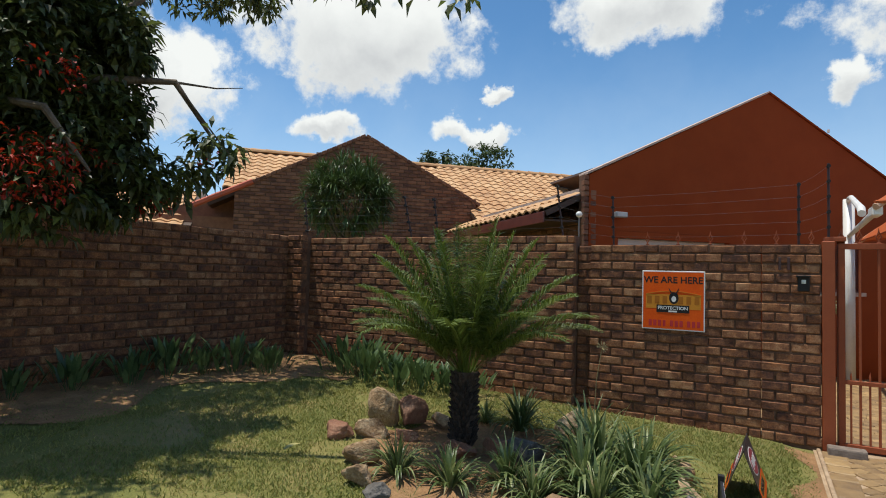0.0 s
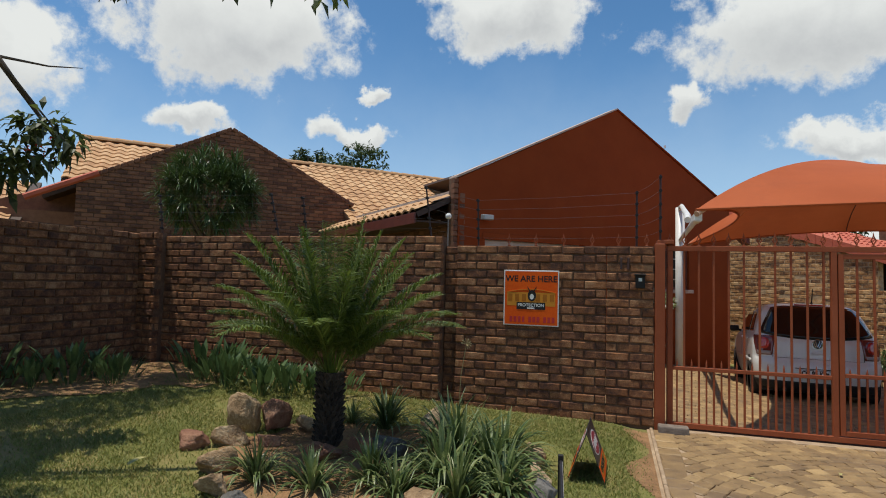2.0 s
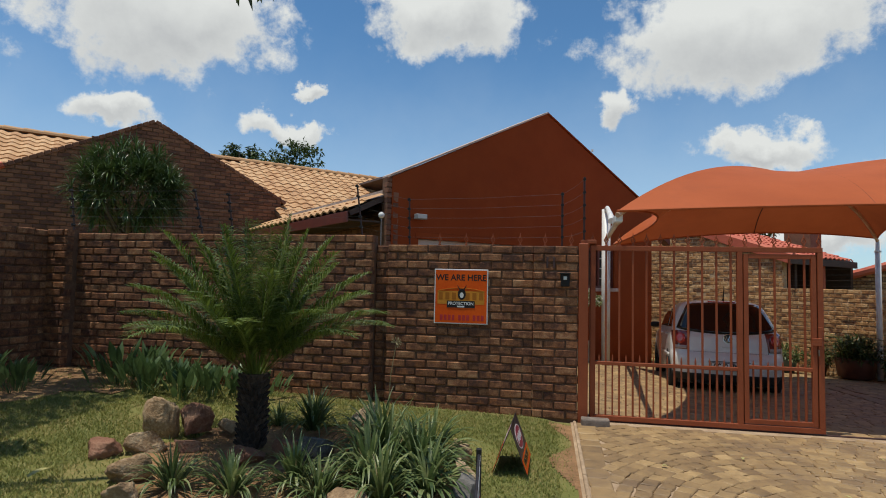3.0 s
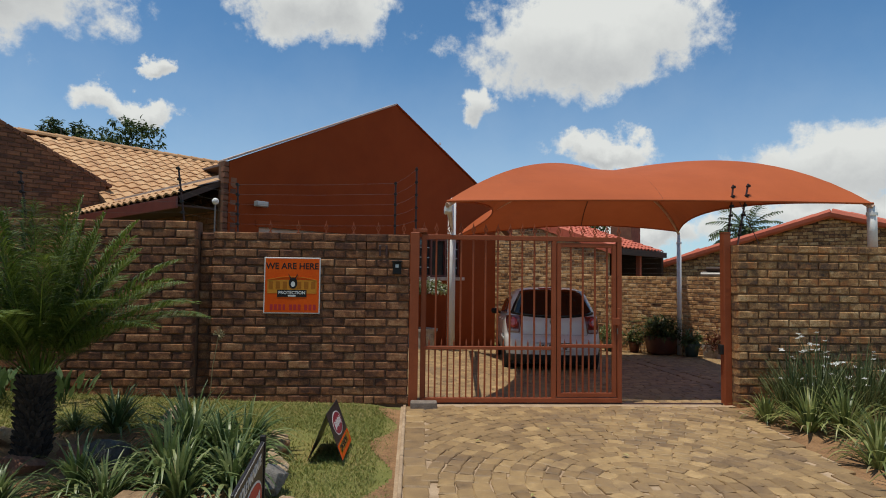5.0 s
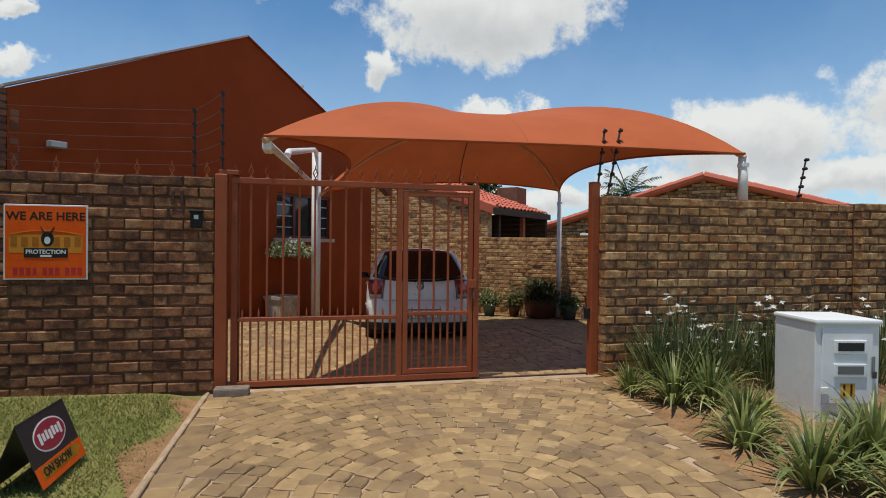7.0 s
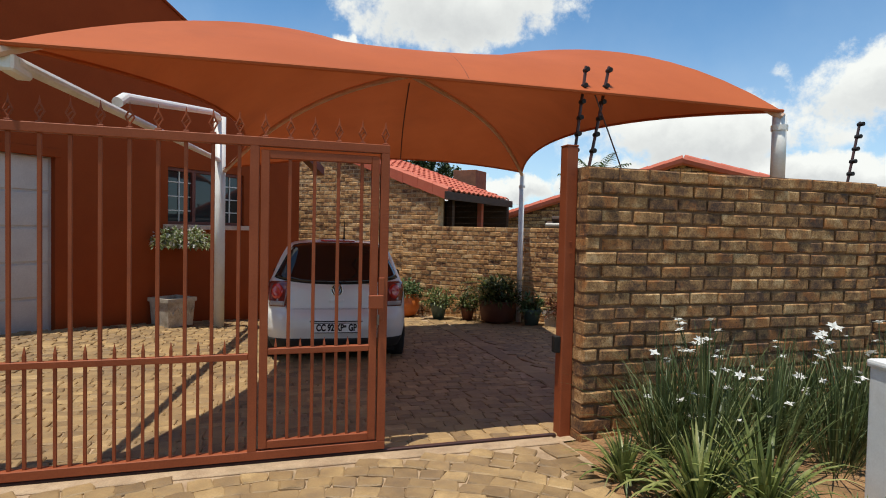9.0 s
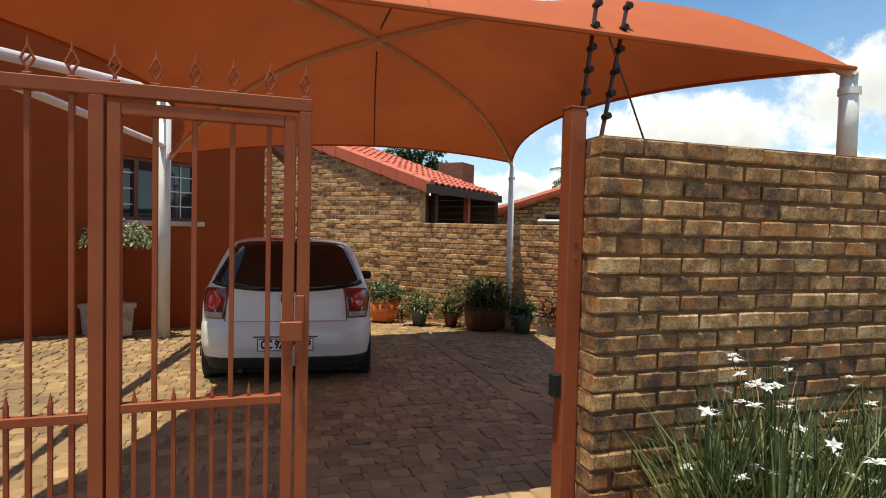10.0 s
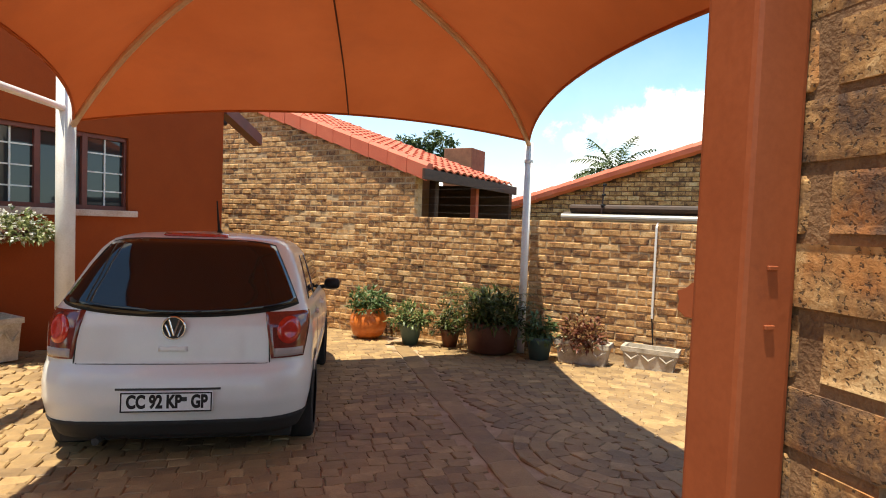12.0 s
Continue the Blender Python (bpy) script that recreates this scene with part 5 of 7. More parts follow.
part("aerial_foot", tube_bm([(0.08, 0.87, 1.45), (0.08, 0.85, 1.475)], 0.02, 10, radii=[0.024, 0.012]), M_BLACK, car)
part("underbody", box_bm(-0.70, 0.25, 0.14, 0.70, 3.7, 0.24), M_DARK, car)
part("exhaust", tube_bm([(-0.42, 0.3, 0.19), (-0.42, 0.06, 0.19)], 0.022, 10), M_SEAM, car)


# ---- street things ----
M_BOX = mat("meter_box_paint", [(0.2, (0.70, 0.70, 0.69)), (0.8, (0.80, 0.80, 0.79))], 0.5, 4, 90, 0.15, stain=((0.40, 0.37, 0.33), 3, 0.58, 0.85, 0.5))
M_YELLOW = plain("yellow_sticker", (0.72, 0.36, 0.02), 0.5)
mb = empty("meter_box", Matrix.Translation((4.87, 4.40, ground_z(5, 4.5))) @ Matrix.Rotation(radians(-11), 4, "Z") @ Matrix.Diagonal((0.93, 0.78, 1, 1)))
tagged(mb, "white steel electricity meter box with hinged door", "meter box")
part("cabinet", box_bm(0, 0, -0.05, 0.52, 0.60, 0.70, 0.012, seg=2), M_BOX, mb)
part("lid", box_bm(-0.012, -0.03, 0.695, 0.532, 0.615, 0.735, 0.016, seg=2), M_BOX, mb)
dr = part("door", box_bm(0.05, -0.016, 0.12, 0.46, 0.0, 0.67, 0.005), M_BOX, mb, "hinged front door")
for z in (0.50, 0.33):
    part("slot_frame", box_bm(0.14, -0.034, z - 0.012, 0.40, -0.016, z + 0.085, 0.004), M_BOX, dr)
    part("slot", box_bm(0.165, -0.0362, z + 0.008, 0.375, -0.030, z + 0.068), M_DARK if z > 0.4 else plain("grey_window", (0.16, 0.16, 0.16), 0.3), dr)
stick = part("number_sticker", box_bm(0.20, -0.0195, 0.165, 0.315, -0.016, 0.27), M_YELLOW, dr, "yellow sticker with the number 11")
text_part("11", 0.115, M_BLACK, stick, Matrix.Translation((0.258, -0.020, 0.217)) @ Matrix.Rotation(radians(90), 4, "X"))
part("hinge", box_bm(0.035, -0.03, 0.19, 0.10, -0.0165, 0.24, 0.003), M_BOX, dr)
part("hasp", box_bm(0.445, -0.03, 0.34, 0.47, -0.016, 0.47, 0.003), plain("dull_steel", (0.3, 0.3, 0.29), 0.5, 0.7), dr)
part("padlock", box_bm(0.442, -0.045, 0.31, 0.475, -0.03, 0.36, 0.004), plain("dark_padlock", (0.12, 0.11, 0.10), 0.4, 0.7), dr)

M_BOARD = plain("black_board", (0.02, 0.018, 0.019), 0.45)
M_ORANGE = plain("orange_print", (0.72, 0.17, 0.02), 0.5)
M_ORANGE2 = mat("orange_sign_print", [(0.2, (0.66, 0.075, 0.006)), (0.8, (0.76, 0.115, 0.008))], 0.6, 3, 60, 0.05, spec=0.15)
M_GOLD = plain("gold_print", (0.62, 0.25, 0.03), 0.6, spec=0.15)
M_WHITE_PRINT = plain("white_print", (0.74, 0.73, 0.70), 0.5)
M_CRIMSON = plain("crimson_print", (0.30, 0.018, 0.04), 0.5)
M_RED_PRINT = plain("red_print", (0.50, 0.02, 0.025), 0.5)


def ellipse(rx, ry, depth, n=28):
    bm = bmesh.new()
    a = [bm.verts.new((rx * math.cos(2 * math.pi * k / n), ry * math.sin(2 * math.pi * k / n), depth)) for k in range(n)]
    b = [bm.verts.new((v.co.x, v.co.y, 0)) for v in a]
    bm.faces.new(a)
    bm.faces.new(b[::-1])
    for k in range(n):
        bm.faces.new((a[k], b[k], b[(k + 1) % n], a[(k + 1) % n]))
    return bm


def flat_part(name, bm, material, parent, m, label=""):
    ob = part(name, bm, material, parent, label)
    ob.matrix_basis = m
    return ob


# orange sign on the wall; its own plane: x right, y up
ws = empty("wall_sign", Matrix.Translation((-0.785, 6.112, 1.272)) @ Matrix.Rotation(radians(90), 4, "X"))
tagged(ws, "square orange security sign on the brick wall", "sign")
part("panel", box_bm(-0.298, -0.300, -0.010, 0.298, 0.300, 0.0, 0.003), M_WHITE_PRINT, ws)
flat_part("print", box_bm(-0.286, -0.288, 0, 0.286, 0.288, 0.0012), M_ORANGE2, ws, Matrix.Identity(4), "orange printed face")
Z = lambda x, y, z=0.0014: Matrix.Translation((x, y, z))
text_part("WE ARE HERE", 0.092, M_BLACK, ws, Z(0, 0.205), sx=0.98)
flat_part("logo_band", box_bm(-0.26, -0.085, 0, 0.26, 0.06, 0.0012, 0.0), M_GOLD, ws, Z(0, 0, 0.0012))
arc = bmesh.new()
tube_bm([(-0.26 + 0.52 * k / 20, 0.06 + 0.035 * math.sin(math.pi * k / 20), 0.002) for k in range(21)], 0.004, 4, arc)
flat_part("logo_line", arc, M_GOLD, ws, Matrix.Identity(4))
for k in range(7):
    if k in (3,):
        continue
    x = -0.225 + k * 0.075
    flat_part("logo_bar", box_bm(x - 0.022, -0.035, 0, x + 0.022, 0.042, 0.001), plain("brown_print", (0.40, 0.14, 0.018), 0.6, spec=0.15) if k == 0 else bpy.data.materials["brown_print"], ws, Z(0, 0, 0.0026))
flat_part("logo_head", ellipse(0.045, 0.06, 0.001), M_BLACK, ws, Z(0.01, 0.025, 0.0036))
flat_part("logo_eye", ellipse(0.022, 0.03, 0.001), M_WHITE_PRINT, ws, Z(0.01, 0.015, 0.0048))
for sx in (-1, 1):
    flat_part("logo_horn", tube_bm([(0.01 + sx * 0.02, 0.07, 0.004), (0.01 + sx * 0.05, 0.125, 0.004)], 0.005, 5, radii=[0.008, 0.002]), M_BLACK, ws, Matrix.Identity(4))
pill = flat_part("logo_pill", box_bm(-0.155, -0.038, 0, 0.155, 0.038, 0.0012, 0.0), M_BLACK, ws, Z(0, -0.085, 0.0026))
text_part("PROTECTION", 0.046, M_WHITE_PRINT, ws, Z(0, -0.078, 0.0042))
flat_part("small_bar", box_bm(-0.04, -0.008, 0, 0.04, 0.008, 0.001), M_WHITE_PRINT, ws, Z(0, -0.11, 0.0040))
for k, (x, w) in enumerate(((-0.215, 0.03), (-0.17, 0.03), (-0.125, 0.03), (-0.08, 0.025), (-0.01, 0.03), (0.035, 0.03), (0.08, 0.03), (0.15, 0.03), (0.195, 0.03), (0.24, 0.03))):
    flat_part("number_bar", box_bm(x - w / 2, -0.030, 0, x + w / 2, 0.030, 0.001), M_RED_PRINT, ws, Z(0, -0.232, 0.0014))

# folding board on the lawn
ab = empty("folding_sign", Matrix.Translation((-0.10, 4.12, ground_z(-0.1, 4.3))) @ Matrix.Rotation(radians(-1), 4, "Z"))
tagged(ab, "small folding board sign on the lawn beside the drive", "sign")
AL, AH, AW = 0.50, 0.325, 0.125
for sg in (-1, 1):
    ang = math.atan2(AW, AH)
    pm = Matrix.Translation((sg * AW, 0, 0)) @ Matrix.Rotation(radians(90), 4, "Z") @ Matrix.Rotation(radians(90) + (ang if sg > 0 else -ang) * -1, 4, "X") if sg > 0 else Matrix.Translation((-AW, AL, 0)) @ Matrix.Rotation(radians(-90), 4, "Z") @ Matrix.Rotation(radians(90) - ang, 4, "X")
    panel = flat_part("panel", box_bm(0, 0, -0.004, AL, math.hypot(AH, AW), 0.0, 0.001), M_BOARD, ab, pm, "printed board leaf")
    hgt = math.hypot(AH, AW)
    flat_part("oval", ellipse(0.165, 0.085, 0.001), M_WHITE_PRINT, panel, Matrix.Translation((AL / 2, hgt * 0.63, 0.0)))
    flat_part("oval_field", ellipse(0.155, 0.076, 0.001), M_CRIMSON, panel, Matrix.Translation((AL / 2, hgt * 0.63, 0.0012)))
    for q in range(7):
        flat_part("logo_bar", box_bm(-0.012, -0.03 if q % 3 == 0 else -0.02, 0, 0.012, 0.022 if q % 2 else 0.03, 0.001), M_WHITE_PRINT, panel, Matrix.Translation((AL / 2 - 0.105 + q * 0.035, hgt * 0.63, 0.0024)))
    strip = flat_part("strip", box_bm(0.0, 0.0, 0, AL - 0.002, hgt * 0.30, 0.001), M_ORANGE2, panel, Matrix.Translation((0.001, 0.002, 0.0003)))
    arrow = bmesh.new()
    vs = [arrow.verts.new(v) for v in ((0.05, 0.035, 0.0), (0.40, 0.035, 0.0), (0.40, 0.015, 0.0), (0.47, 0.065, 0.0), (0.40, 0.115, 0.0), (0.40, 0.095, 0.0), (0.05, 0.095, 0.0))]
    arrow.faces.new(vs)
    bmesh.ops.extrude_face_region(arrow, geom=arrow.faces[:])
    flat_part("arrow", arrow, M_YELLOW, panel, Matrix.Translation((0, 0, 0.0020)))
    text_part("ON SHOW", 0.062, M_BLACK, panel, Matrix.Translation((0.215, 0.065, 0.0032)))

# sale board on a stake at the edge of the bed
sb = empty("sale_board", Matrix.Translation((-0.14, 2.55, ground_z(-0.14, 2.55))) @ Matrix.Rotation(radians(-84.3), 4, "Z"))
tagged(sb, "dark sale board on a stake in the planted bed", "sign")
part("stake", box_bm(-0.012, -0.012, -0.1, 0.012, 0.012, 0.62, 0.002), M_BLACK, sb)
brd = part("board", box_bm(0.012, -0.006, 0.20, 0.62, 0.006, 0.60, 0.003), M_BOARD, sb)
part("top_edge", box_bm(0.012, 0.0062, 0.590, 0.62, 0.0072, 0.594), M_WHITE_PRINT, sb)
fm = Matrix.Translation((0.3, 0.0068, 0.54)) @ Matrix.Rotation(radians(180), 4, "Z") @ Matrix.Rotation(radians(90), 4, "X")
text_part("SOLE MANDATE", 0.062, M_WHITE_PRINT, brd, fm)
flat_part("oval", ellipse(0.26, 0.11, 0.001), M_WHITE_PRINT, brd, Matrix.Translation((0.3, 0.006, 0.39)) @ Matrix.Rotation(radians(180), 4, "Z") @ Matrix.Rotation(radians(90), 4, "X"))
flat_part("oval_field", ellipse(0.25, 0.10, 0.001), M_RED_PRINT, brd, Matrix.Translation((0.3, 0.0072, 0.39)) @ Matrix.Rotation(radians(180), 4, "Z") @ Matrix.Rotation(radians(90), 4, "X"))
for q in range(7):
    flat_part("logo_bar", box_bm(-0.02, -0.035 if q % 3 else -0.05, 0, 0.02, 0.035, 0.001), M_WHITE_PRINT, brd, Matrix.Translation((0.12 + q * 0.06, 0.0084, 0.39)) @ Matrix.Rotation(radians(180), 4, "Z") @ Matrix.Rotation(radians(90), 4, "X"))


# ---- plants ----
LEAF_DARK = [(0.0, (0.018, 0.034, 0.010)), (0.5, (0.038, 0.068, 0.017)), (1.0, (0.075, 0.115, 0.03))]
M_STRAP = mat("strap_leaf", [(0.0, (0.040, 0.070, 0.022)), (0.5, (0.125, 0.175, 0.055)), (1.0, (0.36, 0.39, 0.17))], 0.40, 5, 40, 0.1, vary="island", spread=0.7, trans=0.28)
# Yellow-green leaf, lightened further to stand for sun on the clumps by the drive.
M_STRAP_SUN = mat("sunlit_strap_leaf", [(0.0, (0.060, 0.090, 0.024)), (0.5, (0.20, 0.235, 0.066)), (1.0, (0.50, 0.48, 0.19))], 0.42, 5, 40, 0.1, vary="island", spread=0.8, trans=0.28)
M_STRAP_DRY = mat("dry_strap_leaf", [(0.0, (0.22, 0.17, 0.08)), (1.0, (0.40, 0.33, 0.17))], 0.7, 5, 40, 0.1, vary="island", trans=0.2)
M_BASKET = mat("basket_leaf", [(0.0, (0.09, 0.12, 0.04)), (0.5, (0.22, 0.26, 0.10)), (1.0, (0.42, 0.44, 0.22))], 0.55, 6, 40, 0.1, vary="island", spread=0.7, trans=0.2)
M_IRIS = mat("iris_leaf", [(0.0, (0.028, 0.048, 0.014)), (0.5, (0.085, 0.115, 0.036)), (1.0, (0.28, 0.29, 0.12))], 0.5, 5, 40, 0.1, vary="island", spread=0.7, trans=0.2)
M_BROAD = mat("broad_leaf", [(0.0, (0.040, 0.075, 0.028)), (0.5, (0.085, 0.140, 0.048)), (1.0, (0.17, 0.23, 0.09))], 0.38, 5, 40, 0.15, vary="island", spread=0.7, trans=0.25)
M_TREE_LEAF = mat("tree_leaf", [(0.0, (0.040, 0.046, 0.018)), (0.5, (0.075, 0.092, 0.030)), (0.85, (0.12, 0.155, 0.040)), (1.0, (0.20, 0.24, 0.06))], 0.45, 5, 40, 0.1, vary="island", spread=0.8, trans=0.42)
M_FAR_LEAF = mat("far_leaf", [(0.0, (0.030, 0.050, 0.016)), (0.5, (0.055, 0.085, 0.024)), (1.0, (0.10, 0.13, 0.04))], 0.6, 5, 40, 0.1, vary="island", spread=0.8, trans=0.2)
M_FROND = mat("frond_leaf", [(0.0, (0.040, 0.068, 0.010)), (0.5, (0.098, 0.145, 0.022)), (1.0, (0.20, 0.24, 0.042))], 0.45, 5, 40, 0.1, vary="island", spread=0.6, trans=0.3)
M_RED_FLOWER = mat("red_flower", [(0.0, (0.28, 0.012, 0.006)), (1.0, (0.55, 0.045, 0.015))], 0.6, 5, 40, 0.1, vary="island", trans=0.3)
M_WHITE_FLOWER = mat("white_petal", [(0.0, (0.66, 0.65, 0.60)), (1.0, (0.82, 0.81, 0.77))], 0.6, 5, 40, 0.1, vary="island", trans=0.25)
M_BARK = mat("bark", [(0.1, (0.06, 0.045, 0.032)), (0.6, (0.13, 0.095, 0.066)), (1.0, (0.22, 0.17, 0.12))], 0.9, 9, 60, 1.0, stretch=(1, 1, 0.4))
M_PALM_TRUNK = mat("palm_boots", [(0.1, (0.018, 0.013, 0.010)), (0.7, (0.055, 0.036, 0.024)), (1.0, (0.11, 0.07, 0.045))], 0.95, 20, 90, 1.0, vary="island")
M_COLEUS = mat("bronze_leaf", [(0.0, (0.09, 0.022, 0.016)), (0.5, (0.20, 0.06, 0.03)), (1.0, (0.14, 0.13, 0.04))], 0.5, 5, 40, 0.1, vary="island", spread=0.8, trans=0.2)


class Leaves:
    """Collects blades and leaves as plain quads."""

    def __init__(self, seed):
        self.v, self.f, self.rng = [], [], random.Random(seed)

    def blade(self, base, direction, length, width, droop, n=6, fold=0.25, tip=0.1):
        p, d = Vector(base), Vector(direction).normalized()
        side = d.cross(Vector((0, 0, 1)))
        if side.length < 0.05:
            a = self.rng.uniform(0, 6.28)
            side = Vector((math.cos(a), math.sin(a), 0))
        side.normalize()
        o = len(self.v)
        for i in range(n + 1):
            t = i / n
            w = width * (0.55 + 0.9 * t if t < 0.45 else 1.0 - (t - 0.45) / 0.55 * (1 - tip)) / 2
            up = side.cross(d)
            self.v += [p - side * w + up * (fold * w), p.copy(), p + side * w + up * (fold * w)]
            p = p + d * (length / n)
            d = (d + Vector((0, 0, -droop / n * (0.4 + 1.6 * t)))).normalized()
        for i in range(n):
            a = o + i * 3
            self.f += [(a, a + 1, a + 4, a + 3), (a + 1, a + 2, a + 5, a + 4)]

    def leaf(self, p, d, length, width, bend=0.2):
        d = Vector(d).normalized()
        side = d.cross(Vector((self.rng.uniform(-0.4, 0.4), self.rng.uniform(-0.4, 0.4), 1)))
        if side.length < 0.02:
            side = Vector((1, 0, 0))
        side.normalize()
        up = side.cross(d)
        o = len(self.v)
        m = p + d * (length * 0.45) + up * (bend * length * 0.2)
        self.v += [p, m - side * (width / 2) + up * 0.1 * width, m, m + side * (width / 2) + up * 0.1 * width, p + d * length - up * (bend * length * 0.3)]
        self.f += [(o, o + 1, o + 2), (o, o + 2, o + 3), (o + 1, o + 4, o + 2), (o + 2, o + 4, o + 3)]

    def mesh(self, name, material, smooth=True):
        return to_mesh(name, self.v, self.f, material, smooth)


def on_ground(x, y, z=0.0):
    return Matrix.Translation((x, y, ground_z(x, y) - 0.02 + z))


def strap_mesh(seed, n, length, width, lean=0.8, droop=1.2, spread=0.07):
    L = Leaves(seed)
    for k in range(n):
        a, o = L.rng.uniform(0, 6.283), L.rng.random()
        out = lean * (0.15 + 0.85 * o)
        L.blade((math.cos(a) * spread * o, math.sin(a) * spread * o, 0), (math.cos(a) * out, math.sin(a) * out, 1), length * L.rng.uniform(0.65, 1.1), width * L.rng.uniform(0.7, 1.15), droop * L.rng.uniform(0.6, 1.4) * (0.4 + o))
    return L


def strap_plants():
    shapes = [strap_mesh(100 + k, 84, 0.50, 0.037, 1.1, 2.1, 0.09).mesh("strap_leaves", M_STRAP) for k in range(3)]
    # Same kind of clump in the leaf colour that has sunlight painted in.
    lit_shapes = [strap_mesh(140 + k, 70, 0.50, 0.036, 1.0, 1.9, 0.08).mesh("strap_leaves", M_STRAP_SUN) for k in range(3)]
    dry = [strap_mesh(120 + k, 7, 0.34, 0.022, 1.4, 2.2).mesh("dry_leaves", M_STRAP_DRY) for k in range(2)]
    left = [(-2.13, 3.2, 0.62), (-1.75, 3.25, 0.66), (-0.98, 4.02, 1.15), (-0.72, 3.9, 1.05), (-1.87, 4.75, 0.85), (-1.22, 3.35, 0.7), (-1.02, 3.7, 0.95),
            (-0.72, 4.3, 1.0), (-1.15, 4.35, 1.0), (-2.2, 4.75, 0.5), (-1.45, 3.5, 0.7), (-0.6, 3.65, 0.85), (-0.85, 3.45, 0.8)]
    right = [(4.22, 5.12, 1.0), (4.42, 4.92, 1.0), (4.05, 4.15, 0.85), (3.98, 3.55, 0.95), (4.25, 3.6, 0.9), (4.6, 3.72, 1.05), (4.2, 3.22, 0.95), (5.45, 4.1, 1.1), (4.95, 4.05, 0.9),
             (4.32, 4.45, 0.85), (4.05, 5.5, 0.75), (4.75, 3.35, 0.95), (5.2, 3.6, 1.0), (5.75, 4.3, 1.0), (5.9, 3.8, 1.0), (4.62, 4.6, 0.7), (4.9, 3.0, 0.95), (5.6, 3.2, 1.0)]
    for k, (x, y, s) in enumerate(left + right):
        s *= 0.95 if k < len(left) else (0.62 if 4.5 < x < 5.8 and y > 3.9 else 0.92)
        e = empty("strap_plant", on_ground(x, y) @ Matrix.Rotation(k * 1.7, 4, "Z") @ Matrix.Diagonal((s, s, s * (0.95 if k % 2 else 1.08), 1)))
        bed = "among rocks in the bed" if k < len(left) else "beside the drive"
        tagged(e, f"clump of {'green' if k < len(left) else 'sunlit yellow-green'} strap-leaved lilies {bed}", "plant", "strap-leaved lilies")
        lnk("leaves", (shapes if k < len(left) else lit_shapes)[k % 3], e)
        lnk("dry_leaves", dry[k % 2], e, "dry straw-coloured leaves")
    # a dried flower head on a stalk
    st = empty("flower_stalk", on_ground(-1.42, 5.55))
    tagged(st, "dry round lily seed head on a thin stalk", "flower")
    part("stalk", tube_bm([(0, 0, 0), (0.02, 0, 0.4), (0.07, 0, 0.72)], 0.005, 6), M_STRAP_DRY, st)
    head = bmesh.new()
    rng = random.Random(4)
    for k in range(26):
        d = Vector((rng.gauss(0, 1), rng.gauss(0, 1), rng.gauss(0.3, 1))).normalized()
        tube_bm([Vector((0.07, 0, 0.72)), Vector((0.07, 0, 0.72)) + d * 0.055], 0.003, 4, head, radii=[0.0015, 0.006])
    part("seed_head", head, M_STRAP_DRY, st)


strap_plants()


def irises():
    shapes, fl = [], []
    for k in range(3):
        L = Leaves(200 + k)
        for i in range(70):
            a, o = L.rng.uniform(0, 6.283), L.rng.random()
            L.blade((math.cos(a) * 0.14 * o, math.sin(a) * 0.14 * o, 0), (math.cos(a) * 0.8 * o, math.sin(a) * 0.8 * o, 1), L.rng.uniform(0.45, 0.92), L.rng.uniform(0.009, 0.017), L.rng.uniform(0.3, 1.7) * (0.3 + o), 6, 0.3, 0.05)
        shapes.append(L.mesh("iris_leaves", M_IRIS))
    P = Leaves(300)
    for k in range(6):
        a = k * 1.0472
        P.leaf(Vector((0, 0, 0)), (math.cos(a), math.sin(a), 0.35 if k % 2 else 0.75), 0.048, 0.026, 0.6)
    petals = P.mesh("petals", M_WHITE_FLOWER)
    rng = random.Random(9)
    spots = [(4.38 + 0.27 * (k % 9) + rng.uniform(-0.08, 0.08), 5.30 + 0.24 * (k // 9) + rng.uniform(-0.07, 0.07)) for k in range(27)]
    spots += [(6.95 + 0.3 * (k % 5), 5.0 + 0.3 * (k // 5) + rng.uniform(-0.1, 0.1)) for k in range(15)]
    for k, (x, y) in enumerate(spots):
        if 4.8 < x < 5.6 and y < 5.15:
            continue
        s = rng.uniform(0.7, 0.98)
        e = empty("iris", on_ground(x, y) @ Matrix.Rotation(k * 2.3, 4, "Z") @ Matrix.Diagonal((s, s, s, 1)))
        tagged(e, "upright white-flowered iris clump before the brick wall", "plant", "white irises")
        lnk("leaves", shapes[k % 3], e)
        for i in range(rng.randrange(3, 6)):
            a, r, h = rng.uniform(0, 6.283), rng.uniform(0.08, 0.36), rng.uniform(0.4, 0.9)
            st = part("stem", tube_bm([(0, 0, 0.1), (math.cos(a) * r * 0.5, math.sin(a) * r * 0.5, h * 0.6), (math.cos(a) * r, math.sin(a) * r, h)], 0.003, 4), M_IRIS, e)
            f = lnk("flower", petals, e, "white iris flower")
            f.matrix_basis = Matrix.Translation((math.cos(a) * r, math.sin(a) * r, h)) @ Matrix.Rotation(rng.uniform(-0.7, 0.7), 4, "X") @ Matrix.Rotation(rng.uniform(0, 6), 4, "Z") @ Matrix.Scale(rng.uniform(0.65, 1.1), 4)


irises()


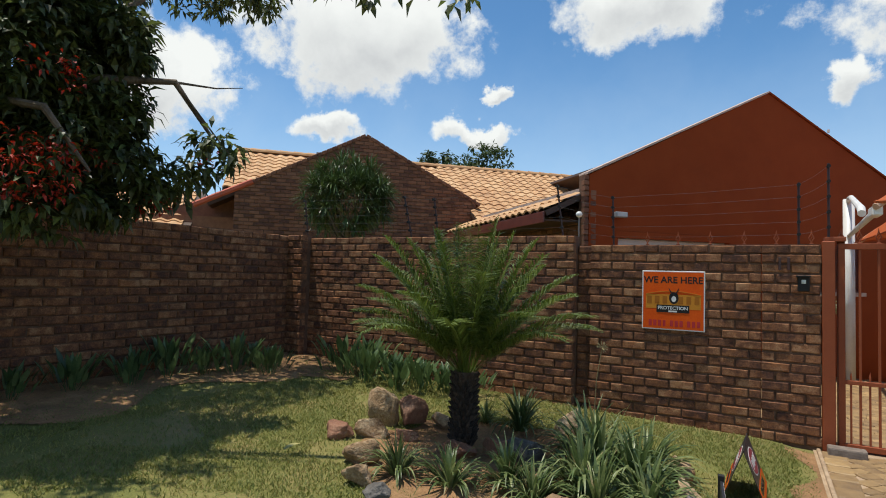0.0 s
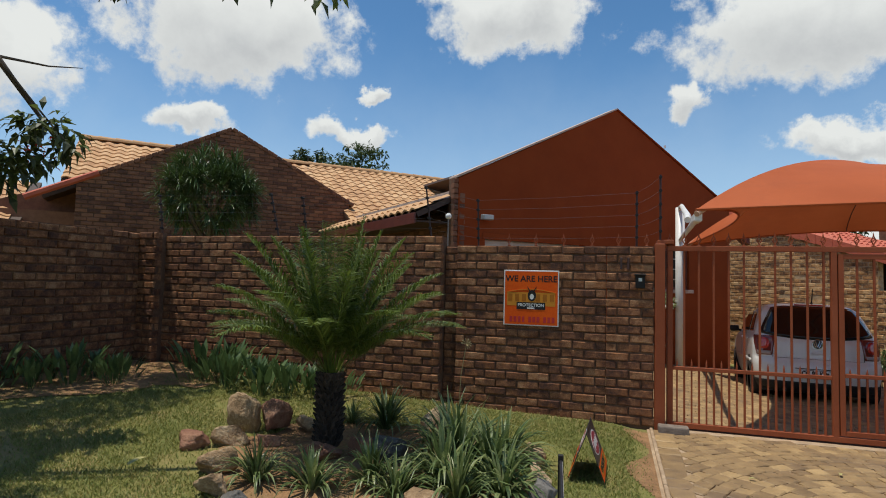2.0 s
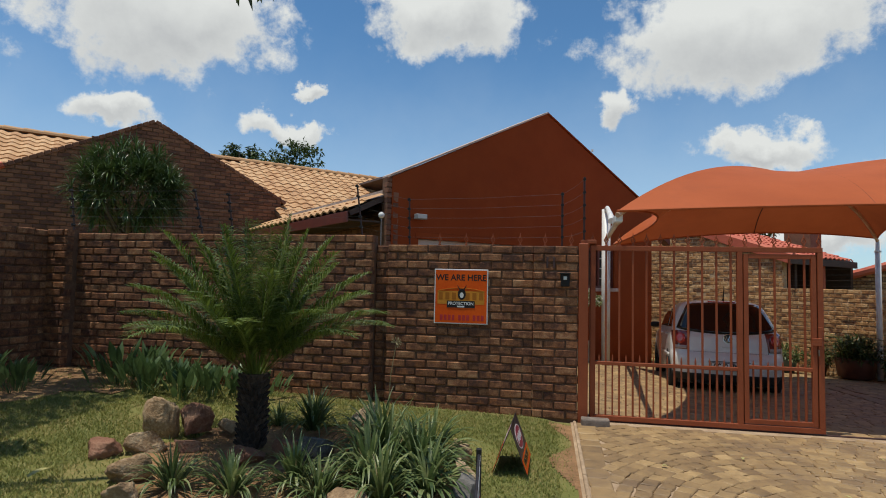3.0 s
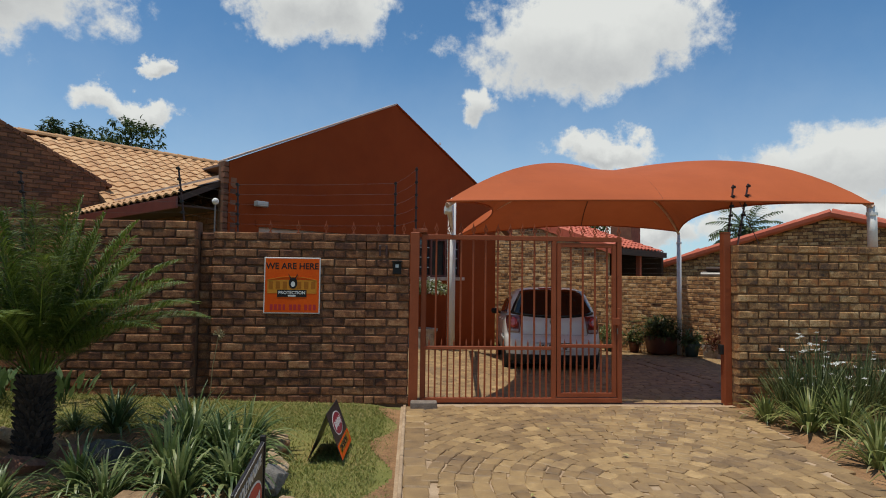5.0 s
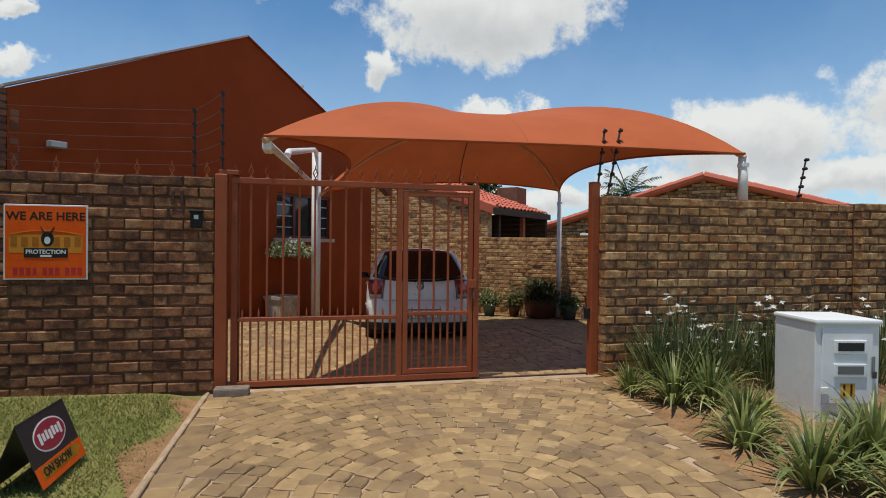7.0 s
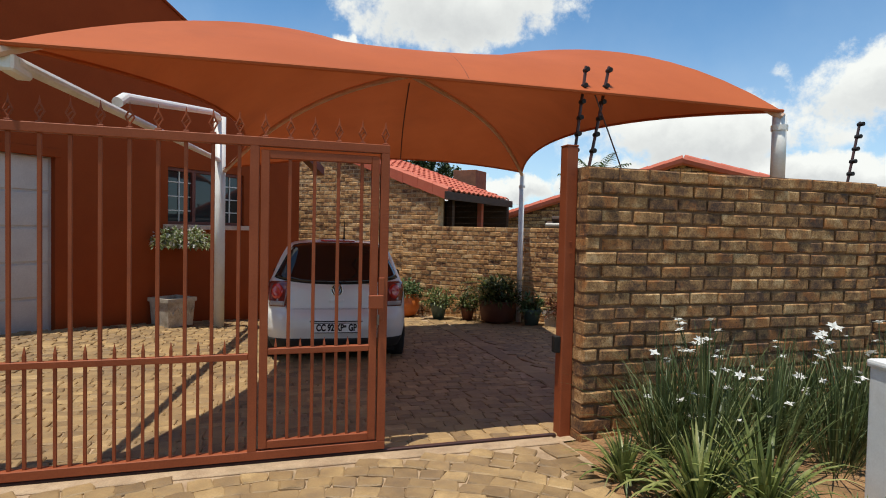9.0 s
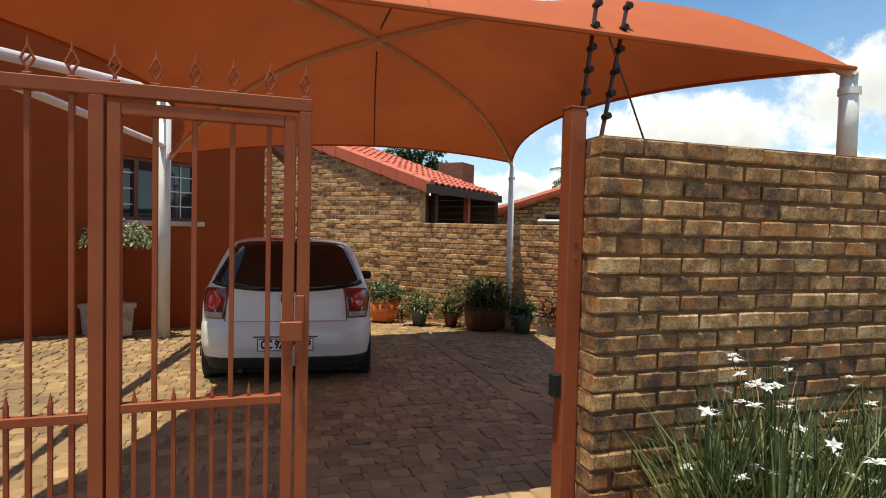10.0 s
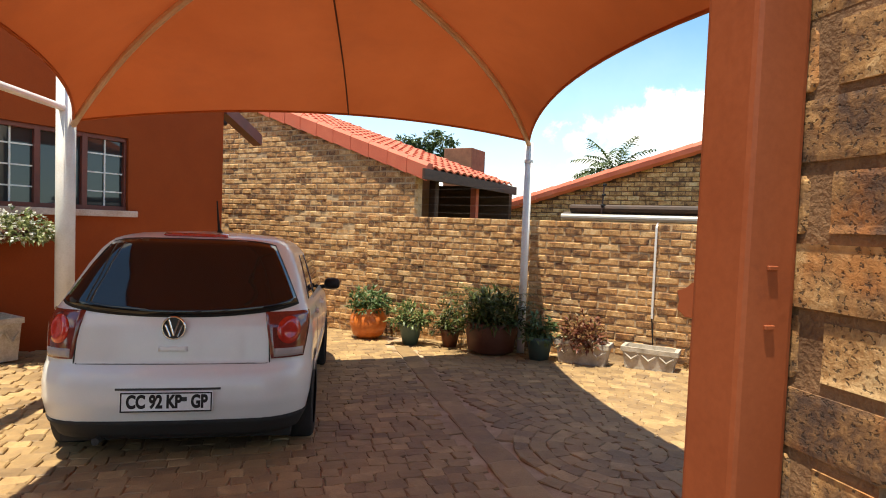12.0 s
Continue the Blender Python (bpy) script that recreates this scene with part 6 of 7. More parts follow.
def broad_plants():
    shapes = []
    for k in range(3):
        L = Leaves(400 + k)
        for i in range(40):
            a, o = L.rng.uniform(0, 6.283), L.rng.random()
            h = L.rng.uniform(0.05, 0.26)
            b = Vector((math.cos(a) * 0.16 * o, math.sin(a) * 0.16 * o, 0))
            tip = b + Vector((math.cos(a) * 0.14 * o, math.sin(a) * 0.14 * o, h))
            L.blade(b, tip - b, (tip - b).length, 0.012, 0.1, 3)
            L.blade(tip, (math.cos(a) * (0.3 + 0.5 * o), math.sin(a) * (0.3 + 0.5 * o), L.rng.uniform(1.0, 1.9)), L.rng.uniform(0.15, 0.25), L.rng.uniform(0.055, 0.085), 0.5, 5, 0.35, 0.03)
        shapes.append(L.mesh("broad_leaves", M_BROAD))
    rng = random.Random(8)
    spots = [(-5.5, 3.4), (-5.55, 3.85), (-5.45, 4.2), (-5.3, 4.5), (-5.35, 4.85), (-5.0, 4.75), (-4.45, 5.45), (-4.2, 5.55), (-4.0, 5.3), (-3.75, 5.5),
             (-3.55, 5.25), (-3.3, 5.4), (-3.05, 5.5), (-4.3, 5.75), (-3.6, 5.75), (-5.6, 2.9), (-5.6, 2.4), (-2.8, 5.6)]
    for k, (x, y) in enumerate(spots):
        s = rng.uniform(0.72, 1.1)
        e = lnk("broad_leaf_plant", shapes[k % 3])
        e.matrix_basis = on_ground(x, y) @ Matrix.Rotation(k * 1.9, 4, "Z") @ Matrix.Diagonal((s, s, s, 1))
        tagged(e, "low broad-leaved green plant along the wall", "plant", "broad-leaved plants")


broad_plants()


def small_palm():
    p = empty("small_palm", on_ground(-2.10, 4.08))
    tagged(p, "small feather palm with a stout dark trunk among rocks", "palm")
    rng = random.Random(12)
    v, f = [], []
    tr = tube_bm([(0, 0, -0.05), (0.005, 0, 0.2), (0.015, 0, 0.42), (0.02, 0, 0.58)], 0.1, 14, radii=[0.105, 0.085, 0.08, 0.10])
    for r in range(12):
        for k in range(13):
            a = 6.283 * (k + 0.5 * (r % 2)) / 13 + rng.uniform(-0.1, 0.1)
            z = 0.01 + r * 0.046
            d = Vector((math.cos(a), math.sin(a), 0))
            tube_bm([d * 0.068 + Vector((0.01, 0, z)), d * 0.094 + Vector((0.01, 0, z + 0.03)), d * (0.112 + rng.uniform(0, 0.025)) + Vector((0.01, 0, z + 0.055))], 0.012, 5, tr, radii=[0.022, 0.02, 0.006])
    part("trunk", tr, M_PALM_TRUNK, p, "dark trunk of old leaf bases")
    n = 52
    for k in range(n):
        L = Leaves(500 + k)
        o = k / (n - 1)
        a = k * 2.39996
        lean = 0.14 + 1.25 * o ** 1.4
        d = Vector((math.cos(a) * lean, math.sin(a) * lean, 1.0)).normalized()
        length = L.rng.uniform(1.08, 1.32) * (1 - 0.10 * o)
        q = Vector((0.02, 0, 0.55)) + Vector((math.cos(a), math.sin(a), 0)) * 0.05
        pts, m = [], 30
        for i in range(m + 1):
            t = i / m
            pts.append((q.copy(), d.copy(), t))
            q = q + d * (length / m)
            d = (d + Vector((0, 0, -(0.32 + 0.6 * o) / m * (0.3 + 1.5 * t)))).normalized()
        spine = [pp for pp, _, _ in pts]
        o0 = len(L.v)
        for pp, dd, t in pts:
            s = dd.cross(Vector((0, 0, 1))).normalized()
            w = 0.006 * (1.1 - t)
            L.v += [pp - s * w, pp + s * w]
        for i in range(m):
            b = o0 + i * 2
            L.f.append((b, b + 1, b + 3, b + 2))
        for pp, dd, t in pts:
            if t < 0.14:
                continue
            for extra in (0.0, 0.33, 0.67):
                s = dd.cross(Vector((0, 0, 1))).normalized()
                up = s.cross(dd)
                ll = 0.21 * math.sin(math.pi * min(1.0, 0.12 + t * 0.88)) ** 0.6 + 0.02
                for sg in (-1, 1):
                    jit = L.rng.uniform(-0.12, 0.12)
                    L.leaf(pp + dd * (extra * length / m), s * sg * 0.8 + dd * (0.75 + jit) + up * (0.42 + jit), ll * L.rng.uniform(0.85, 1.1), 0.0105, 0.7)
        lnk("frond", L.mesh("frond", M_FROND, False), p)


small_palm()

# ---- rocks ----
M_ROCK = mat("tan_rock", [(0.0, (0.13, 0.075, 0.04)), (0.4, (0.30, 0.19, 0.10)), (0.7, (0.50, 0.36, 0.22)), (1.0, (0.70, 0.60, 0.44))], 0.95, 9, 45, 1.0, vary="object", spread=0.35, depth=0.03)
M_ROCK_RED = mat("reddish_rock", [(0.0, (0.13, 0.055, 0.032)), (0.5, (0.26, 0.12, 0.07)), (1.0, (0.40, 0.24, 0.15))], 0.9, 6, 50, 1.0, vary="object", spread=0.35, depth=0.03)
M_ROCK_GREY = mat("grey_rock", [(0.0, (0.06, 0.055, 0.05)), (0.5, (0.14, 0.125, 0.11)), (1.0, (0.27, 0.25, 0.22))], 0.9, 6, 50, 1.0, vary="object", spread=0.35, depth=0.03)


def rock(x, y, sx, sy, sz, seed, material=None, label="rough tan garden rock", dz=0.0, turn=0.0):
    material = material or M_ROCK
    rng = random.Random(seed)
    bm = bmesh.new()
    bmesh.ops.create_icosphere(bm, subdivisions=4, radius=1.0)
    cuts = [(Vector((rng.gauss(0, 1), rng.gauss(0, 1), rng.gauss(0.2, 1))).normalized(), rng.uniform(0.42, 0.8)) for _ in range(10)]
    off = Vector((seed * 3.1, seed * 1.7, 0))
    for v in bm.verts:
        p = v.co.copy()
        for n, d in cuts:
            e = p.dot(n) - d
            if e > 0:
                p -= n * e
        p *= 1 + 0.16 * noise.noise(p * 1.6 + off) + 0.08 * noise.noise(p * 4.0 + off) + 0.06 * noise.noise(p * 9 + off) + 0.03 * noise.noise(p * 19 + off)
        v.co = Vector((p.x * sx, p.y * sy, p.z * sz))
    ob = part("rock", bm, material, None, "", True)
    ob.matrix_basis = on_ground(x, y, sz * 0.55 + dz) @ Matrix.Rotation(turn, 4, "Z")
    tagged(ob, label, "rock", "garden rocks")


rock(-2.90, 4.12, 0.16, 0.15, 0.20, 1, dz=0.02)
rock(-2.66, 4.22, 0.17, 0.15, 0.15, 2, M_ROCK_RED, "reddish broken garden rock", 0.02)
rock(-2.74, 3.74, 0.15, 0.11, 0.11, 3, turn=0.6)
rock(-2.45, 3.22, 0.14, 0.13, 0.12, 4)
rock(-2.95, 3.58, 0.15, 0.10, 0.10, 5, M_ROCK_RED, "reddish weathered garden rock", turn=0.9)
rock(-2.22, 2.92, 0.12, 0.11, 0.10, 6)
rock(-1.98, 2.78, 0.10, 0.10, 0.08, 7, M_ROCK_GREY, "dark grey rounded garden rock")
rock(-2.42, 4.35, 0.12, 0.10, 0.10, 8)
rock(-1.47, 4.98, 0.16, 0.12, 0.17, 9)
rock(-1.52, 4.02, 0.24, 0.11, 0.12, 10, M_ROCK_GREY, "long grey garden stone", turn=-0.3)
rock(-1.22, 3.52, 0.16, 0.10, 0.10, 11, M_ROCK, "pale weathered garden stone", turn=-0.2)
rock(-0.42, 3.98, 0.10, 0.16, 0.09, 12, M_ROCK, "pale weathered garden stone", turn=0.3)
rock(-0.35, 3.55, 0.13, 0.12, 0.12, 13, M_ROCK_GREY, "dark grey rounded garden rock")
rock(-0.52, 4.42, 0.11, 0.16, 0.10, 14)
rock(-1.95, 3.75, 0.15, 0.10, 0.09, 15, M_ROCK_RED, "reddish flat garden rock", turn=0.4)
rock(-1.75, 3.95, 0.12, 0.10, 0.11, 16, M_ROCK_RED, "reddish broken garden rock")
rock(-1.0, 3.25, 0.20, 0.11, 0.09, 17, M_ROCK, "pale weathered garden stone", turn=0.2)
rock(-2.5, 3.85, 0.12, 0.10, 0.07, 18, M_ROCK_RED, "reddish flat garden rock", turn=0.3)
rock(-1.62, 2.75, 0.15, 0.10, 0.08, 19, M_ROCK_RED, "reddish flat garden rock", turn=0.8)
rock(-0.18, 3.35, 0.07, 0.07, 0.06, 20)


def in_bed(x, y):
    return ((x + 1.6) / 1.15) ** 2 + ((y - 3.85) / 1.05) ** 2 + 0.16 * math.sin(x * 9) * math.sin(y * 8) < 1.0


bed = tagged(sheet("bed_soil", in_bed, -3.0, 2.4, 0.1, 5.1, 0.025, -0.016, M_SOIL), "bare reddish soil of the planted bed", "soil", kind="structure")
tagged(sheet("verge_soil", lambda x, y: drive_right(y) < x < 9.0 and 1.5 < y < 6.12, 3.2, 1.5, 9.0, 6.2, 0.1, -0.014, M_SOIL), "bare reddish soil beside the drive", "soil", kind="structure")
tagged(sheet("edge_soil", lambda x, y: 0.28 + 0.1 * math.sin(y * 5) < x < 0.46 and -1.5 < y < 6.0, 0.1, -1.5, 0.5, 6.0, 0.02, -0.018, M_SOIL), "strip of bare soil along the drive", "soil", kind="structure")
tagged(sheet("wall_soil", lambda x, y: x < -4.9 + 0.3 * math.sin(y * 3) and 1.0 < y < 5.9 and x > -5.9 or (-5.9 < x < -4.2 and y > 4.9 + 0.2 * math.sin(x * 4) and y < 6.03), -5.9, 1.0, -4.0, 6.03, 0.04, -0.018, M_SOIL), "leaf-strewn soil along the wall", "soil", kind="structure")


# ---- lawn grass ----
def grass():
    rng = random.Random(77)
    v, f = [], []
    n = 0
    while n < 150000:
        x, y = rng.uniform(-5.6, 0.36), rng.uniform(1.6, 6.0)
        if in_bed(x, y) and rng.random() < 0.9:
            n += 1
            continue
        if noise.noise(Vector((x * 1.3, y * 1.3, 3.0))) < -0.28 and rng.random() < 0.75:
            n += 1
            continue
        if x > 0.26 and rng.random() < 0.7 or (x < -4.7 and rng.random() < 0.8):
            n += 1
            continue
        n += 1
        a, h, w = rng.uniform(0, 6.283), rng.uniform(0.012, 0.030), rng.uniform(0.002, 0.004)
        z = ground_z(x, y) - 0.028
        dx, dy = math.cos(a), math.sin(a)
        lx, ly = rng.uniform(-0.03, 0.03), rng.uniform(-0.03, 0.03)
        o = len(v)
        v += [(x - dy * w, y + dx * w, z), (x + dy * w, y - dx * w, z), (x + lx * 0.4 + dy * w * 0.8, y + ly * 0.4 - dx * w * 0.8, z + h * 0.65), (x + lx * 0.4 - dy * w * 0.8, y + ly * 0.4 + dx * w * 0.8, z + h * 0.65), (x + lx, y + ly, z + h)]
        f += [(o, o + 1, o + 2, o + 3), (o + 3, o + 2, o + 4)]
    m = mat("grass_blade", [(0.0, (0.115, 0.148, 0.030)), (0.45, (0.21, 0.232, 0.050)), (0.8, (0.33, 0.285, 0.088)), (1.0, (0.46, 0.34, 0.15))], 0.6, 1.0, 20, 0.0, vary="island", spread=0.6, trans=0.25)
    g = lnk("grass", to_mesh("grass", v, f, m))
    tagged(g, "short sunlit lawn grass with dry patches", "grass", kind="stuff")


grass()
lf = Leaves(5)
lf.blade((0, 0, 0.03), (1, 0.2, 0.25), 0.16, 0.055, 0.8, 5, 0.4, 0.02)
fallen = lnk("fallen_leaf", lf.mesh("fallen_leaf", mat("yellow_leaf", [(0.2, (0.30, 0.27, 0.08)), (0.8, (0.46, 0.40, 0.16))], 0.6, 8, 60, 0.2)))
fallen.matrix_basis = on_ground(-2.95, 2.98, 0.01) @ Matrix.Rotation(1.2, 4, "Z")
tagged(fallen, "single large yellowed leaf fallen on the lawn", "leaf")
litter_m = bpy.data.materials["yellow_leaf"]
for k, (x, y) in enumerate(((1.05, 4.75), (1.75, 5.1), (2.2, 4.35), (1.3, 3.6), (2.9, 5.4))):
    L1 = Leaves(600 + k)
    L1.blade((0, 0, 0.008), (1, 0, 0.3), 0.05, 0.028, 1.2, 4, 0.5, 0.05)
    ob = lnk("fallen_leaf", L1.mesh("fallen_leaf", litter_m))
    ob.matrix_basis = Matrix.Translation((x, y, ground_z(x, y) + 0.014)) @ Matrix.Rotation(k * 1.3, 4, "Z")
    tagged(ob, "small dry leaf lying on the cobbles", "leaf", "leaves on the drive")


# ---- trees ----
def crown(L, centre, radii, n, size, width, droop=0.5):
    c = Vector(centre)
    k = 0
    while k < n:
        d = Vector((L.rng.gauss(0, 1), L.rng.gauss(0, 1), L.rng.gauss(0, 1))).normalized() * L.rng.uniform(0.35, 1.0) ** 0.5
        p = c + Vector((d.x * radii[0], d.y * radii[1], d.z * radii[2]))
        if noise.noise(p * 2.4) < -0.08:
            k += 1
            continue
        for i in range(L.rng.randrange(4, 8)):
            q = Vector((L.rng.gauss(0, 1), L.rng.gauss(0, 1), L.rng.gauss(-droop, 0.7)))
            L.leaf(p + q * 0.03, q, size * L.rng.uniform(0.7, 1.25), width * L.rng.uniform(0.7, 1.2), 0.5)
            k += 1


def garden_tree():
    t = empty("flowering_tree", on_ground(-5.1, 1.5))
    tagged(t, "dark leafy tree with red flower sprays over the lawn", "tree")
    o = Vector((-5.1, 1.5, ground_z(-5.1, 1.5)))
    part("trunk", tube_bm([(0, 0, -0.1), (0.03, 0.03, 0.8), (0.1, 0.1, 1.7), (0.25, 0.2, 2.6), (0.3, 0.45, 3.6)], 0.1, 12, radii=[0.19, 0.15, 0.13, 0.10, 0.06]), M_BARK, t, "rough brown trunk")
    limbs = [[(0.15, 0.15, 2.0), (0.6, 0.7, 2.6), (0.95, 1.3, 2.7), (1.05, 1.75, 2.15)], [(0.25, 0.2, 2.5), (0.9, 0.7, 3.7), (1.9, 1.4, 4.3), (2.6, 1.75, 3.95)],
             [(0.2, 0.2, 2.3), (0.2, 0.9, 3.0), (0.3, 1.4, 3.6), (0.2, 2.0, 4.2)], [(0.1, 0.1, 1.8), (0.6, 0.2, 2.3), (1.1, 0.3, 2.2), (1.3, 0.5, 1.8)], [(0.25, 0.2, 2.6), (-0.5, 0.3, 3.6), (-1.1, 0.6, 4.3)],
             [(0.3, 0.3, 3.0), (0.9, 0.6, 4.2), (1.5, 1.0, 4.8)]]
    for l in limbs:
        part("limb", tube_bm(l, 0.03, 8, radii=[0.06 - 0.05 * i / (len(l) - 1) for i in range(len(l))]), M_BARK, t)
    for k, (a, b, c) in enumerate((((0.95, 1.3, 2.7), (1.1, 1.6, 2.3), (1.25, 1.75, 2.05)), ((2.6, 1.75, 3.95), (2.65, 1.8, 3.6), (2.7, 1.9, 3.28)), ((2.3, 1.6, 4.1), (2.3, 1.9, 3.6), (2.35, 2.1, 3.32)), ((0.95, 1.3, 2.7), (1.0, 1.65, 2.75), (1.1, 1.85, 2.8)))):
        part("twig", tube_bm([a, b, c], 0.008, 5, radii=[0.012, 0.007, 0.003]), M_BARK, t)
    L = Leaves(900)
    g = o
    # The high crowns and the one at (-4.3, -0.2) are unseen, added to cast shade.
    for c, r, n in (((-4.72, 1.92, 2.95), (0.56, 0.55, 0.75), 5200), ((-4.75, 2.0, 3.6), (0.45, 0.45, 0.5), 1800), ((-4.85, 1.75, 2.3), (0.6, 0.55, 0.6), 3600), ((-4.3, -0.2, 3.4), (1.7, 1.2, 1.3), 8000), ((-5.0, 0.6, 2.6), (0.7, 0.7, 0.8), 2500), ((-4.45, 2.33, 2.95), (0.40, 0.42, 0.8), 4800), ((-4.48, 2.45, 2.2), (0.44, 0.44, 0.36), 2800), ((-4.2, 1.9, 2.1), (0.35, 0.35, 0.45), 500), ((-4.08, 3.12, 2.46), (0.24, 0.24, 0.2), 210), ((-4.2, 2.95, 2.22), (0.25, 0.2, 0.18), 180),
                    ((-5.9, 3.4, 5.2), (1.1, 2.1, 0.6), 7500), ((-5.6, 0.4, 5.0), (1.2, 1.2, 0.6), 2600), ((-5.9, 1.5, 4.5), (1.4, 1.4, 0.75), 3000), ((-4.5, 1.7, 4.7), (0.7, 0.7, 0.5), 450), ((-5.65, 2.55, 4.0), (0.7, 0.8, 0.7), 2200), ((-2.5, 3.25, 3.62), (0.45, 0.3, 0.16), 75), ((-2.0, 3.4, 3.55), (0.25, 0.2, 0.14), 40)):
        crown(L, Vector(c) - g, r, n, 0.13, 0.05, 0.7)
    lnk("crown", L.mesh("crown", M_TREE_LEAF, False), t)
    F = Leaves(901)
    for c, r, n in (((-3.95, 1.75, 2.05), (0.22, 0.22, 0.28), 420), ((-4.35, 2.2, 2.15), (0.35, 0.3, 0.25), 150), ((-4.15, 3.15, 2.42), (0.12, 0.12, 0.14), 60), ((-4.25, 2.75, 1.95), (0.14, 0.14, 0.1), 90), ((-4.1, 1.9, 2.75), (0.2, 0.2, 0.2), 60)):
        crown(F, Vector(c) - g, r, n, 0.05, 0.022, 0.2)
    sprays = lnk("blossom", F.mesh("blossom", M_RED_FLOWER, False), t, "loose red flower sprays")
    sprays["kind"] = "stuff"


garden_tree()


def round_bush():
    b = empty("round_bush", Matrix.Translation((-6.75, 8.2, 0)))
    tagged(b, "round glossy strap-leaved shrub behind the wall", "shrub")
    part("trunk", tube_bm([(0, 0, 0), (0.05, 0, 1.2), (0, 0, 2.3)], 0.06, 8, radii=[0.09, 0.07, 0.05]), M_BARK, b)
    for k in range(7):
        a = k * 0.9
        part("branch", tube_bm([(0, 0, 1.6 + 0.06 * k), (math.cos(a) * 0.3, math.sin(a) * 0.3, 2.3), (math.cos(a) * 0.55, math.sin(a) * 0.55, 2.7)], 0.03, 6, radii=[0.04, 0.03, 0.015]), M_BARK, b)
    L = Leaves(950)
    for k in range(330):
        d = Vector((L.rng.gauss(0, 1), L.rng.gauss(0, 1), L.rng.gauss(0.1, 1))).normalized()
        r = L.rng.uniform(0.55, 1.0)
        p = Vector((0, 0, 2.85)) + Vector((d.x * 0.85 * r, d.y * 0.85 * r, d.z * 0.72 * r))
        for i in range(17):
            q = (d * 0.6 + Vector((L.rng.gauss(0, 0.8), L.rng.gauss(0, 0.8), L.rng.gauss(0.35, 0.6)))).normalized()
            L.blade(p, q, L.rng.uniform(0.22, 0.36), 0.022, 1.3, 4, 0.3, 0.05)
    lnk("crown", L.mesh("crown", mat("shrub_leaf", [(p, (r * 1.7, g * 1.6, b * 1.8)) for p, (r, g, b) in LEAF_DARK], 0.35, 5, 40, 0.1, vary="island", spread=0.8, trans=0.15), False), b)


round_bush()


def far_tree(x, y, h, r, seed, label):
    t = empty("tree", Matrix.Translation((x, y, 0)))
    tagged(t, label, "tree", "trees behind the houses")
    part("trunk", tube_bm([(0, 0, 0), (0.1, 0, h * 0.35), (0, 0.1, h * 0.7)], 0.2, 8, radii=[0.3, 0.22, 0.1]), M_BARK, t)
    rng = random.Random(seed)
    L = Leaves(seed)
    for k in range(5):
        a = k * 1.26 + rng.uniform(-0.3, 0.3)
        tip = (math.cos(a) * r * 0.6, math.sin(a) * r * 0.6, h * rng.uniform(0.75, 0.95))
        part("limb", tube_bm([(0, 0, h * 0.5), (tip[0] * 0.5, tip[1] * 0.5, h * 0.72), tip], 0.08, 6, radii=[0.12, 0.08, 0.03]), M_BARK, t)
    for k in range(14):
        a, q = rng.uniform(0, 6.283), rng.uniform(0.1, 1.0)
        crown(L, (math.cos(a) * r * q * 0.8, math.sin(a) * r * q * 0.8, h * rng.uniform(0.72, 0.98)), (r * 0.34, r * 0.34, r * 0.26), 260, 0.26, 0.13, 0.2)
    lnk("crown", L.mesh("crown", M_FAR_LEAF, False), t)


far_tree(-13.0, 26.0, 8.1, 2.6, 61, "leafy green tree behind the roof")
far_tree(-16.0, 27.5, 8.5, 1.5, 62, "leafy green tree behind the roof")
far_tree(-24.5, 21.5, 7.9, 1.5, 63, "leafy green tree behind the roof")
far_tree(-21.0, 24.0, 7.2, 1.6, 64, "leafy green tree behind the roof")
far_tree(10.4, 33.0, 5.6, 1.9, 65, "leafy green tree behind the neighbouring roof")


def far_palm():
    t = empty("tall_palm", Matrix.Translation((15.2, 24.0, 0)))
    tagged(t, "distant feather palm behind the walls", "palm")
    part("trunk", tube_bm([(0, 0, 0), (0.05, 0, 1.8), (0, 0, 3.5)], 0.16, 10, radii=[0.22, 0.17, 0.14]), M_BARK, t)
    for k in range(30):
        L = Leaves(700 + k)
        a, el = k * 2.39996, 1.25 - 1.7 * (k / 30)
        d = Vector((math.cos(a) * math.cos(el), math.sin(a) * math.cos(el), math.sin(el)))
        q = Vector((0, 0, 3.5))
        for i in range(14):
            s = d.cross(Vector((0, 0, 1))).normalized()
            for sg in (-1, 1):
                L.leaf(q, s * sg + d * 0.8 + Vector((0, 0, -0.3)), 0.44 * math.sin(math.pi * (0.12 + 0.85 * i / 14)) + 0.08, 0.10, 0.5)
            L.blade(q, d, 0.15, 0.03, 0.1, 1)
            q = q + d * 0.125
            d = (d + Vector((0, 0, -0.085))).normalized()
        lnk("frond", L.mesh("frond", M_FAR_LEAF, False), t)


far_palm()


# ---- pots along the yard wall ----
def lathe(profile, sides=28, bm=None):
    bm = bm or bmesh.new()
    rows = [[bm.verts.new((r * math.cos(2 * math.pi * k / sides), r * math.sin(2 * math.pi * k / sides), z)) for k in range(sides)] for r, z in profile]
    for a, b in zip(rows, rows[1:]):
        for k in range(sides):
            bm.faces.new((a[k], a[(k + 1) % sides], b[(k + 1) % sides], b[k]))
    bm.faces.new(rows[0][::-1])
    return bm


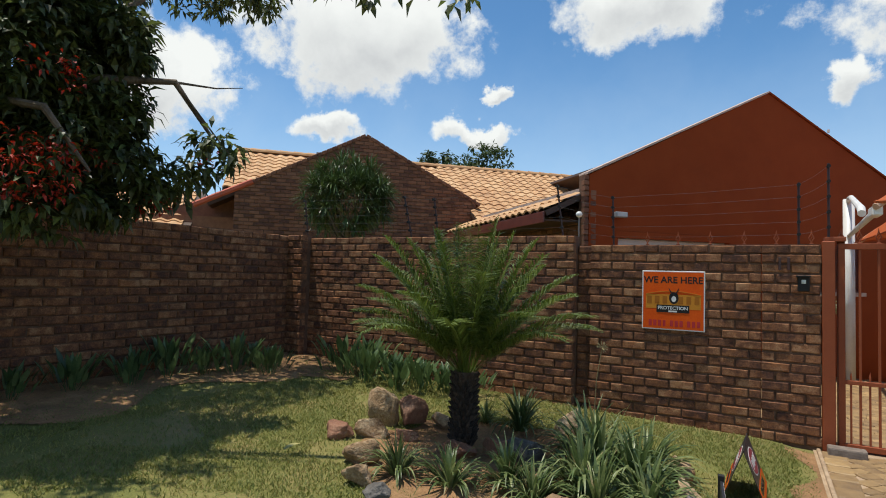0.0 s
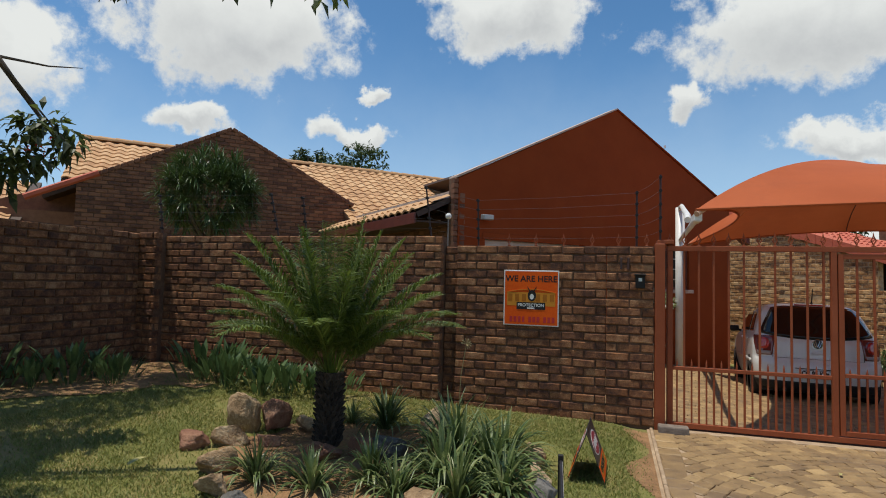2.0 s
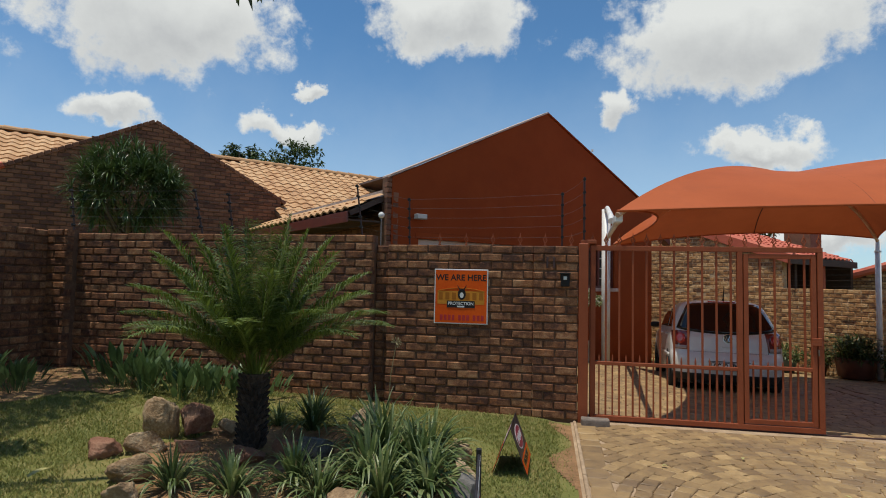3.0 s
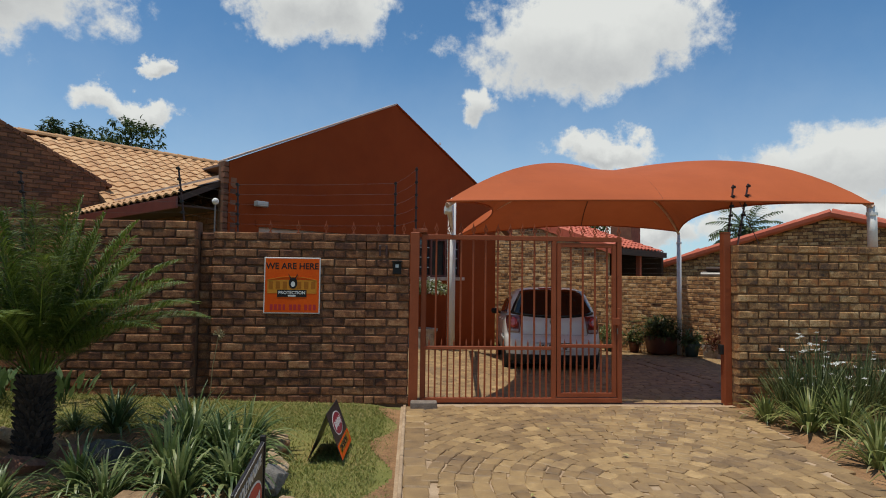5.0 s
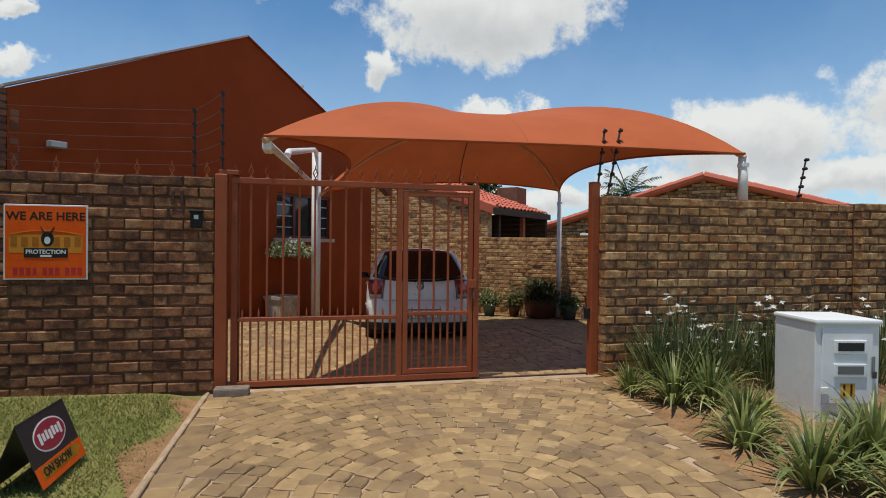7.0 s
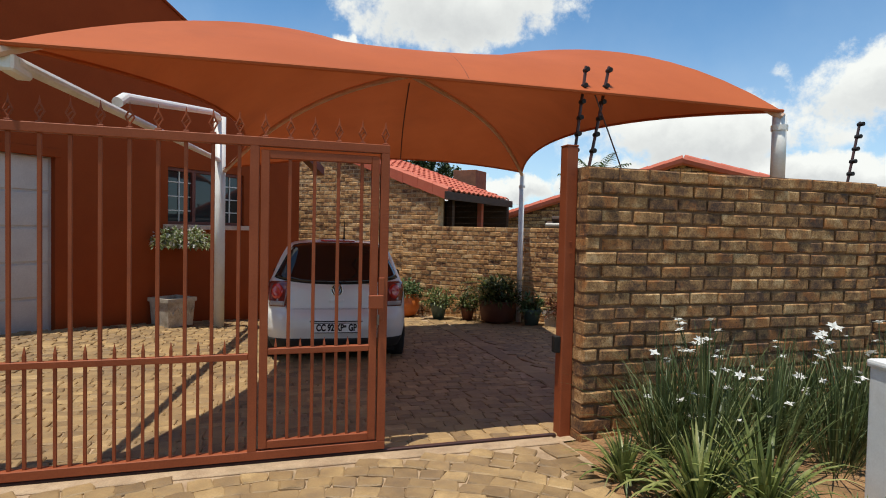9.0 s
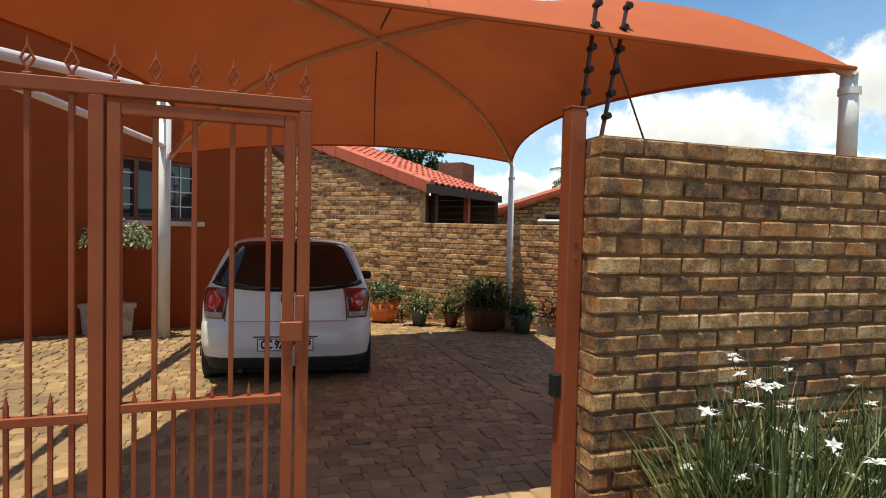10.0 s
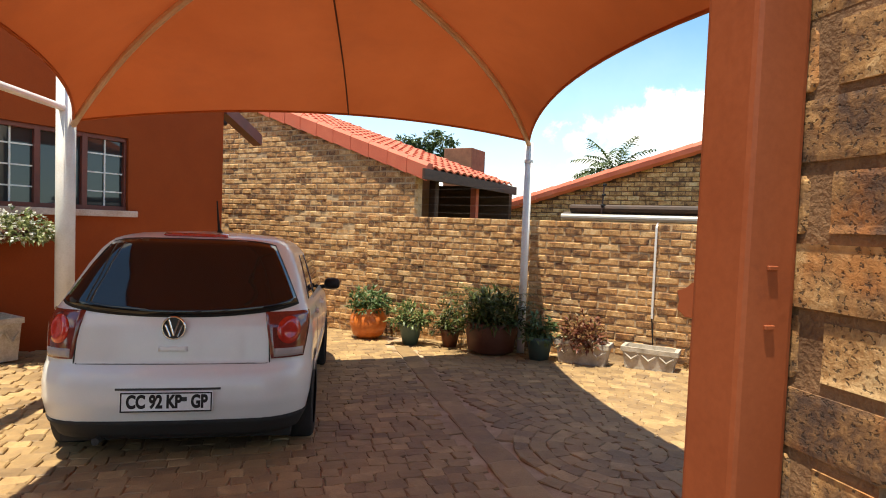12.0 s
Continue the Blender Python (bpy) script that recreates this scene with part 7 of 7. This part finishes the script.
M_POT_ORANGE = mat("orange_glazed_pot", [(0.2, (0.48, 0.12, 0.025)), (0.8, (0.62, 0.18, 0.035))], 0.4, 5, 60, 0.15)
M_POT_TEAL = mat("teal_pot", [(0.2, (0.045, 0.085, 0.08)), (0.8, (0.075, 0.125, 0.115))], 0.5, 5, 60, 0.15)
M_POT_DARK = mat("dark_clay_pot", [(0.2, (0.09, 0.03, 0.018)), (0.8, (0.15, 0.055, 0.03))], 0.6, 5, 60, 0.2)
M_STONE = mat("cast_stone", [(0.2, (0.36, 0.31, 0.25)), (0.8, (0.55, 0.49, 0.41))], 0.9, 8, 70, 0.7, stain=((0.15, 0.12, 0.08), 5, 0.5, 0.72, 0.8))


def bushy(seed, r, h, n, size, width, material, kind="leaf"):
    L = Leaves(seed)
    for k in range(n):
        d = Vector((L.rng.gauss(0, 1), L.rng.gauss(0, 1), abs(L.rng.gauss(0.2, 0.8)))).normalized() * L.rng.uniform(0.4, 1.0)
        p = Vector((d.x * r, d.y * r, d.z * h))
        for i in range(4):
            q = d + Vector((L.rng.gauss(0, 0.7), L.rng.gauss(0, 0.7), L.rng.gauss(0.1, 0.6)))
            L.leaf(p, q, size * L.rng.uniform(0.7, 1.2), width, 0.5)
    for k in range(8):
        a = k * 0.785
        L.blade((0, 0, -0.03), (math.cos(a) * r, math.sin(a) * r, h), 0.8 * math.hypot(r, h), 0.008, 0.2, 4)
    return L.mesh("foliage", material, False)


def potted(x, y, profile, m_pot, label, foliage, z_top, fol_label=""):
    e = empty("potted_plant", Matrix.Translation((x, y, ground_z(x, y) + 0.008)))
    tagged(e, label, "potted plant", "pots along the wall")
    part("pot", lathe(profile), m_pot, e, "", True)
    part("potting_soil", lathe([(0.01, z_top - 0.045), (max(r for r, z in profile if z > z_top - 0.1) * 0.93, z_top - 0.045), (0.02, z_top - 0.03)]), M_SOIL, e)
    f = lnk("foliage", foliage, e, fol_label)
    f.location = (0, 0, z_top - 0.04)
    return e


potted(4.72, 13.9, [(0.13, 0), (0.22, 0.06), (0.275, 0.2), (0.265, 0.33), (0.2, 0.42), (0.215, 0.45), (0.2, 0.46), (0.17, 0.44)], M_POT_ORANGE, "round orange glazed pot with a leafy plant", bushy(31, 0.34, 0.36, 190, 0.10, 0.035, M_BROAD), 0.45)
potted(5.22, 13.25, [(0.10, 0), (0.16, 0.25), (0.175, 0.27), (0.175, 0.30), (0.155, 0.30)], M_POT_TEAL, "dark pot with a loose leafy plant", bushy(32, 0.30, 0.36, 130, 0.12, 0.03, M_STRAP), 0.30)
potted(5.72, 12.98, [(0.09, 0), (0.13, 0.2), (0.145, 0.22), (0.145, 0.25), (0.125, 0.25)], M_POT_DARK, "small dark clay pot with a shrub", bushy(33, 0.26, 0.48, 120, 0.10, 0.03, M_TREE_LEAF), 0.25)
big = potted(6.12, 12.45, [(0.18, 0), (0.30, 0.05), (0.34, 0.35), (0.35, 0.42), (0.31, 0.42)], M_POT_DARK, "large dark tub with a spreading cycad", bushy(34, 0.42, 0.42, 220, 0.16, 0.04, M_TREE_LEAF), 0.42)
cyc = Leaves(35)
for k in range(20):
    a = k * 2.39996
    d = Vector((math.cos(a), math.sin(a), 1.3 - 0.05 * k)).normalized()
    q = Vector((0, 0, 0.0))
    for i in range(16):
        s = d.cross(Vector((0, 0, 1))).normalized()
        for sg in (-1, 1):
            cyc.leaf(q, s * sg + d * 0.5, 0.16 * math.sin(math.pi * (0.1 + 0.85 * i / 16)) + 0.02, 0.016, 0.4)
        cyc.blade(q, d, 0.05, 0.012, 0.1, 1)
        q = q + d * 0.048
        d = (d + Vector((0, 0, -0.075))).normalized()
fr_ob = lnk("fronds", cyc.mesh("fronds", M_TREE_LEAF, False), big)
fr_ob.location = (0, 0, 0.55)
potted(6.56, 11.92, [(0.115, 0), (0.15, 0.22), (0.168, 0.235), (0.17, 0.29), (0.15, 0.29)], M_POT_TEAL, "teal plastic pot with green leaves", bushy(36, 0.22, 0.32, 100, 0.11, 0.04, M_BROAD), 0.29)


def trough(x, y, turn, label, w, d, h, foliage=None, taper=0.88):
    e = empty("stone_planter", Matrix.Translation((x, y, ground_z(x, y) + 0.008)) @ Matrix.Rotation(turn, 4, "Z"))
    tagged(e, label, "planter", "stone planters")
    bm = bmesh.new()
    rows = []
    for s, z in ((taper, 0), (taper, 0.03), (0.97, h - 0.06), (1.05, h - 0.055), (1.05, h), (0.9, h), (0.86, h - 0.08)):
        rows.append([bm.verts.new((sx * w / 2 * s, sy * d / 2 * (s if s < 1 else s), z)) for sx, sy in ((-1, -1), (1, -1), (1, 1), (-1, 1))])
    for a, b in zip(rows, rows[1:]):
        for k in range(4):
            bm.faces.new((a[k], a[(k + 1) % 4], b[(k + 1) % 4], b[k]))
    bm.faces.new(rows[0][::-1])
    bm.faces.new(rows[-1])
    part("trough", bm, M_STONE, e)
    sw = bmesh.new()
    for k in range(3):
        x0 = -w * 0.32 + k * w * 0.32
        tube_bm([(x0 - w * 0.13, -d * 0.48, h * 0.68), (x0, -d * 0.465, h * 0.42), (x0 + w * 0.13, -d * 0.48, h * 0.68)], 0.02, 6, sw, radii=[0.012, 0.022, 0.012])
    part("swag", sw, M_STONE, e, "moulded swag ornament")
    if foliage:
        f = lnk("foliage", foliage, e)
        f.location = (0, 0, h - 0.07)


trough(7.0, 11.62, radians(-45), "weathered stone planter with bronze-leaved plants", 0.62, 0.26, 0.27, bushy(37, 0.30, 0.42, 170, 0.10, 0.03, M_COLEUS))
trough(7.62, 11.18, radians(-45), "empty green-stained stone trough planter", 0.60, 0.26, 0.25)
trough(0.72, 11.98, radians(45), "square pale stone planter against the red wall", 0.46, 0.44, 0.42)
cs = lnk("bronze_shrub", bushy(38, 0.28, 0.5, 160, 0.09, 0.025, M_COLEUS))
cs.matrix_basis = Matrix.Translation((8.25, 10.68, ground_z(8.2, 10.7)))
tagged(cs, "bronze-leaved shrub at the foot of the wall", "shrub")
hb = empty("hanging_basket", Matrix.Translation((0.82, 12.12, 1.02)) @ Matrix.Scale(1.1, 4))
tagged(hb, "wall basket overflowing with small white flowers", "flower basket")
part("basket", lathe([(0.02, -0.02), (0.16, 0.0), (0.22, 0.12), (0.20, 0.12)]), M_POT_DARK, hb, "", True)
lnk("foliage", bushy(39, 0.44, 0.28, 420, 0.065, 0.03, M_BASKET), hb)
small_flowers = lnk("blossom", bushy(40, 0.44, 0.32, 330, 0.032, 0.024, M_WHITE_FLOWER), hb, "small white flowers")
small_flowers["kind"] = "stuff"
part("bracket", tube_bm([(0, 0, 0.05), (-0.16, 0.16, 0.05), (-0.18, 0.18, -0.1)], 0.012, 6), M_ROD, hb)

# ---- pipes and patch on the yard wall ----
E2 = Vector((0.70711, -0.70711, 0))
wy = Vector((4.75, 14.45, 0))
wp0, wp1 = wy + E2 * 3.1, wy + E2 * 6.6
tagged(part("steel_pole", tube_bm([wp0 + D45 * 0.06 + Vector((0, 0, 1.50)), wp1 + D45 * 0.06 + Vector((0, 0, 1.50))], 0.045, 12), plain("galvanised_pole", (0.36, 0.34, 0.31), 0.5, 0.5)), "long galvanised pole lying on the yard wall", "pole")
tagged(part("timber_pole", tube_bm([wp0 + D45 * 0.16 + Vector((0, 0, 1.515)), wp1 + D45 * 0.16 + Vector((0, 0, 1.515))], 0.06, 10), M_WOOD_DARK), "dark timber pole lying on the yard wall", "pole")
tagged(part("timber_pole", tube_bm([wp0 + D45 * 0.12 + E2 * 0.1 + Vector((0, 0, 1.62)), wp1 + D45 * 0.12 + Vector((0, 0, 1.62))], 0.05, 10), M_WOOD_DARK), "dark timber pole lying on the yard wall", "pole")
pv = wy + E2 * 4.3 - D45 * 0.035
tagged(part("conduit", tube_bm([pv + Vector((0, 0, 0.30)), pv + Vector((0, 0, 1.40)), pv + D45 * 0.1 + Vector((0, 0, 1.46))], 0.014, 8), M_WHITE_PIPE), "thin white conduit down the brick wall", "pipe")
tagged(part("hose_pipe", tube_bm([pv + Vector((0, 0, 0.30)), pv + E2 * 0.02 + Vector((0, 0, 0.1)), pv + E2 * 0.03 + Vector((0, 0, -0.2))], 0.008, 6), M_BLACK), "black pipe below the conduit", "pipe")
bp = bmesh.new()
rngp = random.Random(3)
ring = []
for k in range(22):
    a = 2 * math.pi * k / 22
    r = 1.0 + rngp.uniform(-0.1, 0.1)
    ring.append((0.36 * r * math.copysign(abs(math.cos(a)) ** 0.6, math.cos(a)), 0.22 * r * math.copysign(abs(math.sin(a)) ** 0.6, math.sin(a))))
fv = [bp.verts.new((x, -0.008, z)) for x, z in ring]
bv = [bp.verts.new((x, 0.004, z)) for x, z in ring]
bp.faces.new(fv)
for k in range(22):
    bp.faces.new((fv[k], bv[k], bv[(k + 1) % 22], fv[(k + 1) % 22]))
pt = part("paint_patch", bp, M_GATE)
pt.matrix_basis = wall_frame(wy + E2 * 4.95 - D45 * 0.006 + Vector((0, 0, 0.55)), E2)
tagged(pt, "patch of red paint on the brick wall", "paint patch", kind="structure")


# ---- cobbles, laid last ----
def cobbles():
    rng = random.Random(17)
    shapes = []

    def stone(w, d, h=0.013):
        j = lambda a: rng.uniform(-a, a)
        c = [(-w / 2, -d / 2), (w / 2, -d / 2), (w / 2, d / 2), (-w / 2, d / 2)]
        c = [(x + j(0.011), y + j(0.011)) for x, y in c]
        mid = []
        for i in range(4):
            x0, y0 = c[i]
            x1, y1 = c[(i + 1) % 4]
            mid += [(x0, y0), ((x0 + x1) / 2 * 1.05 + j(0.006), (y0 + y1) / 2 * 1.05 + j(0.006))]
        v = [(x, y, -0.01) for x, y in mid] + [(x, y, h * 0.55 + j(0.003)) for x, y in mid] + [(x * 0.88, y * 0.88, h + j(0.0035)) for x, y in mid]
        f = []
        for a in (0, 8):
            for k in range(8):
                f.append((a + k, a + (k + 1) % 8, a + 8 + (k + 1) % 8, a + 8 + k))
        f.append(tuple(range(16, 24)))
        return v, f

    spots = []
    # arcs on the drive
    c1, c2 = Vector((2.15, 3.75)), Vector((5.72, 8.85))
    strip_x = lambda y: 4.70 + 0.057 * (y - 8.4)
    for centre, rmax, test in ((c1, 4.6, lambda x, y: y < 6.04 and 0.64 < x < drive_right(y) - 0.2 and y > 0.5), (c2, 3.3, lambda x, y: y > 6.4 and on_paving(x, y) and x > strip_x(y) + 0.27)):
        r = 0.1
        while r < rmax:
            n = max(4, int(6.283 * r / 0.135))
            off = rng.uniform(0, 6)
            for k in range(n):
                a = off + 6.283 * k / n
                x, y = centre.x + r * math.cos(a), centre.y + r * math.sin(a)
                if test(x, y):
                    spots.append((x, y, a + math.pi / 2, 6.283 * r / n * 0.965, 0.111))
            r += 0.118
    # rows
    y = 6.28
    while y < 16.6:
        x = -3.2 + rng.uniform(0, 0.1)
        while x < 9.2:
            w = rng.uniform(0.10, 0.165)
            px = x + w / 2
            far = (px - c2.x) ** 2 + (y - c2.y) ** 2
            if on_paving(px, y) and y > 6.26 and not (px > strip_x(y) + 0.27 and far < 3.3 ** 2 and y > 6.4) and not strip_x(y) - 0.06 < px < strip_x(y) + 0.27:
                spots.append((px, y, rng.uniform(-0.06, 0.06), w * 0.965, 0.111))
            x += w
        y += 0.118
    yy = 6.5
    while yy < 13.4:
        spots.append((strip_x(yy) + 0.105, yy, 0.0, 0.205, 0.345))
        yy += 0.355
    # edging
    yy = 0.4
    while yy < 6.0:
        spots.append((0.545, yy, rng.uniform(-0.05, 0.05), 0.17, 0.19))
        spots.append((drive_right(yy) - 0.09, yy, 0.13, 0.17, 0.19))
        yy += 0.205
    near = sorted(spots, key=lambda s: abs(s[1] - 4.6) + abs(s[0] - 2.2) * 0.4)
    single = set(id(s) for s in near[:300])
    for k in range(10):
        v, f = stone(0.13, 0.107)
        shapes.append(to_mesh("cobble", v, f, M_COBBLE))
    jv, jf = [], []
    for s in spots:
        x, y, a, w, d = s
        z = ground_z(x, y) - 0.003 + rng.uniform(-0.003, 0.002)
        tilt = Matrix.Rotation(rng.uniform(-0.025, 0.025), 4, "X") @ Matrix.Rotation(rng.uniform(-0.025, 0.025), 4, "Y")
        m = Matrix.Translation((x, y, z)) @ Matrix.Rotation(a, 4, "Z") @ tilt
        if id(s) in single:
            ob = lnk("cobble", shapes[rng.randrange(10)], PAVING)
            ob.matrix_basis = m @ Matrix.Diagonal((w / 0.13, d / 0.107, 1, 1))
        else:
            v, f = stone(w, d)
            o = len(jv)
            jv += [m @ Vector(p) for p in v]
            jf += [tuple(o + i for i in q) for q in f]
    ob = lnk("cobbles", to_mesh("cobbles", jv, jf, M_COBBLE_FAR), PAVING)
    ob["kind"] = "stuff"
    # pale kerb along the lawn
    k = bmesh.new()
    for i in range(14):
        y0 = 0.2 + i * 0.42
        box_bm(0.425, y0, -0.06, 0.455, y0 + 0.41, 0.022 + rng.uniform(-0.004, 0.004), 0.006, k)
    kb = part("kerb", k, M_JOINT)
    tagged(kb, "narrow pale concrete edging along the lawn", "kerb", kind="structure")


cobbles()
